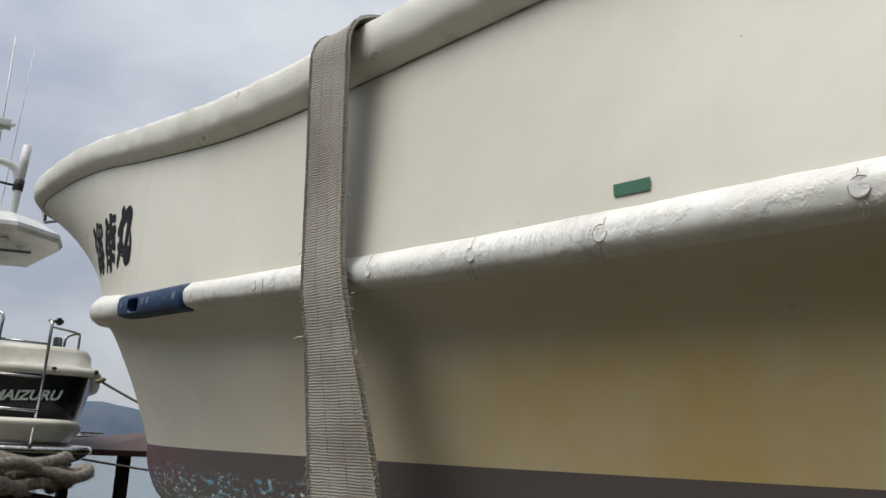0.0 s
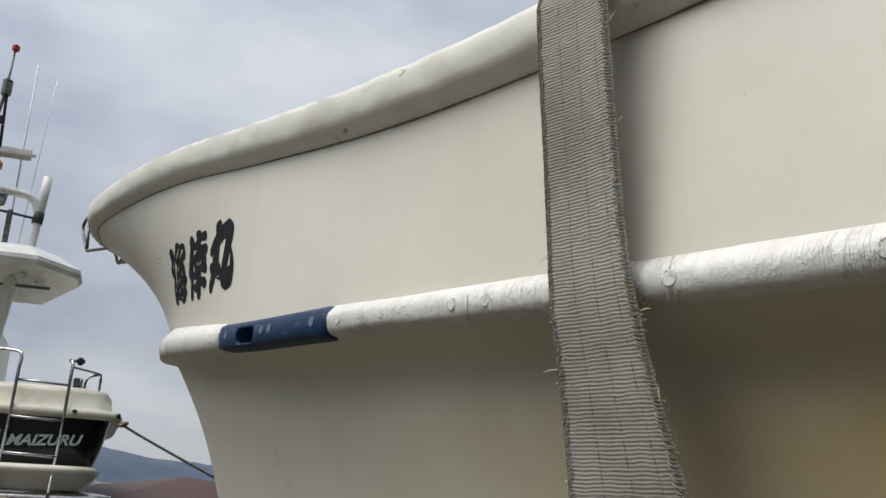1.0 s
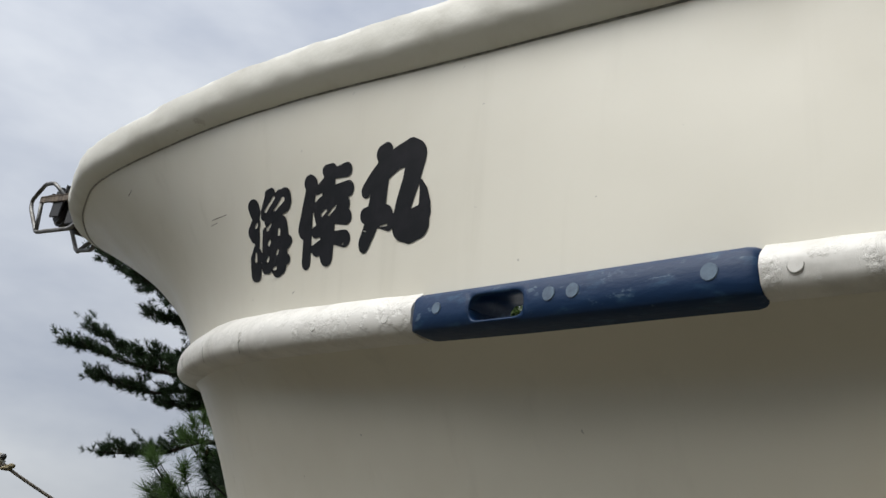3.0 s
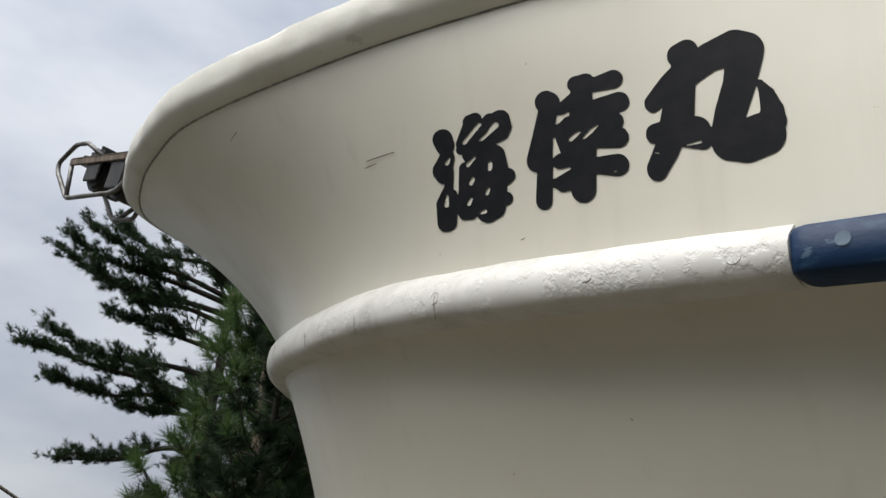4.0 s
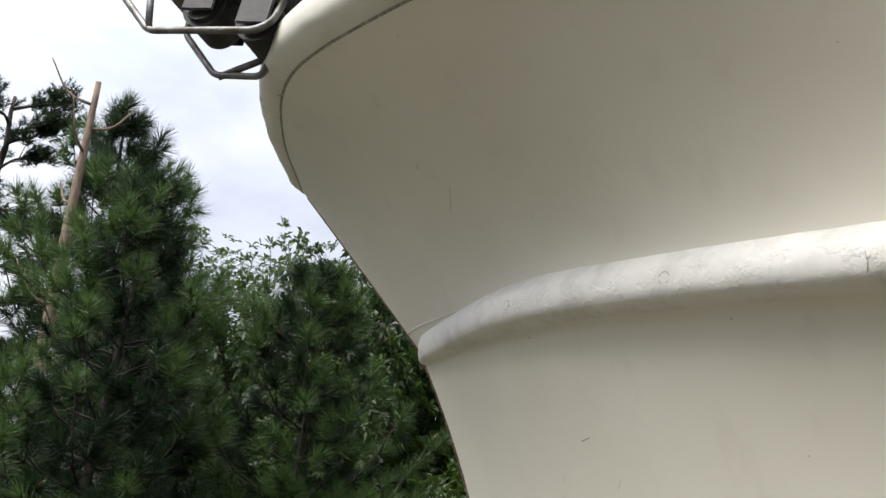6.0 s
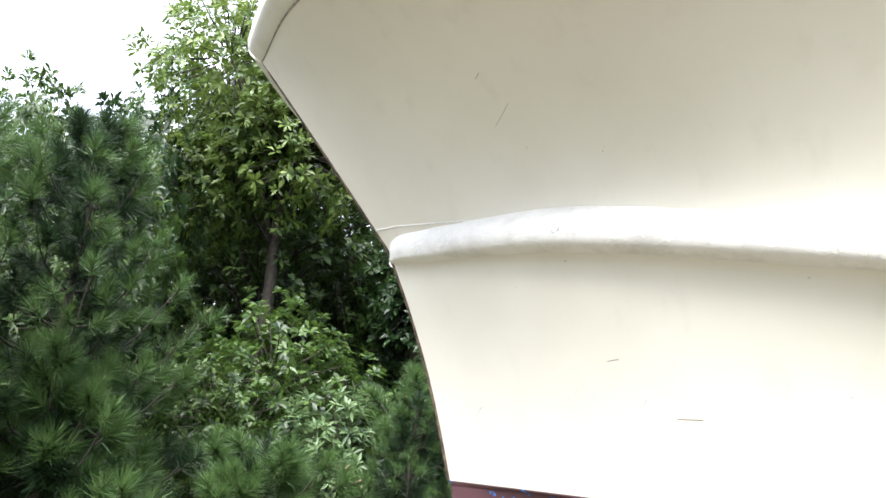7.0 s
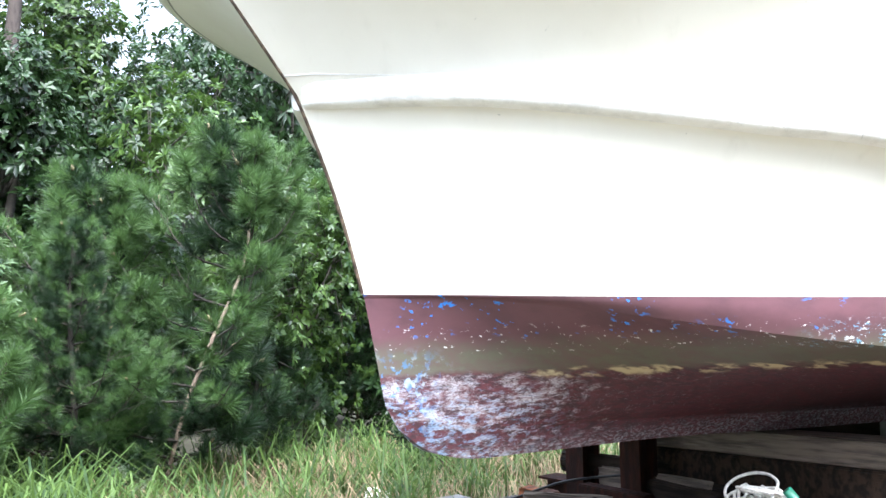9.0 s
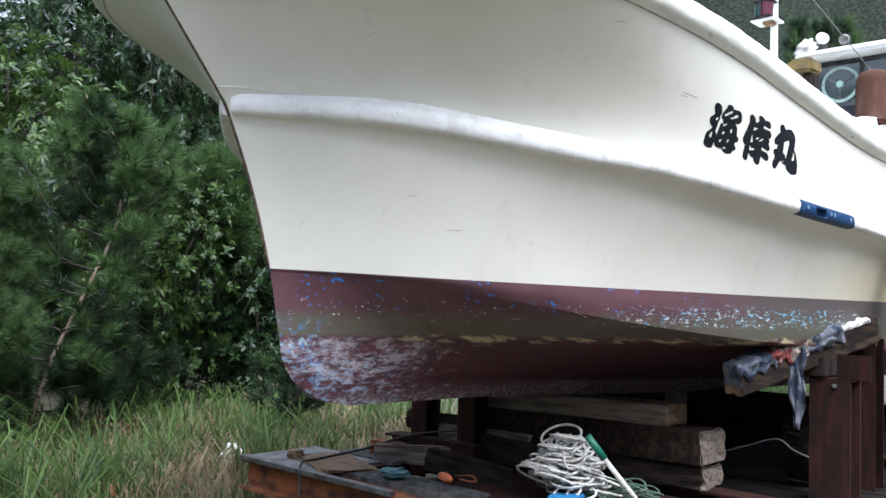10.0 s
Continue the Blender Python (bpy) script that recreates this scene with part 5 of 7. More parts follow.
for k in range(7):
    part("grating_bar", box((0.006, 0.27, 0.03), pose(2.85 + 0.13 * k, 3.92, 0.362), 0.0), GALV, cradle)
part("edge_angle", box((1.5, 0.05, 0.03), pose(3.85, 4.19, 0.365), 0.004), GALV, cradle)
part("deck_plate", box((2.0, 0.9, 0.012), pose(2.1, 3.4, 0.356), 0.003), RUST, cradle)
# added planks that fill the space under the boat with black shade
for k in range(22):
    part("shade_plank", box((3.3, 0.28, 0.03), pose(2.85, 2.42 - 0.3 * k, 0.30), 0.006, 0.003, 1, k), SHADEWOOD, cradle)

for nm, lb, size, m, ma in (
        ("plank", "weathered grey plank lying across the cradle", (0.14, 0.045, 1.15), pose(3.55, 3.00, 0.515, 0, 92, -6), OLDWOOD),
        ("plank", "grey plank propped aslant on the cradle", (0.12, 0.04, 1.25), pose(3.55, 2.90, 0.585, 0, 90, 12), DARKWOOD),
        ("plank", "short grey plank on the cradle deck", (0.13, 0.04, 0.55), pose(3.70, 3.42, 0.42, 0, 90, 30), OLDWOOD),
        ("plank", "dark plank on the cradle deck", (0.16, 0.05, 0.9), pose(3.2, 3.45, 0.40, 0, 90, -12), DARKWOOD),
        ("board", "pale plywood board lying on the cradle deck", (0.35, 0.02, 0.6), Matrix.Translation((3.95, 3.90, 0.385)) @ pose(0, 0, 0, 0, 0, -20) @ pose(0, 0, 0, 0, 90, 0) @ pose(0, 0, 0, 0, 0, 90), ENDGRAIN),
        ("wood_offcut", "small sawn wood offcut on the cradle edge", (0.06, 0.06, 0.11), pose(4.28, 3.97, 0.40, 0, 90, 20), ENDGRAIN),
        ("brick_block", "brown brick block on the cradle deck", (0.12, 0.10, 0.28), pose(3.95, 3.42, 0.42, 0, 90, 0), RUSTRED),
        ("plank", "dark plank lying on the cradle's after deck", (0.2, 0.06, 2.2), pose(2.9, 1.9, 0.345, 0, 90, 8), DARKWOOD)):
    baulk(nm, lb, size, m, ma, ma, 11, "")

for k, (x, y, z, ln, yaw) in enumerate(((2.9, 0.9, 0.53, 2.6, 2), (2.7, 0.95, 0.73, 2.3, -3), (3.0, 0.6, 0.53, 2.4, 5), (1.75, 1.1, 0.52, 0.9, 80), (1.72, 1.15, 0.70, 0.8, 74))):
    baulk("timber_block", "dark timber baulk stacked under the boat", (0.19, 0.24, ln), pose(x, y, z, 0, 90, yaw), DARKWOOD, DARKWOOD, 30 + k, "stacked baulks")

# rags wrapped round the beam's end
EDGE = Vector((1.60, 2.95, 1.15))
ALONG = Vector((-0.345, -1.27, 0.302)).normalized()
INWARD = Vector((0.965, -0.262, 0.0))
UPWARD = INWARD.cross(ALONG) if INWARD.cross(ALONG).z > 0 else ALONG.cross(INWARD)


def drape(label, s0, s1, hang, material, seed, loft=0.026, width=0.11):
    """A crumpled cloth laid along the beam's top, its torn edge hanging over the outer face."""
    nu, nv = 46, 30
    v = []
    for i in range(nu):
        s = s0 + (s1 - s0) * i / (nu - 1)
        drop = hang * (0.55 + 1.1 * abs(noise.noise(Vector((s * 8, seed, 0)))) + 0.25 * noise.noise(Vector((s * 40, seed, 3))))
        for j in range(nv):
            q = -width + (width + drop) * j / (nv - 1)
            rim = min(1.0, 7 * min(i / (nu - 1), 1 - i / (nu - 1), j / (nv - 1), 1 - j / (nv - 1)) + 0.08)
            puff = loft * rim * (0.6 + 0.9 * noise.fractal(Vector((s * 11, q * 14, seed)), 0.7, 2.1, 4) + 0.22 * math.sin(27 * s + 22 * q + 6 * noise.noise(Vector((s * 6, q * 6, seed)))))
            puff = max(0.003, puff + 0.010)
            over = max(0.0, -s)
            p = EDGE + ALONG * (max(s, 0.0) - (puff + 0.004 if s < 0 else 0.0)) - UPWARD * over
            p += INWARD * (max(0.0, -q) - (puff if q > 0 else puff * (1 + q / width) * 0.6)) + UPWARD * ((puff if q < 0 else puff * 0.5) - max(0.0, q))
            v.append(tuple(p))
    return tagged(link("rag", v, grid_faces(nu, nv), material), label, "rag")


drape("stained blue-grey rag wrapped over the timber beam's end", -0.13, 0.30, 0.085, CLOTH, 1.0, 0.034)
drape("dull red and white rag folded on the timber beam", 0.24, 0.45, 0.07, CLOTHRED, 8.0, 0.030)
drape("tan cloth torn and knotted over the timber beam", 0.42, 0.60, 0.13, CLOTHTAN, 12.0, 0.034)
drape("dark blue rag bundled on the timber beam", 0.57, 0.96, 0.11, CLOTH, 15.0, 0.045)
drape("white cloth pad between the beam and the hull", 0.93, 1.24, 0.03, CLOTHWHITE, 19.0, 0.022)
v = []
for i in range(30):
    for j in range(9):
        t, s = i / 29, j / 8 - 0.5
        w = 0.05 + 0.05 * math.sin(3.0 * t + 0.4)
        v.append((1.455 + s * w * 0.85 + 0.012 * math.sin(11 * t + 5 * s), 2.50 + s * w * 0.4 + 0.016 * math.sin(14 * s + 5 * t), 1.265 - (0.46 + 0.05 * math.sin(23 * s)) * t))
tagged(link("hanging_rag", v, grid_faces(30, 9), CLOTH), "torn blue-grey cloth strip hanging from the beam", "rag")
sheet = thing("tarpaulin", "black plastic sheet with a pale folded edge under the boat", "tarpaulin")
fold = spline([(2.55, 1.98, 0.40), (2.30, 1.95, 0.45), (2.02, 1.93, 0.55), (1.80, 1.92, 0.62), (1.70, 1.93, 0.565), (1.60, 1.92, 0.53)], 40)
link("sheet_body", [(x, y - 0.02 * k - 0.004, max(0.335, z - 0.008 - 0.025 * k)) for x, y, z in fold for k in range(14)], grid_faces(40, 14), BLACKRUBBER, sheet)
tube("sheet_edge", fold, 0.006, CONCRETE, sheet, 6, "pale folded edge")

# rope heap, pole, float and odds
def loops(name, label, centre, spread, height, radius, turns, material, seed, category="rope", group=""):
    r = random.Random(seed)
    pts = []
    for k in range(turns):
        cx, cy = r.gauss(0, spread * 0.32), r.gauss(0, spread * 0.32)
        lift = height * max(0.08, 1 - (math.hypot(cx, cy) / spread) ** 1.2) * r.uniform(0.5, 1.0)
        rad, tilt, ph = r.uniform(0.35, 0.8) * spread * 0.6, r.uniform(-0.9, 0.9), r.uniform(0, 6.28)
        for a in np.linspace(0, 5.2, 9):
            pts.append((centre[0] + cx + rad * math.cos(a + ph), centre[1] + cy + rad * 0.8 * math.sin(a + ph), centre[2] + radius + max(0.0, lift + rad * tilt * math.sin(a + ph) * 0.6)))
    return tagged(tube(name, spline(pts, turns * 34), radius, material, None, 6), label, category, group)


loops("tangled_rope", "tangled heap of white rope on the cradle deck", (2.30, 3.62, 0.37), 0.27, 0.40, 0.0072, 105, ROPEWHITE, 3)
loops("fishing_net", "heap of dark green netting on the cradle deck", (2.05, 3.42, 0.37), 0.22, 0.16, 0.006, 24, ROPEGREEN, 5, "net")
crate = thing("plastic_tub", "blue plastic tub beside the rope heap", "tub")
part("tub_wall", box((0.16, 0.14, 0.09), pose(2.17, 3.80, 0.405, 6, 4, 25), 0.03), TARPBLUE, crate)
part("tub_rim", box((0.18, 0.16, 0.02), pose(2.17, 3.80, 0.455, 6, 4, 25), 0.008), TARPBLUE, crate)
brush = thing("deck_brush_pole", "white pole with a green grip leaning on the rope heap", "pole")
tube("shaft", [(1.815, 3.545, 0.372), (2.03, 3.693, 0.686)], 0.014, ROPEWHITE, brush, 10)
tube("grip", [(2.015, 3.682, 0.664), (2.08, 3.746, 0.781)], 0.021, GREENPLASTIC, brush, 10, "green plastic grip")
fl = thing("net_float", "worn orange spindle float on the grating", "float")
v, f = [], []
for i, t in enumerate(np.linspace(-1, 1, 14)):
    r = 0.030 * math.sqrt(max(0.02, 1 - t * t))
    for k in range(12):
        a = 2 * math.pi * k / 12
        v.append((3.05 - t * 0.085, 3.80 + 0.03 * t + r * math.cos(a), 0.415 + r * math.sin(a)))
link("float_body", v, [(i * 12 + k, i * 12 + (k + 1) % 12, (i + 1) * 12 + (k + 1) % 12, (i + 1) * 12 + k) for i in range(13) for k in range(12)], ORANGE, fl)
tube("cord", spline([(2.97, 3.77, 0.415), (2.9, 3.7, 0.40), (3.0, 3.62, 0.41), (3.1, 3.66, 0.40)], 20), 0.006, RUSTRED, fl, 6)
rag("plastic_rag", "crumpled teal plastic sheet on the grating", (3.33, 3.95, 0.42), (0.10, 0.06, 0.03), pose(0, 0, 0, 0, 0, 20), mat("teal_plastic", (0.05, 0.14, 0.15), 0.5, second=(0.09, 0.17, 0.18), scale=15), 21.0)
cable = tube("black_cable", spline([(3.55, 2.9, 0.56), (3.85, 3.3, 0.52), (3.98, 3.62, 0.44), (4.06, 3.95, 0.40), (3.98, 4.16, 0.40), (3.88, 4.24, 0.25), (3.85, 4.27, 0.03)], 60), 0.008, BLACKRUBBER, None, 8)
tagged(cable, "thin black cable trailing over the cradle edge", "cable")
rag("plastic_bag", "scrap of white plastic lying in the grass", (6.0, 3.30, 0.07), (0.09, 0.10, 0.10), pose(0, 0, 0), WHITEPAINT, 31.0)
rag("plastic_bag", "scrap of white plastic sheet in the long grass", (7.6, 4.75, 0.2), (0.25, 0.2, 0.12), pose(0, 0, 0), WHITEPAINT, 35.0)

rag("plastic_scrap", "scrap of orange plastic lying in the grass", (5.27, 4.72, 0.09), (0.11, 0.09, 0.06), pose(0, 0, 0, 10, 0, 30), ORANGE, 38.0, 0.2)

# ---- ground, sea, hills ----
def ground_z(x, y):
    d = max(0.0, y - 16) * 0.35 + 0.0
    rise = max(0.0, (x - 9)) * 0.06
    return 0.05 * noise.noise(Vector((x * 0.6, y * 0.6, 0))) * min(1, max(0, (x - 4.6) * 0.6)) + min(rise, 1.2) - min(d, 9.0)


xs = np.unique(np.concatenate([np.linspace(-900, -40, 8), np.linspace(-40, 3, 14), np.linspace(3, 18, 46), np.linspace(18, 60, 12), np.linspace(60, 900, 8)]))
ys = np.unique(np.concatenate([np.linspace(-900, -60, 6), np.linspace(-60, -6, 12), np.linspace(-6, 14, 50), np.linspace(14, 60, 20), np.linspace(60, 1200, 8)]))
verts = [(x, y, ground_z(x, y)) for x in xs for y in ys]
tagged(link("ground", verts, grid_faces(len(xs), len(ys), flip=True), SOIL), "trodden earth and rough grass of a boat yard", "ground", kind="structure")
sea = link("water", [(-900, 26, -4.6), (1200, 26, -4.6), (1200, 1500, -4.6), (-900, 1500, -4.6)], [(0, 1, 2, 3)], SEA, smooth=False)
tagged(sea, "calm grey sea of a bay", "sea", kind="structure")


def ridge(name, label, a, b, peaks, depth, material, base, seed, n=90, rough=0.12):
    """A long hill: a ridge from a to b, falling to both sides."""
    v = []
    a, b = Vector(a), Vector(b)
    side = Vector((-(b - a).y, (b - a).x)).normalized()
    for i in range(n):
        t = i / (n - 1)
        h = np.interp(t, [p[0] for p in peaks], [p[1] for p in peaks])
        for j in range(15):
            s = j / 14 * 2 - 1
            hh = h * (1 - abs(s) ** 1.3) * (1 + rough * 2 * noise.fractal(Vector((t * 9, s * 2.2, seed)), 0.9, 2.1, 5))
            c = a + (b - a) * t + side * s * depth
            v.append((c.x, c.y, base + max(hh, 0)))
    ob = link(name, v, grid_faces(n, 15), material)
    return tagged(ob, label, "hill", kind="structure")


ridge("backdrop", "wooded hills across the bay with blue haze painted into their colour", (-80, 900), (1000, 640), [(0, 25), (0.2, 34), (0.33, 42), (0.42, 34), (0.5, 38), (0.62, 30), (0.8, 40), (1, 30)], 90, HILLFAR, -8, 2.0)
ridge("backdrop", "dark green wooded mountain behind the yard", (-60, -150), (120, -112), [(0, 50), (0.3, 75), (0.5, 88), (0.8, 80), (1, 40)], 60, HILL, -2, 5.0, rough=0.18)

rng = random.Random(12)
for k in range(26):
    x = 140 + k * 11 + rng.uniform(-4, 4)
    y = 610 + rng.uniform(-10, 12) - 0.12 * (x - 140)
    w, hgt = rng.uniform(8, 20), rng.uniform(4, 12)
    hs = thing("waterfront_building", "small pale building on the far shore", "building", "far shore buildings", at=(x, y, -4.6))
    part("wall", box((w, 8, hgt), pose(0, 0, hgt / 2), 0.1), TOWN, hs)
    part("roof", box((w + 0.8, 9, 0.8), pose(0, 0, hgt + 0.4), 0.1), rng.choice((ROOFTILE, CONCRETE, TOWN)), hs)
    for q in range(int(w // 3)):
        part("window", box((1.2, 0.2, 1.4), pose(-w / 2 + 2 + 3 * q, -4.05, hgt * 0.6), 0.0), GLASS, hs)

# ---- pavilion by the water ----
pav = thing("pavilion", "open shelter with a low brown hipped roof", "shelter", at=(6.6, 14.6, -0.46))
v = [(-2.0, -2.0, 1.93), (2.0, -2.0, 1.93), (2.0, 2.0, 1.93), (-2.0, 2.0, 1.93), (0, 0, 2.28), (-2.0, -2.0, 1.85), (2.0, -2.0, 1.85), (2.0, 2.0, 1.85), (-2.0, 2.0, 1.85)]
link("roof", v, [(0, 1, 4), (1, 2, 4), (2, 3, 4), (3, 0, 4), (5, 6, 1, 0), (6, 7, 2, 1), (7, 8, 3, 2), (8, 5, 0, 3), (8, 7, 6, 5)], ROOFTILE, pav, smooth=False)
for sx in (-1.25, 1.25):
    for sy in (-1.25, 1.25):
        part("post", box((0.16, 0.16, 2.6), pose(sx, sy, 0.6), 0.012), BARK, pav)


# ---- the moored motor boat astern ----
AXR, AXN = Vector((0.94, -0.34, 0)).normalized(), Vector((0.34, 0.94, 0)).normalized()
ORG = Vector((3.4, 10.2, -0.14)) - AXR * 0.08


def yx(u, z, d=0.0):
    """A point beside the motor boat's stern: across, height, depth."""
    p = ORG + AXR * u + AXN * d
    return Vector((p.x, p.y, z + ORG.z))


YM = Matrix((AXR, AXN, Vector((0, 0, 1)))).transposed().to_4x4()
YM.translation = ORG
yacht = thing("motor_boat", "navy and white motor boat with a stainless stern ladder", "boat")


def hull_ring(rows, material, name, label=""):
    """A boat shell from plan outlines stacked in height: stern across, sides running forward."""
    v = []
    for (z, right, stern, narrow) in rows:
        outline = [(-2.9, stern), (-1.5, stern), (right - 0.25, stern), (right - 0.08, stern + 0.05), (right, stern + 0.22), (right + 0.02, 1.5), (right - 0.05, 4.0), (right - 0.6 * narrow, 6.5), (right - 1.6, 8.2)]
        for u, d in spline(outline, 40):
            v.append(yx(u, z, d))
    return link(name, v, grid_faces(len(rows), 40, flip=False), material, yacht, label)


hull_ring([(2.44, 0.26, 0.0, 1), (2.40, 0.24, 0.01, 1), (2.15, 0.19, 0.04, 1), (1.93, 0.12, 0.08, 1), (1.90, 0.0, 0.1, 1)], NAVYHULL, "hull_side", "glossy navy topsides")
hull_ring([(2.42, 0.27, -0.02, 1), (2.40, 0.34, -0.06, 1), (2.45, 0.36, -0.08, 1), (2.50, 0.33, -0.05, 1), (2.52, 0.24, 0.0, 1), (2.66, 0.22, 0.03, 1), (2.71, 0.19, 0.06, 1), (2.73, 0.12, 0.14, 1), (2.73, -0.6, 0.6, 1)], CREAMHULL, "bulwark", "cream white moulded bulwark")
hull_ring([(1.93, -0.1, 0.1, 1), (1.92, 0.15, -0.25, 1), (1.88, 0.20, -0.30, 1), (1.84, 0.18, -0.28, 1), (1.70, 0.07, -0.2, 1), (1.66, -0.02, -0.1, 1)], CREAMHULL, "swim_platform", "cream moulded swim platform")
hull_ring([(1.66, 0.02, 0.0, 1), (1.64, 0.34, -0.30, 1), (1.60, 0.36, -0.33, 1), (1.57, 0.35, -0.31, 1)], CHROME, "rubbing_bar", "polished metal rubbing bar")
hull_ring([(1.57, 0.33, -0.28, 1), (1.50, 0.25, -0.2, 1), (1.40, 0.0, -0.05, 1), (1.2, -0.35, 0.1, 1), (0.7, -0.8, 0.3, 1)], NAVYHULL, "lower_hull", "black lower hull")
part("cradle_block", box((2.0, 4.0, 0.75), YM @ pose(-1.8, 2.5, 0.38), 0.03), DARKWOOD, yacht)

ladder = part("stern_ladder", box((0.02, 0.02, 0.02), YM @ pose(-0.2, -0.05, 2.6), 0.002), CHROME, yacht, "polished stainless stern ladder")
for u, top in ((-0.70, 3.05), (-0.20, 3.0)):
    tube("ladder_rail", spline([yx(u - 0.02, 1.62, -0.36), yx(u, 2.2, -0.12), yx(u + 0.01, 2.85, -0.05), yx(u + 0.01, top - 0.03, -0.02), yx(u - 0.08 if u < -0.5 else u - 0.02, top, 0.05), yx(u - 0.6 if u < -0.5 else u + 0.02, top, 0.12)], 40), 0.017, CHROME, ladder, 10)
for z, d in ((2.75, -0.05), (2.38, -0.1), (2.02, -0.2)):
    tube("rung", [yx(-0.70, z, d), yx(-0.20, z - 0.02, d)], 0.015, CHROME, ladder, 10)
for pts in ([yx(-0.18, 2.93, 0.05), yx(0.08, 2.90, 0.25), yx(0.10, 2.88, 0.3), yx(0.10, 2.72, 0.3)], [yx(-0.05, 2.72, 0.2), yx(-0.03, 2.84, 0.2), yx(0.03, 2.88, 0.22), yx(0.10, 2.90, 0.28)]):
    tube("guard_rail", spline(pts, 20), 0.014, CHROME, yacht, 8)
part("fuel_cap", disc_bm(0.05, 0.12, YM @ pose(-0.12, 0.25, 2.78), 14, 0.01), CHROME, yacht)
part("clamp", box((0.09, 0.06, 0.08), YM @ pose(-0.12, 0.0, 2.99), 0.02), BLACKRUBBER, yacht)
part("hawse_hole", disc_bm(0.028, 0.03, YM @ pose(-0.10, -0.075, 2.46, 90, 0, 0), 12, 0.004), BLACKRUBBER, yacht)
part("hawse_hole", disc_bm(0.028, 0.03, YM @ pose(0.33, -0.02, 2.455, 90, 0, 60), 12, 0.004), BLACKRUBBER, yacht)


def lettering(text, size, m, shear, parent):
    """Raised letters from the built-in font."""
    cu = bpy.data.curves.new("text", "FONT")
    cu.body, cu.size, cu.extrude, cu.offset, cu.shear, cu.space_character = text, size, 0.002, size * 0.03, shear, 1.0
    ob = new("lettering_source", cu)
    dg = bpy.context.evaluated_depsgraph_get()
    me = bpy.data.meshes.new_from_object(ob.evaluated_get(dg))
    bpy.data.objects.remove(ob)
    me.materials.clear()
    me.materials.append(PALEINK)
    out = new("port_name", me)
    out.matrix_world = m
    w = max(v.co.x for v in me.vertices) - min(v.co.x for v in me.vertices)
    out.parent = parent
    return out, w


t_m, w = lettering("MAIZURU", 0.15, Matrix(), 0.35, yacht)
t_m.matrix_world = YM @ Matrix.Translation((-0.70, 0.0, 2.10)) @ pose(0, 0, 0, 82, -3, 0) @ Matrix.Diagonal((0.72 / w, 1, 1, 1))
t_v, w = lettering("VI", 0.42, Matrix(), 0.3, yacht)
t_v.matrix_world = YM @ Matrix.Translation((-1.06, 0.0, 2.09)) @ pose(0, 0, 0, 82, -3, 0) @ Matrix.Diagonal((0.29 / w, 1, 1, 1))

cabin = part("cabin", box((2.2, 3.2, 1.1), YM @ pose(-2.3, 2.9, 3.2), 0.12), WHITEPAINT, yacht, "white moulded cabin")
part("cabin_window", box((0.9, 0.03, 0.62), YM @ pose(-1.68, 1.29, 3.55), 0.02), GLASS, cabin, "dark cabin window")
part("cabin_post", box((0.14, 0.2, 1.1), YM @ pose(-1.08, 1.15, 3.5, 0, 6, 0), 0.04), WHITEPAINT, yacht)
roof_v = []
for z, grow in ((4.02, 0.0), (4.07, 0.03), (4.12, 0.02), (4.30, -0.25), (4.34, -0.5)):
    for u, d in ((-3.6, 0.6 - grow), (-0.75 + grow * 0.4, 0.55 - grow), (-0.32 + grow, 0.95 - grow * 0.5), (-0.30 + grow, 1.3), (-0.75 + grow, 2.4), (-3.6, 2.6)):
        roof_v.append(yx(u, z - 0.06 * d + 0.10, d))
roof_f = grid_faces(5, 6) + [(0, 1, 2, 3, 4, 5)[::-1], tuple(24 + k for k in range(6))]
link("hardtop", roof_v, roof_f, WHITEPAINT, yacht, "white hardtop with an overhang", smooth=False)
for u, d in ((-0.9, 0.95), (-0.75, 1.3), (-1.0, 2.0)):
    part("deck_light", disc_bm(0.06, 0.06, YM @ pose(u, d, 4.03), 14, 0.02), WHITEPAINT, yacht)
tube("light_bar", [yx(-1.3, 3.95, 1.2), yx(-0.6, 3.92, 1.0)], 0.018, GALV, yacht, 8)

# masts and aerials on the hardtop
YG = YM @ Matrix.Translation((0.12, 0, 0))


def gx(u, z, d=0.0):
    return yx(u + 0.12, z, d)


gear = part("aerial_frame", box((0.06, 0.06, 0.5), YG @ pose(-1.30, 1.2, 4.6), 0.01), GALV, yacht)
tube("arch", spline([gx(-1.02, 4.3, 1.2), gx(-1.0, 4.8, 1.2), gx(-1.08, 5.02, 1.2), gx(-1.45, 5.08, 1.2), gx(-2.0, 5.1, 1.2)], 40), 0.05, WHITEPAINT, yacht, 12)
tube("crossbar", [gx(-1.6, 4.85, 1.2), gx(-0.98, 4.78, 1.2)], 0.016, BLACKRUBBER, yacht, 8)
tube("whip_aerial", [gx(-1.28, 4.35, 1.2), gx(-1.29, 6.75, 1.2)], 0.011, WHITEPAINT, yacht, 6)
tube("whip_aerial", [gx(-1.16, 4.3, 1.2), gx(-1.10, 5.5, 1.2), gx(-1.05, 6.6, 1.2)], 0.005, WHITEPAINT, yacht, 6)
tube("aerial_tube", [gx(-0.99, 4.78, 1.2), gx(-0.955, 5.32, 1.2)], 0.055, WHITEPAINT, yacht, 14, "white tubular aerial housing")
tube("aerial_foot", [gx(-0.995, 4.72, 1.2), gx(-0.985, 4.86, 1.2)], 0.062, BLACKRUBBER, yacht, 14)
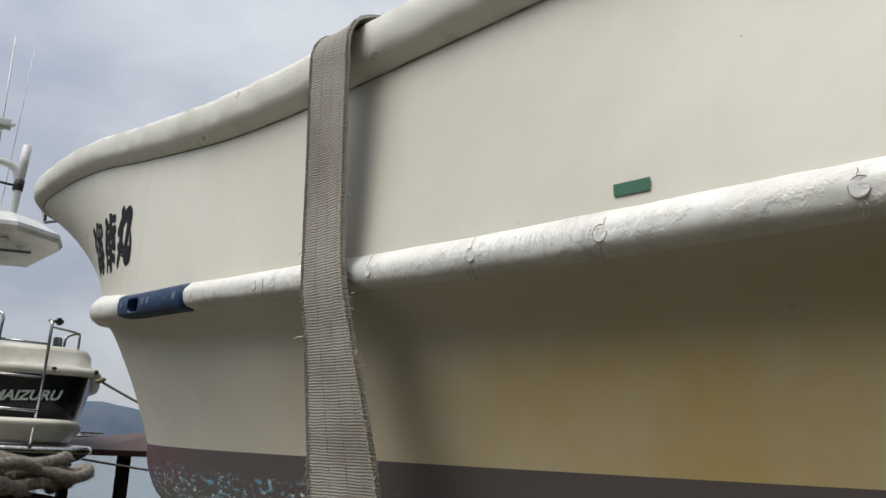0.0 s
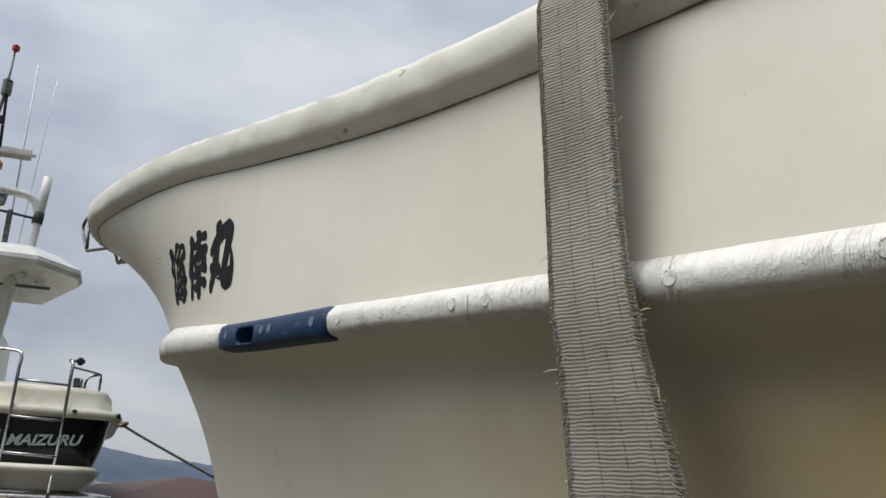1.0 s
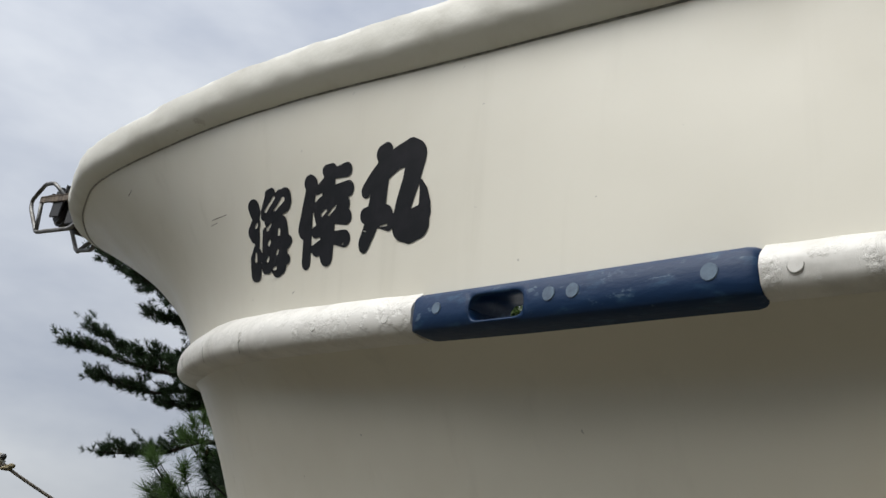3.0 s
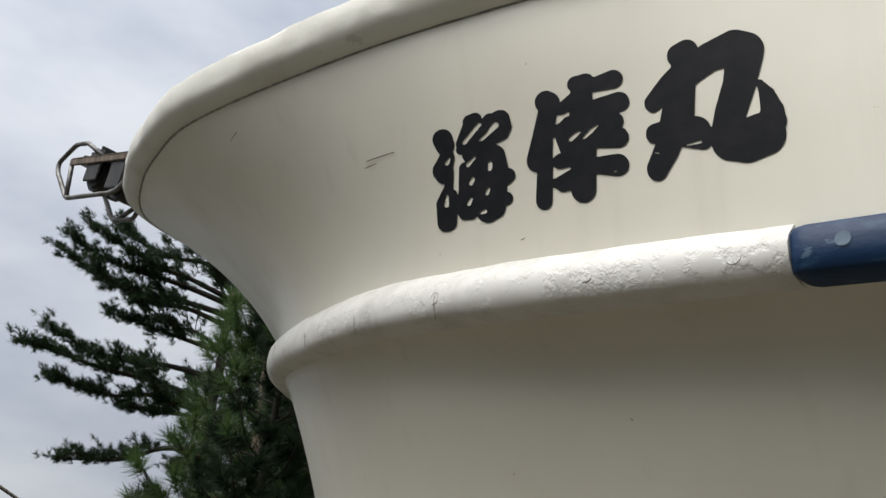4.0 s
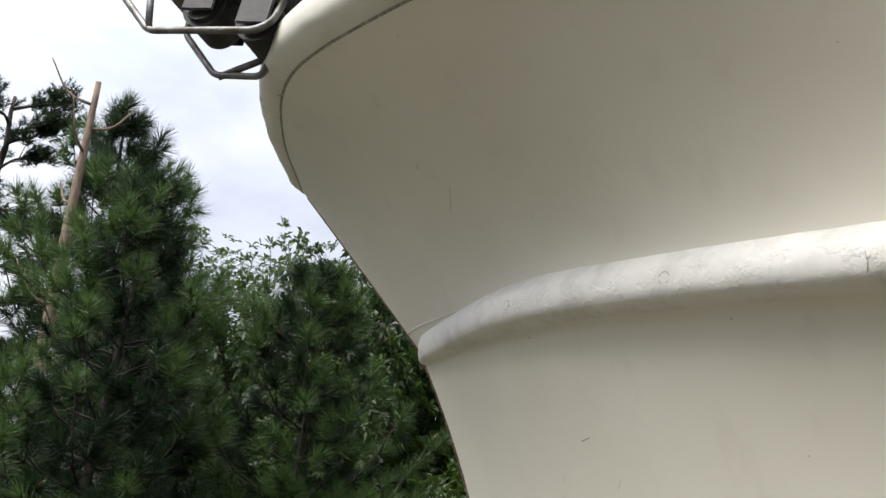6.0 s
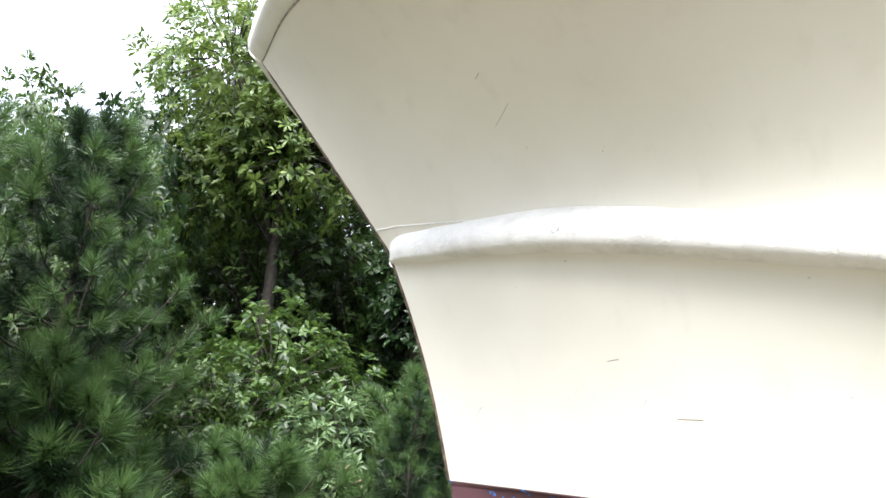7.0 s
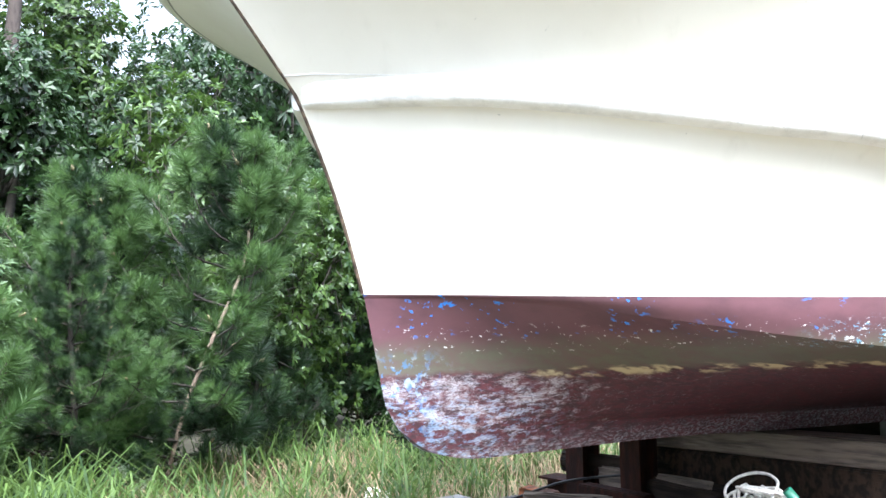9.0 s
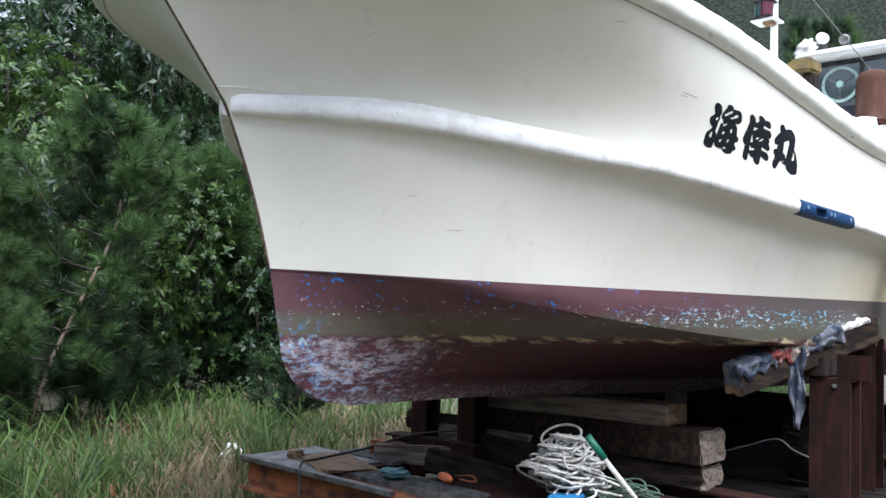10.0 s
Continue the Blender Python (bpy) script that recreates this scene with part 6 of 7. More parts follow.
part("radar_scanner", box((1.3, 0.12, 0.14), YG @ pose(-1.78, 1.2, 5.56), 0.05), WHITEPAINT, yacht, "white open-array radar scanner")
part("radar_foot", disc_bm(0.12, 0.35, YG @ pose(-1.85, 1.25, 5.3), 16, 0.03), WHITEPAINT, yacht)
tube("lattice_mast", [gx(-1.72, 5.2, 1.2), gx(-1.60, 6.3, 1.2), gx(-1.58, 6.88, 1.2)], [0.02, 0.02, 0.014], GALV, yacht, 8)
tube("lattice_mast", [gx(-1.52, 5.2, 1.2), gx(-1.58, 6.35, 1.2)], 0.018, DARKWOOD, yacht, 8)
part("mast_collar", disc_bm(0.06, 0.22, YG @ pose(-1.59, 1.2, 6.38), 12, 0.02), GALV, yacht)
part("red_beacon", disc_bm(0.045, 0.09, YG @ pose(-1.575, 1.2, 6.92), 12, 0.02), mat("red_plastic", (0.5, 0.02, 0.02), 0.3), yacht, "red mast-head beacon")
part("red_flag_lamp", box((0.08, 0.03, 0.11), YG @ pose(-1.6, 1.18, 5.95), 0.01), REDGLASS, yacht)
part("amber_beacon", disc_bm(0.065, 0.13, YG @ pose(-1.53, 1.15, 5.36), 14, 0.03), mat("amber_plastic", (0.7, 0.2, 0.02), 0.3), yacht, "amber beacon lamp")
part("horn", disc_bm(0.07, 0.2, YG @ pose(-1.42, 1.1, 4.95, 50, 20, 0), 14, 0.03), GALV, yacht)
part("horn", disc_bm(0.06, 0.16, YG @ pose(-1.62, 1.1, 4.82, 80, 40, 0), 14, 0.03), BLACKRUBBER, yacht)

for pts, r, lb in (([yx(0.34, 2.40, 0.0), yx(0.42, 2.35, 0.0), yx(2.2, 1.55, 0.3), yx(4.0, 0.9, 0.6)], 0.014, "grey mooring rope running from the motor boat's stern"), ([yx(0.1, 1.52, 1.2), yx(1.2, 1.38, 1.2), yx(3.0, 1.2, 1.2)], 0.014, "slack grey mooring rope low over the quay")):
    rope = tube("mooring_rope", spline(pts, 40), r, ROPEGREY, None, 8)
    tagged(rope, lb, "rope", "mooring ropes")
loops("rope_knot", "yellowish knotted end of a mooring rope", tuple(yx(0.40, 2.33, -0.02)), 0.06, 0.06, 0.013, 5, mat("hemp_rope", (0.36, 0.30, 0.17), 0.95, second=(0.2, 0.17, 0.1), scale=60, bump=0.6), 9)

# shaggy rope heap on a stand
stand = thing("rope_stand", "dark wooden stand piled with shaggy grey rope", "stand", at=(2.28, 8.05, 0))
part("stand_body", box((0.85, 0.8, 1.12), pose(-0.1, 0, 0.56), 0.02), DARKWOOD, stand)
rng = random.Random(21)
for k in range(13):
    a = rng.uniform(0, 6.28)
    cx, cy = rng.uniform(-0.4, 0.4), rng.uniform(-0.3, 0.3)
    pts = spline([(cx + 0.42 * math.cos(a + t) * (1 - 0.05 * t), cy + 0.3 * math.sin(a + t), 1.20 + 0.05 * (k % 5) + 0.03 * math.sin(3 * t)) for t in np.linspace(0, 3.6, 8)], 40)
    coil = tube("rope_coil", pts, 0.052, ROPEGREY, stand, 8, "thick shaggy grey rope coil")
    vv, ff = [], []
    for _ in range(2600):
        p = Vector(pts[rng.randrange(40)])
        d = Vector((rng.gauss(0, 1), rng.gauss(0, 1), rng.gauss(0.3, 1))).normalized()
        b0 = p + d * 0.04
        e0 = p + d * rng.uniform(0.058, 0.088) + Vector((rng.uniform(-1, 1), rng.uniform(-1, 1), -0.5)) * 0.015
        w0 = d.orthogonal().normalized() * 0.0025
        n0 = len(vv)
        vv += [b0 - w0, b0 + w0, e0]
        ff.append((n0, n0 + 1, n0 + 2))
    tagged(link("rope_fibre", vv, ff, ROPEGREY, coil), kind="stuff")


# ---- plants ----
def leaf_cloud(name, centres, normals, per, length, width, material, parent, seed, spread=0.9, curve=0.25):
    """Whorls of folded leaves round many twig ends, their faces turned along the twig, as one mesh."""
    r = np.random.RandomState(seed)
    k = len(centres)
    n = k * per
    axis = np.array(normals, float) + r.normal(0, 0.28, (k, 3))
    axis /= np.linalg.norm(axis, axis=1)[:, None]
    one = np.cross(axis, r.normal(0, 1, (k, 3)))
    one /= np.linalg.norm(one, axis=1)[:, None]
    two = np.cross(axis, one)
    axis, one, two = (np.repeat(q, per, axis=0) for q in (axis, one, two))
    turn = np.tile(np.arange(per) * 2.4, k)[:, None] + r.normal(0, 0.25, (n, 1))
    lift = r.uniform(-0.15, 0.75, (n, 1)) * spread
    d = (one * np.cos(turn) + two * np.sin(turn)) * np.cos(lift) + axis * np.sin(lift)
    up = axis - d * np.sum(axis * d, axis=1)[:, None] + r.normal(0, 0.22, (n, 3))
    up /= np.linalg.norm(up, axis=1)[:, None]
    side = np.cross(d, up)
    side /= np.linalg.norm(side, axis=1)[:, None]
    L = (length * r.uniform(0.65, 1.2, n))[:, None]
    W = (width * r.uniform(0.7, 1.15, n))[:, None]
    c = np.repeat(np.array(centres, float), per, axis=0) + d * 0.008 - axis * r.uniform(0, 0.05, (n, 1))
    drop = np.array((0, 0, -1.0)) * L * curve * r.uniform(0, 1, (n, 1))
    pts = np.stack([c, c + d * L * 0.58 + side * W + up * W * 0.3, c + d * L + drop, c + d * L * 0.58 - side * W + up * W * 0.3, c + d * L * 0.55 + drop * 0.25], axis=1)
    v = pts.reshape(-1, 3)
    base = np.arange(n) * 5
    f = np.concatenate([np.stack([base, base + 1, base + 4], 1), np.stack([base + 4, base + 1, base + 2], 1), np.stack([base, base + 4, base + 3], 1), np.stack([base + 4, base + 2, base + 3], 1)])
    return link_fast(name, v, f, material, parent)


def link_fast(name, v, f, material, parent=None):
    """Triangles from arrays."""
    me = bpy.data.meshes.new(name)
    me.vertices.add(len(v))
    me.vertices.foreach_set("co", np.asarray(v, np.float32).ravel())
    me.loops.add(len(f) * 3)
    me.loops.foreach_set("vertex_index", np.asarray(f, np.int32).ravel())
    me.polygons.add(len(f))
    me.polygons.foreach_set("loop_start", np.arange(len(f), dtype=np.int32) * 3)
    me.materials.append(material)
    me.update(calc_edges=True)
    ob = new(name, me)
    if parent:
        ob.parent = parent
    return ob


def needle_tufts(name, tips, ways, per, length, width, material, parent, seed, back=0.14, close=0.35, wide=1.25):
    """Brushes of needles round the last stretch of each twig, folding forward towards its end."""
    r = np.random.RandomState(seed)
    k = len(tips)
    n = k * per
    w = np.array(ways, float)
    w /= np.linalg.norm(w, axis=1)[:, None]
    one = np.cross(w, r.normal(0, 1, (k, 3)))
    one /= np.linalg.norm(one, axis=1)[:, None]
    two = np.cross(w, one)
    size = np.repeat(r.uniform(0.75, 1.15, (k, 1)), per, axis=0)
    w, one, two = (np.repeat(q, per, axis=0) for q in (w, one, two))
    along = r.uniform(0, 1, (n, 1)) ** 0.9
    turn = r.uniform(0, 6.2832, (n, 1))
    open_ = close + (wide - close) * along + r.normal(0, 0.12, (n, 1))
    c = np.repeat(np.array(tips, float), per, axis=0) - w * back * along
    d = w * np.cos(open_) + (one * np.cos(turn) + two * np.sin(turn)) * np.sin(open_)
    s = np.cross(d, r.normal(0, 1, (n, 3)))
    s /= np.linalg.norm(s, axis=1)[:, None]
    L = length * r.uniform(0.8, 1.08, (n, 1)) * size
    sag = np.array((0, 0, -0.07)) * L
    v = np.stack([c - s * width, c + s * width, c + d * L + sag], axis=1).reshape(-1, 3)
    f = np.arange(n * 3).reshape(-1, 3)
    return link_fast(name, v, f, material, parent)


def limb_mesh(name, limbs, material, parent):
    """All the limbs of one tree: tapered bars."""
    v, f = [], []
    for pts, r0, r1 in limbs:
        rad = np.linspace(r0, r1, len(pts))
        a, b = tube_data(pts, rad, 4, len(v))
        v += a
        f += b
    return link(name, v, f, material, parent)


def young_pine(label, at, height, reach, seed, per=92, length=0.165, step=0.25, width=0.0030, bends=None, bark=None, girth=1.0, fresh=0.22, bare=None):
    """A bushy pine: a leader, whorls of upswept limbs, and close brushes of long needles."""
    r = random.Random(seed)
    tree = thing("young_pine", label, "tree", "pines by the yard", at=at)
    trunk = spline(bends or [(0, 0, -0.1), (0.05 * r.uniform(-1, 1), 0.05, height * 0.4), (0.08 * r.uniform(-1, 1), -0.04, height * 0.75), (0, 0, height)], 30)
    link("trunk", *tube_data(trunk, np.linspace((0.035 + height * 0.008) * girth, 0.012, 30), 8), bark or TWIG, tree)
    limbs, tips, ways = [], [], []
    z = 0.3
    while z < height - 0.08:
        k = z / height
        full = reach * (1 - k) ** 0.7 * (0.75 + 0.5 * min(1, k * 3))
        p_z = np.array([np.interp(z, trunk[:, 2], trunk[:, q]) for q in range(3)])
        turn = r.uniform(0, 6.28)
        arms = r.randint(5, 6)
        for q in range(arms):
            a = turn + 6.28 * q / arms + r.uniform(-0.35, 0.35)
            ln = max(0.16, full * r.uniform(0.6, 1.12))
            if bare and bare[0] < z < bare[1] and math.cos(a - bare[2]) > -0.2 and r.random() < 0.6:
                continue
            rise = 0.25 + 0.85 * k + r.uniform(-0.15, 0.15)
            p0 = p_z + np.array((0, 0, r.uniform(-0.08, 0.08)))
            p1 = p0 + np.array((math.cos(a), math.sin(a), rise * 0.5)) * ln * 0.55
            p2 = p0 + np.array((math.cos(a) * 0.95, math.sin(a) * 0.95, rise * 1.05)) * ln
            limb = spline([p0, p1, p2], 8)
            limbs.append((limb, 0.006 + 0.007 * ln, 0.004))
            tips.append(p2 + (p2 - p1) * 0.12), ways.append(p2 - p1 + np.array((0, 0, 0.2 * ln)))
            for _ in range(int(3 + 6 * ln)):
                t = r.uniform(0.22, 0.98)
                b = limb[int(t * 7)]
                sp = a + r.choice((-1, 1)) * r.uniform(0.45, 1.25)
                sw = np.array((math.cos(sp), math.sin(sp), r.uniform(0.15, 1.0)))
                e = b + sw * max(0.12, ln * r.uniform(0.14, 0.32))
                limbs.append(([b, (b + e) / 2 + np.array((0, 0, -0.012)), e], 0.005, 0.0035))
                tips.append(e), ways.append(sw + np.array((0, 0, 0.25)))
        z += step * r.uniform(0.8, 1.2)
    tips.append(np.array(trunk[-1]) + np.array((0, 0, 0.06))), ways.append(np.array((0, 0, 1.0)))
    limb_mesh("branchwork", limbs, TWIG, tree)
    far = sorted(range(len(tips)), key=lambda q: -(math.hypot(tips[q][0] - trunk[15][0], tips[q][1] - trunk[15][1]) / (reach * (1.15 - tips[q][2] / height) + 0.1) + r.uniform(0, 0.5)))
    cut = int(len(far) * fresh)
    needle_tufts("foliage", [tips[q] for q in far[cut:]], [ways[q] for q in far[cut:]], per, length, width, NEEDLE, tree, seed, 0.13)
    needle_tufts("young_foliage", [tips[q] for q in far[:cut]], [ways[q] for q in far[:cut]], per, length * 0.95, width, NEEDLETIP, tree, seed + 7, 0.13)
    vv, ff = [], []
    for b in r.sample(range(len(tips)), min(14, len(tips))):
        w = np.array(ways[b]) / np.linalg.norm(ways[b])
        a2, b2 = tube_data([tips[b] - w * 0.01, tips[b] + w * 0.02, tips[b] + w * 0.055], [0.012, 0.018, 0.004], 6, len(vv))
        vv += a2
        ff += b2
    tagged(link("cone_cluster", vv, ff, CONE, tree), kind="stuff")
    return tree


def broad_bush(label, at, size, seed, count=520, per=12, length=0.115, width=0.024, material=None, name="evergreen_shrub", trunk_h=0.0, group="shrubs by the yard", lump=0.4, shift=(0, 0)):
    """A dense evergreen: stems, forking twigs and rosettes over an uneven, gappy crown."""
    r = random.Random(seed)
    tree = thing(name, label, "tree" if trunk_h else "shrub", group, at=at)
    crown_c = np.array((shift[0], shift[1], trunk_h + size[2] * 0.5))
    lobes = []
    for _ in range(9):
        a = r.uniform(0, 6.28)
        lobes.append((np.array((math.cos(a) * size[0] * r.uniform(0.1, 0.62), math.sin(a) * size[1] * r.uniform(0.1, 0.62), (r.uniform(-0.42, 0.42)) * size[2])), r.uniform(0.36, 0.62)))
    tips, ways, limbs = [], [], []
    for q in range(r.randint(2, 4) if not trunk_h else 1):
        foot = np.array((r.uniform(-0.2, 0.2), r.uniform(-0.2, 0.2), -0.1)) * (1 if not trunk_h else 0.2)
        top = crown_c + np.array((r.uniform(-0.3, 0.3), r.uniform(-0.3, 0.3), size[2] * 0.25))
        limbs.append((spline([foot, (foot + top) / 2 + np.array((r.uniform(-0.15, 0.15), r.uniform(-0.15, 0.15), 0)), top], 10), 0.05 + 0.02 * trunk_h, 0.02))
    for centre, rad in lobes:
        c = crown_c + centre
        limbs.append((spline([crown_c * np.array((0, 0, 0.55)) if not trunk_h else np.array((0, 0, trunk_h * 0.95)), (crown_c * np.array((0.5, 0.5, 0.8)) + c) / 2, c], 8), 0.035, 0.012))
        for _ in range(count // 9):
            d = np.array((r.gauss(0, 1), r.gauss(0, 1), r.gauss(0.15, 1)))
            d /= np.linalg.norm(d)
            s = rad * (1 + lump * noise.noise(Vector(tuple(d * 2.2 + c)))) * (r.uniform(0.9, 1.03) if r.random() < 0.72 else r.uniform(0.45, 0.88))
            p = c + d * s * np.array(size) * np.array((1, 1, 0.62))
            if p[2] < 0.08:
                continue
            tips.append(p), ways.append(d + np.array((0, 0, 0.55)))
            if r.random() < 0.22:
                limbs.append(([c + (p - c) * 0.35, c + (p - c) * 0.7 + np.array((0, 0, -0.02)), p], 0.009, 0.004))
    limb_mesh("branchwork", limbs, TWIG, tree)
    leaf_cloud("foliage", tips, ways, per, length, width, material or LEAF, tree, seed)
    return tree


def tall_pine(label, at, height, seed, lean=(0, 0), arms=24, reach=3.6, low=0.25, boughs=(), name="old_pine"):
    """An old open pine: long level arms with layered pads of short brushes; boughs are (foot height, bearing, length, tip height)."""
    r = random.Random(seed)
    tree = thing(name, label, "tree", "old pines", at=at)
    trunk = spline([(0, 0, -0.2), (lean[0] * 0.3, lean[1] * 0.3, height * 0.35), (lean[0] * 0.8, lean[1] * 0.7, height * 0.7), (lean[0], lean[1], height)], 30)
    trunk = trunk + np.array([(0.07 * noise.noise(Vector((q * 0.33, seed, 0))), 0.07 * noise.noise(Vector((q * 0.33, seed, 5))), 0) for q in range(30)])
    link("trunk", *tube_data(trunk, np.linspace(0.17, 0.03, 30), 10), BARK, tree)
    limbs, tips, ways = [], [], []
    plan = list(boughs)
    for q in range(arms):
        k = low + (0.98 - low) * (q + r.random()) / arms
        ln = reach * (1.1 - k * 0.85) * r.uniform(0.65, 1.1)
        plan.append((k * height, r.uniform(0, 6.28), ln, k * height + ln * r.uniform(0.1, 0.4)))
    for foot, a, ln, tip in plan:
        base = np.array([np.interp(foot, trunk[:, 2], trunk[:, q]) for q in range(3)])
        way = np.array((math.cos(a), math.sin(a), 0))
        rise = tip - foot
        arm = spline([base, base + way * ln * 0.3 + np.array((r.uniform(-0.15, 0.15), r.uniform(-0.15, 0.15), rise * 0.25 + r.uniform(-0.05, 0.1))), base + way * ln * 0.62 + np.array((r.uniform(-0.25, 0.25), r.uniform(-0.25, 0.25), rise * 0.4 + r.uniform(-0.15, 0.1))), base + way * ln + np.array((0, 0, rise))], 16)
        limbs.append((arm, 0.025 + 0.012 * ln, 0.008))
        for _ in range(int(12 + 20 * ln)):
            t = r.uniform(0.3, 1.0)
            b = arm[int(t * 15)]
            sp = r.choice((-1, 1)) * r.uniform(0.1, 1.3)
            sw = np.array((math.cos(a + sp), math.sin(a + sp), r.uniform(-0.15, 0.75)))
            e = b + sw * r.uniform(0.12, 0.5) * (1.25 - 0.6 * t)
            limbs.append(([b, (b + e) / 2, e], 0.009, 0.004))
            for m in range(4):
                j = e + sw * r.uniform(-0.16, 0.06) + np.array((r.gauss(0, 0.05), r.gauss(0, 0.05), r.uniform(-0.02, 0.08)))
                tips.append(j), ways.append(sw * 0.8 + np.array((r.gauss(0, 0.25), r.gauss(0, 0.25), 0.45)))
    limb_mesh("branchwork", limbs, TWIG, tree)
    needle_tufts("foliage", tips, ways, 26, 0.115, 0.0058, NEEDLEFAR, tree, seed, 0.10)
    return tree


YP = "bushy young pine with long green needles and small cones"
pine_a = young_pine(YP, (5.95, 9.25, 0.0), 4.6, 1.35, 31, 120, 0.19, 0.31, 0.0032)
pine_b = young_pine(YP, (7.4, 8.25, 0.0), 4.4, 1.5, 32, 120, 0.19, 0.31, 0.0032, fresh=0.3)
pine_c = young_pine("sparse young pine with a pale crooked stem", (7.5, 4.2, 0.0), 3.15, 1.2, 33, 130, 0.18, 0.22, 0.0034, fresh=0.7, bends=[(0.05, 0.3, -0.1), (-0.1, 0.12, 0.8), (-0.22, -0.02, 1.25), (-0.24, -0.4, 2.25), (-0.05, -0.3, 3.15)], bark=DEADBARK, girth=0.36, bare=(0.9, 1.95, 2.7))
young_pine("small dark pine seedling in the grass", (6.35, 2.35, 0.0), 0.85, 0.55, 38, per=70, length=0.12, step=0.16, fresh=0.05)
young_pine("low dark pine at the foot of the thicket", (8.3, 3.3, 0.0), 1.3, 0.9, 39, per=80, step=0.22, fresh=0.08)
pine_d = young_pine("low bright green young pine at the edge of the grass", (6.95, 6.4, 0.0), 1.75, 0.9, 34, 130, 0.19, 0.24, 0.0034, fresh=0.85)
copy_thing(pine_d, pose(6.9, 8.0, 0, 0, 0, 80) @ Matrix.Diagonal((1.1, 1.1, 1.3, 1)))
copy_thing(pine_b, pose(7.35, 5.25, 0, 0, 0, 200) @ Matrix.Diagonal((0.55, 0.55, 0.52, 1)))
copy_thing(pine_c, pose(8.3, 5.2, 0, 0, 0, 20) @ Matrix.Diagonal((1, 1, 0.9, 1)))
copy_thing(pine_b, pose(7.6, 10.4, 0, 0, 0, 200) @ Matrix.Diagonal((1.1, 1.1, 1.1, 1)))
copy_thing(pine_a, pose(9.5, 12.7, 0, 0, 0, 110) @ Matrix.Diagonal((1.5, 1.5, 1.66, 1)))
copy_thing(pine_c, pose(9.0, 1.6, 0, 0, 0, 250) @ Matrix.Diagonal((1.1, 1.1, 1.0, 1)))

BL = "dense evergreen shrub with glossy mid-green leaves"
bush_a = broad_bush(BL, (9.5, 6.5, 0), (1.5, 1.5, 3.0), 41, 900)
bush_b = broad_bush("dense dark evergreen shrub", (9.2, 4.7, 0), (1.3, 1.3, 2.6), 42, 800, material=LEAFDARK)
bush_c = broad_bush("broad evergreen tree with light green young leaves", (13.4, 7.6, 0.2), (2.7, 2.7, 5.2), 43, 2300, 9, 0.14, 0.029, None, "evergreen_tree", 2.9, "evergreen trees")
bush_d = broad_bush("dark broad-leaved evergreen tree", (12.8, 3.6, 0.2), (2.5, 2.5, 4.2), 44, 2100, 9, 0.14, 0.029, LEAFDARK, "evergreen_tree", 1.2, "evergreen trees")
broad_bush("slender leafy evergreen tree with a high crown", (13.7, 3.9, 0.2), (1.7, 1.7, 2.7), 48, 1500, 9, 0.13, 0.028, None, "evergreen_tree", 3.9, "evergreen trees")
broad_bush("small dark evergreen tree beside the bare pine trunk", (10.75, 5.2, 0.1), (0.85, 0.85, 1.5), 49, 700, 9, 0.12, 0.025, LEAFDARK, "evergreen_tree", 3.0, "evergreen trees")
bush_e = broad_bush("evergreen tree with a bare grey trunk under its crown", (11.1, 7.2, 0.1), (1.8, 1.85, 3.0), 45, 3200, 9, 0.13, 0.023, LEAFSUN, "evergreen_tree", 4.6, "evergreen trees", shift=(0, 0.1))
broad_bush("slender shrub with pale grey-green leaves", (7.75, 6.0, 0), (0.6, 0.6, 2.3), 46, 420, 11, 0.125, 0.017, LEAFPALE)
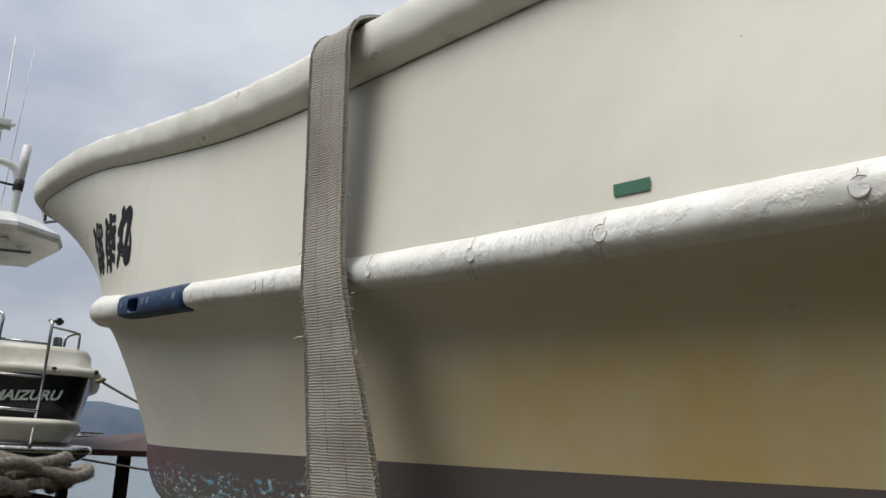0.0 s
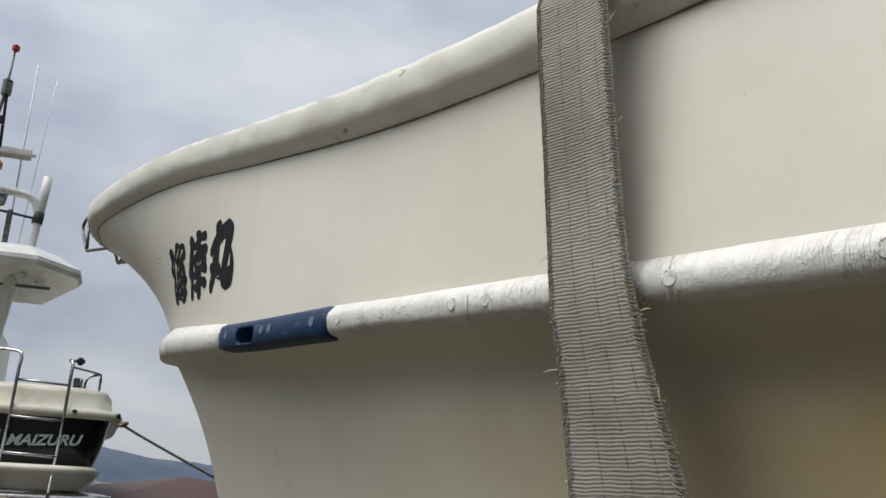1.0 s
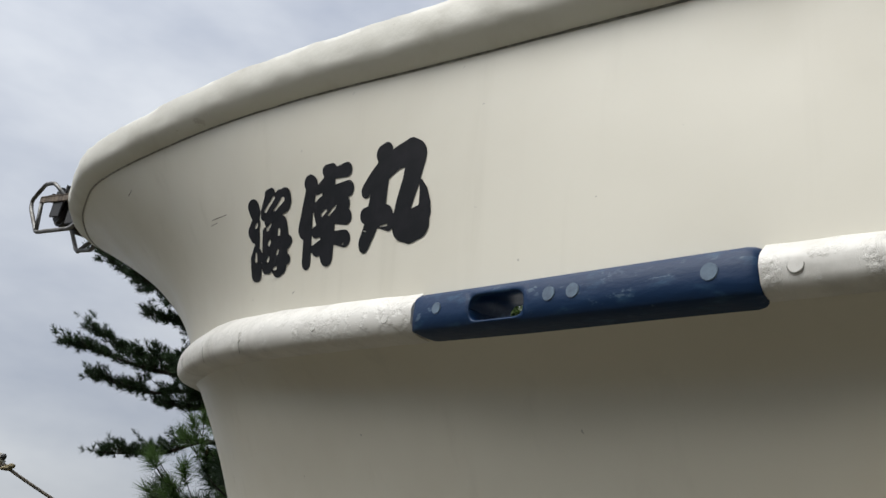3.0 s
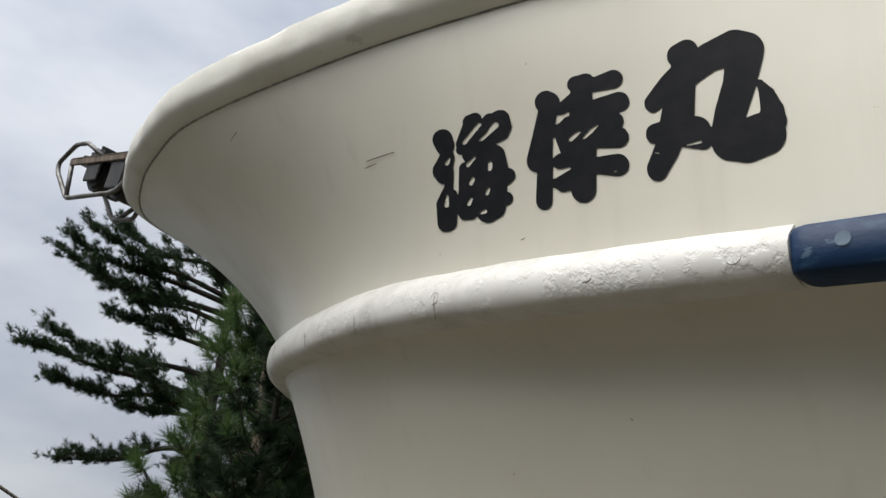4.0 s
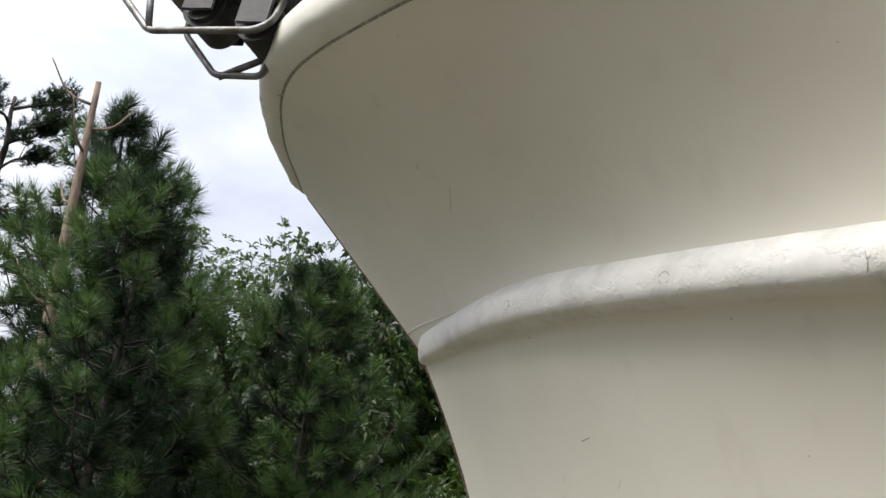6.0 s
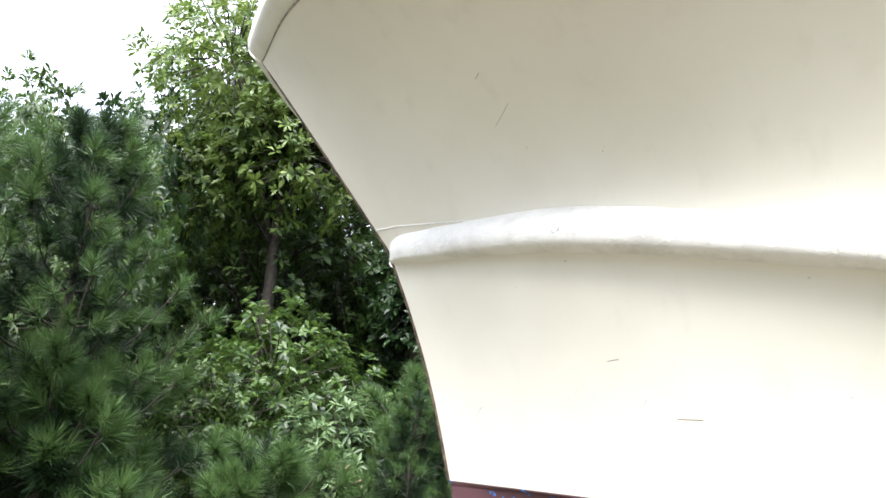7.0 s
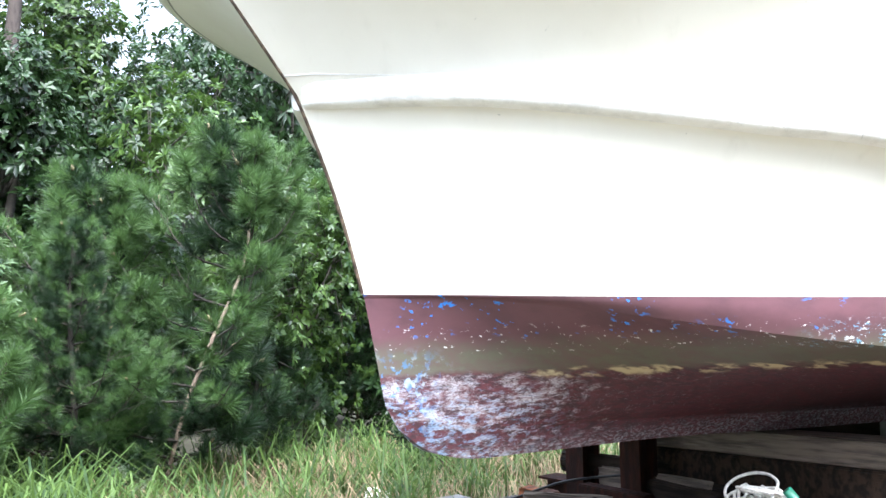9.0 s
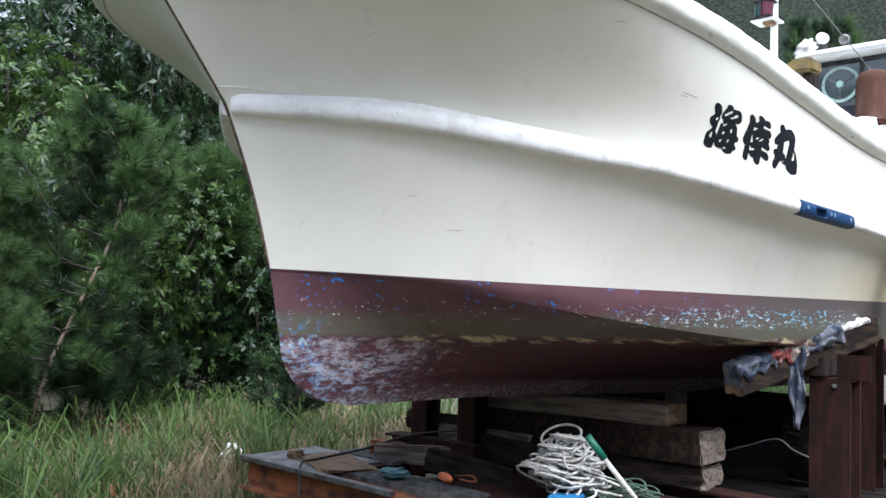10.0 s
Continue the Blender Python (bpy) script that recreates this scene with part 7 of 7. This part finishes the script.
for src, m in ((bush_b, pose(10.4, 9.0, 0, 0, 0, 10) @ Matrix.Diagonal((1, 1, 2.0, 1))), (bush_b, pose(12.0, 9.7, 0, 0, 0, 130) @ Matrix.Diagonal((1.3, 1.3, 2.15, 1))), (bush_b, pose(10.0, 10.7, 0, 0, 0, 70) @ Matrix.Diagonal((1.2, 1.2, 1.7, 1))), (bush_a, pose(10.6, 8.9, 0, 0, 0, 80) @ Matrix.Diagonal((1, 1, 1.35, 1))), (bush_a, pose(11.2, 10.6, 0, 0, 0, 190) @ Matrix.Diagonal((1, 1, 1.8, 1))), (bush_b, pose(10.9, 5.9, 0, 0, 0, 60)), (bush_b, pose(8.4, 5.9, 0, 0, 0, 200) @ Matrix.Diagonal((0.8, 0.8, 0.7, 1))),
               (bush_a, pose(8.7, 7.0, 0, 0, 0, 20) @ Matrix.Diagonal((0.75, 0.75, 0.8, 1))), (bush_a, pose(10.8, 3.2, 0, 0, 0, 300) @ Matrix.Diagonal((1, 1, 1.35, 1))), (bush_b, pose(10.4, 1.8, 0, 0, 0, 20) @ Matrix.Diagonal((1.2, 1.2, 1.2, 1))), (bush_a, pose(11.5, 0.0, 0, 0, 0, 150)), (bush_b, pose(11.5, -2.2, 0, 0, 0, 250)),
               (bush_c, pose(14.2, 10.2, 0, 0, 0, 100)), (bush_c, pose(15.6, 5.2, 0, 0, 0, 220) @ Matrix.Diagonal((1, 1, 0.8, 1))), (bush_d, pose(13.4, 1.0, 0, 0, 0, 90) @ Matrix.Diagonal((1, 1, 1.4, 1))), (bush_d, pose(14.0, -1.5, 0, 0, 0, 190) @ Matrix.Diagonal((1, 1, 1.4, 1))),
               (bush_c, pose(13.6, 12.6, 0, 0, 0, 10) @ Matrix.Diagonal((1, 1, 0.9, 1))), (bush_d, pose(16.5, 7.4, 0, 0, 0, 30) @ Matrix.Diagonal((1, 1, 1.3, 1))), (bush_b, pose(8.2, 9.6, 0, 0, 0, 120)), (bush_a, pose(9.4, 9.2, 0, 0, 0, 250) @ Matrix.Diagonal((0.9, 0.9, 1.3, 1)))):
    copy_thing(src, m)
for src, m in ((bush_a, pose(8.5, 2.8, 0, 0, 0, 210) @ Matrix.Diagonal((0.7, 0.7, 0.85, 1))), (bush_b, pose(8.3, 1.5, 0, 0, 0, 40) @ Matrix.Diagonal((0.75, 0.75, 0.8, 1)))):
    copy_thing(src, m)

# the wood behind, too far to tell its trees apart
wood_r = random.Random(77)
tips, ways = [], []
while len(tips) < 5200:
    x, y = wood_r.uniform(15.0, 19.0), wood_r.uniform(-6, 17)
    top = np.interp(y, (-6, 2, 3.8, 6.0, 8.0, 12, 17), (7.2, 6.4, 4.6, 4.8, 6.6, 6.4, 5.0)) + 0.9 * noise.noise(Vector((x * 0.5, y * 0.7, 3.0)))
    z = top * (1 - wood_r.random() ** 1.6)
    tips.append(np.array((x, y, max(0.3, z)))), ways.append(np.array((-0.6, wood_r.uniform(-0.5, 0.5), 0.7)))
tagged(leaf_cloud("far_wood", tips, ways, 6, 0.34, 0.085, WOODFAR, None, 77), "dense dark green wood behind the yard trees", "woods", kind="stuff")

BOUGHS = ((7.0, 2.52, 1.3, 8.4), (6.9, 2.35, 2.4, 7.9), (6.5, 2.62, 2.9, 7.55), (6.4, 2.4, 3.2, 7.4), (6.2, 2.5, 3.25, 7.0), (6.0, 2.7, 2.5, 6.55), (5.5, 2.3, 2.2, 6.05), (5.0, 2.45, 3.1, 5.6),
          (4.55, 2.55, 3.5, 5.2), (4.4, 2.35, 3.0, 4.75), (4.2, 2.5, 1.65, 4.3), (3.7, 2.45, 2.4, 3.3), (7.6, 1.2, 1.0, 8.5), (7.7, 4.6, 0.9, 8.8))
tall_pine("old pine with long level branches and dark needles", (10.15, 15.7, 0.0), 8.9, 51, (0.1, -0.1), 17, 3.0, 0.36, BOUGHS)
tall_pine("tall pine with a bare pinkish leaning trunk", (11.15, 5.2, 0), 8.4, 52, (0.3, -0.35), 9, 1.2, 0.85)

for x, y, z, s in ((7.79, -14.0, 0, 1.90), (7.02, -14.0, 0, 1.87), (9.0, -13.0, 0, 1.4)):
    copy_thing(pine_b, pose(x, y, z, 0, 0, 40 * x) @ Matrix.Diagonal((1.3, 1.3, s, 1)))

dead = thing("dead_tree", "bare dead trunk with broken twig stubs", "tree", at=(8.35, 12.1, 0))
trunk = spline([(0, 0, -0.1), (-0.05, 0, 3.0), (-0.2, -0.05, 5.4), (-0.3, -0.1, 7.4)], 24)
link("trunk", *tube_data(trunk, np.linspace(0.13, 0.035, 24), 8), DEADBARK, dead)
for k, (t, a, ln) in enumerate(((12, 0.4, 0.4), (14, 2.6, 0.5), (16, 4.4, 0.35), (18, 1.2, 0.45), (20, 3.4, 0.55), (21, 5.4, 0.5), (22, 2.2, 0.6))):
    b = Vector(trunk[t])
    tube("twig_stub", spline([b, b + Vector((math.cos(a), math.sin(a), 0.3)) * ln * 0.5, b + Vector((math.cos(a), math.sin(a), 0.9)) * ln], 8), [0.022 - 0.002 * q for q in range(8)], DEADBARK, dead, 6)

white_wall = link("wall_east", *(lambda b: ([tuple(v.co) for v in b.verts], [tuple(v.index for v in fc.verts) for fc in b.faces]))((lambda b: (b.verts.index_update(), b)[1])(box((0.2, 24, 2.6), pose(19.5, 4, 1.6), 0.0))), TOWN, smooth=False)
# unseen wall, added to keep low western sky light off the hull
west = part("sky_block_west", box((0.3, 60, 6.4), pose(-8.5, 6, 3.2), 0.02), CONCRETE, None)
tagged(west, "unseen plain grey wall added to block low western sky light", "wall", kind="structure")
tagged(white_wall, "pale wall glimpsed beyond the trees", "wall", kind="structure")


# ---- long grass ----
def grass(name, label, count, area, hmin, hmax, material, seed, clump=0.35, blade=0.008, flat=1.0):
    """Bent blades in tussocks."""
    r = np.random.RandomState(seed)
    x0, x1, y0, y1 = area
    n_c = max(1, int(count / 30))
    cx, cy = r.uniform(x0, x1, n_c), r.uniform(y0, y1, n_c)
    pick = r.randint(0, n_c, count)
    x, y = cx[pick] + r.normal(0, clump, count), cy[pick] + r.normal(0, clump, count)
    keep = ~((x < 4.75) & (y < 4.25))
    x, y = x[keep], y[keep]
    n = len(x)
    z = np.array([ground_z(a, b) for a, b in zip(x, y)])
    h = r.uniform(hmin, hmax, n) * r.uniform(0.6, 1.1, n)
    a = r.uniform(0, 6.28, n)
    bend = r.uniform(0.3, 1.7, n) * h * flat
    w = r.uniform(0.35, 1.0, n) * blade
    dx, dy = np.cos(a), np.sin(a)
    px, py = -dy * w, dx * w
    root = np.stack([x, y, z - 0.02], 1)
    side = np.stack([px, py, np.zeros(n)], 1)
    m1 = root + np.stack([dx * bend * 0.12, dy * bend * 0.12, h * 0.5], 1)
    m2 = root + np.stack([dx * bend * 0.48, dy * bend * 0.48, h * 0.86], 1)
    tip = root + np.stack([dx * bend, dy * bend, h * (1.0 - np.minimum(0.8, 0.45 * bend / h))], 1)
    v = np.stack([root - side, root + side, m1 + side, m1 - side, m2 + side * 0.7, m2 - side * 0.7, tip], axis=1).reshape(-1, 3)
    b = np.arange(n) * 7
    f = np.concatenate([np.stack([b + p, b + q, b + s], 1) for p, q, s in ((0, 1, 2), (0, 2, 3), (3, 2, 4), (3, 4, 5), (5, 4, 6))])
    return tagged(link_fast(name, v, f, material), label, "grass", kind="stuff")


grass("long_grass", "long green grass in uneven tussocks", 3800, (4.7, 8.4, 0.5, 6.2), 0.2, 0.66, GRASSMAT, 61, 0.10, 0.009)
grass("tall_grass", "tall green grass at the wood's edge", 8000, (4.6, 8.2, 5.4, 9.0), 0.3, 0.8, GRASSMAT, 66, 0.22, 0.011)
grass("low_grass", "short green grass between the tussocks", 15000, (2.0, 9.0, -4, 8.0), 0.06, 0.26, GRASSMAT, 62, 0.32, 0.007)
grass("dry_grass", "dry straw-coloured grass among the green", 8000, (4.6, 8.2, 0.5, 7.0), 0.08, 0.42, DRYGRASS, 63, 0.18, 0.006)
grass("straw_litter", "flattened dead straw on the ground", 18000, (4.5, 8.4, 0.0, 7.2), 0.025, 0.10, DRYGRASS, 67, 0.30, 0.006, 5.0)
grass("far_grass", "bright grass beyond the cradle", 9000, (3.5, 10.0, -10, -3), 0.15, 0.4, GRASSMAT, 64)
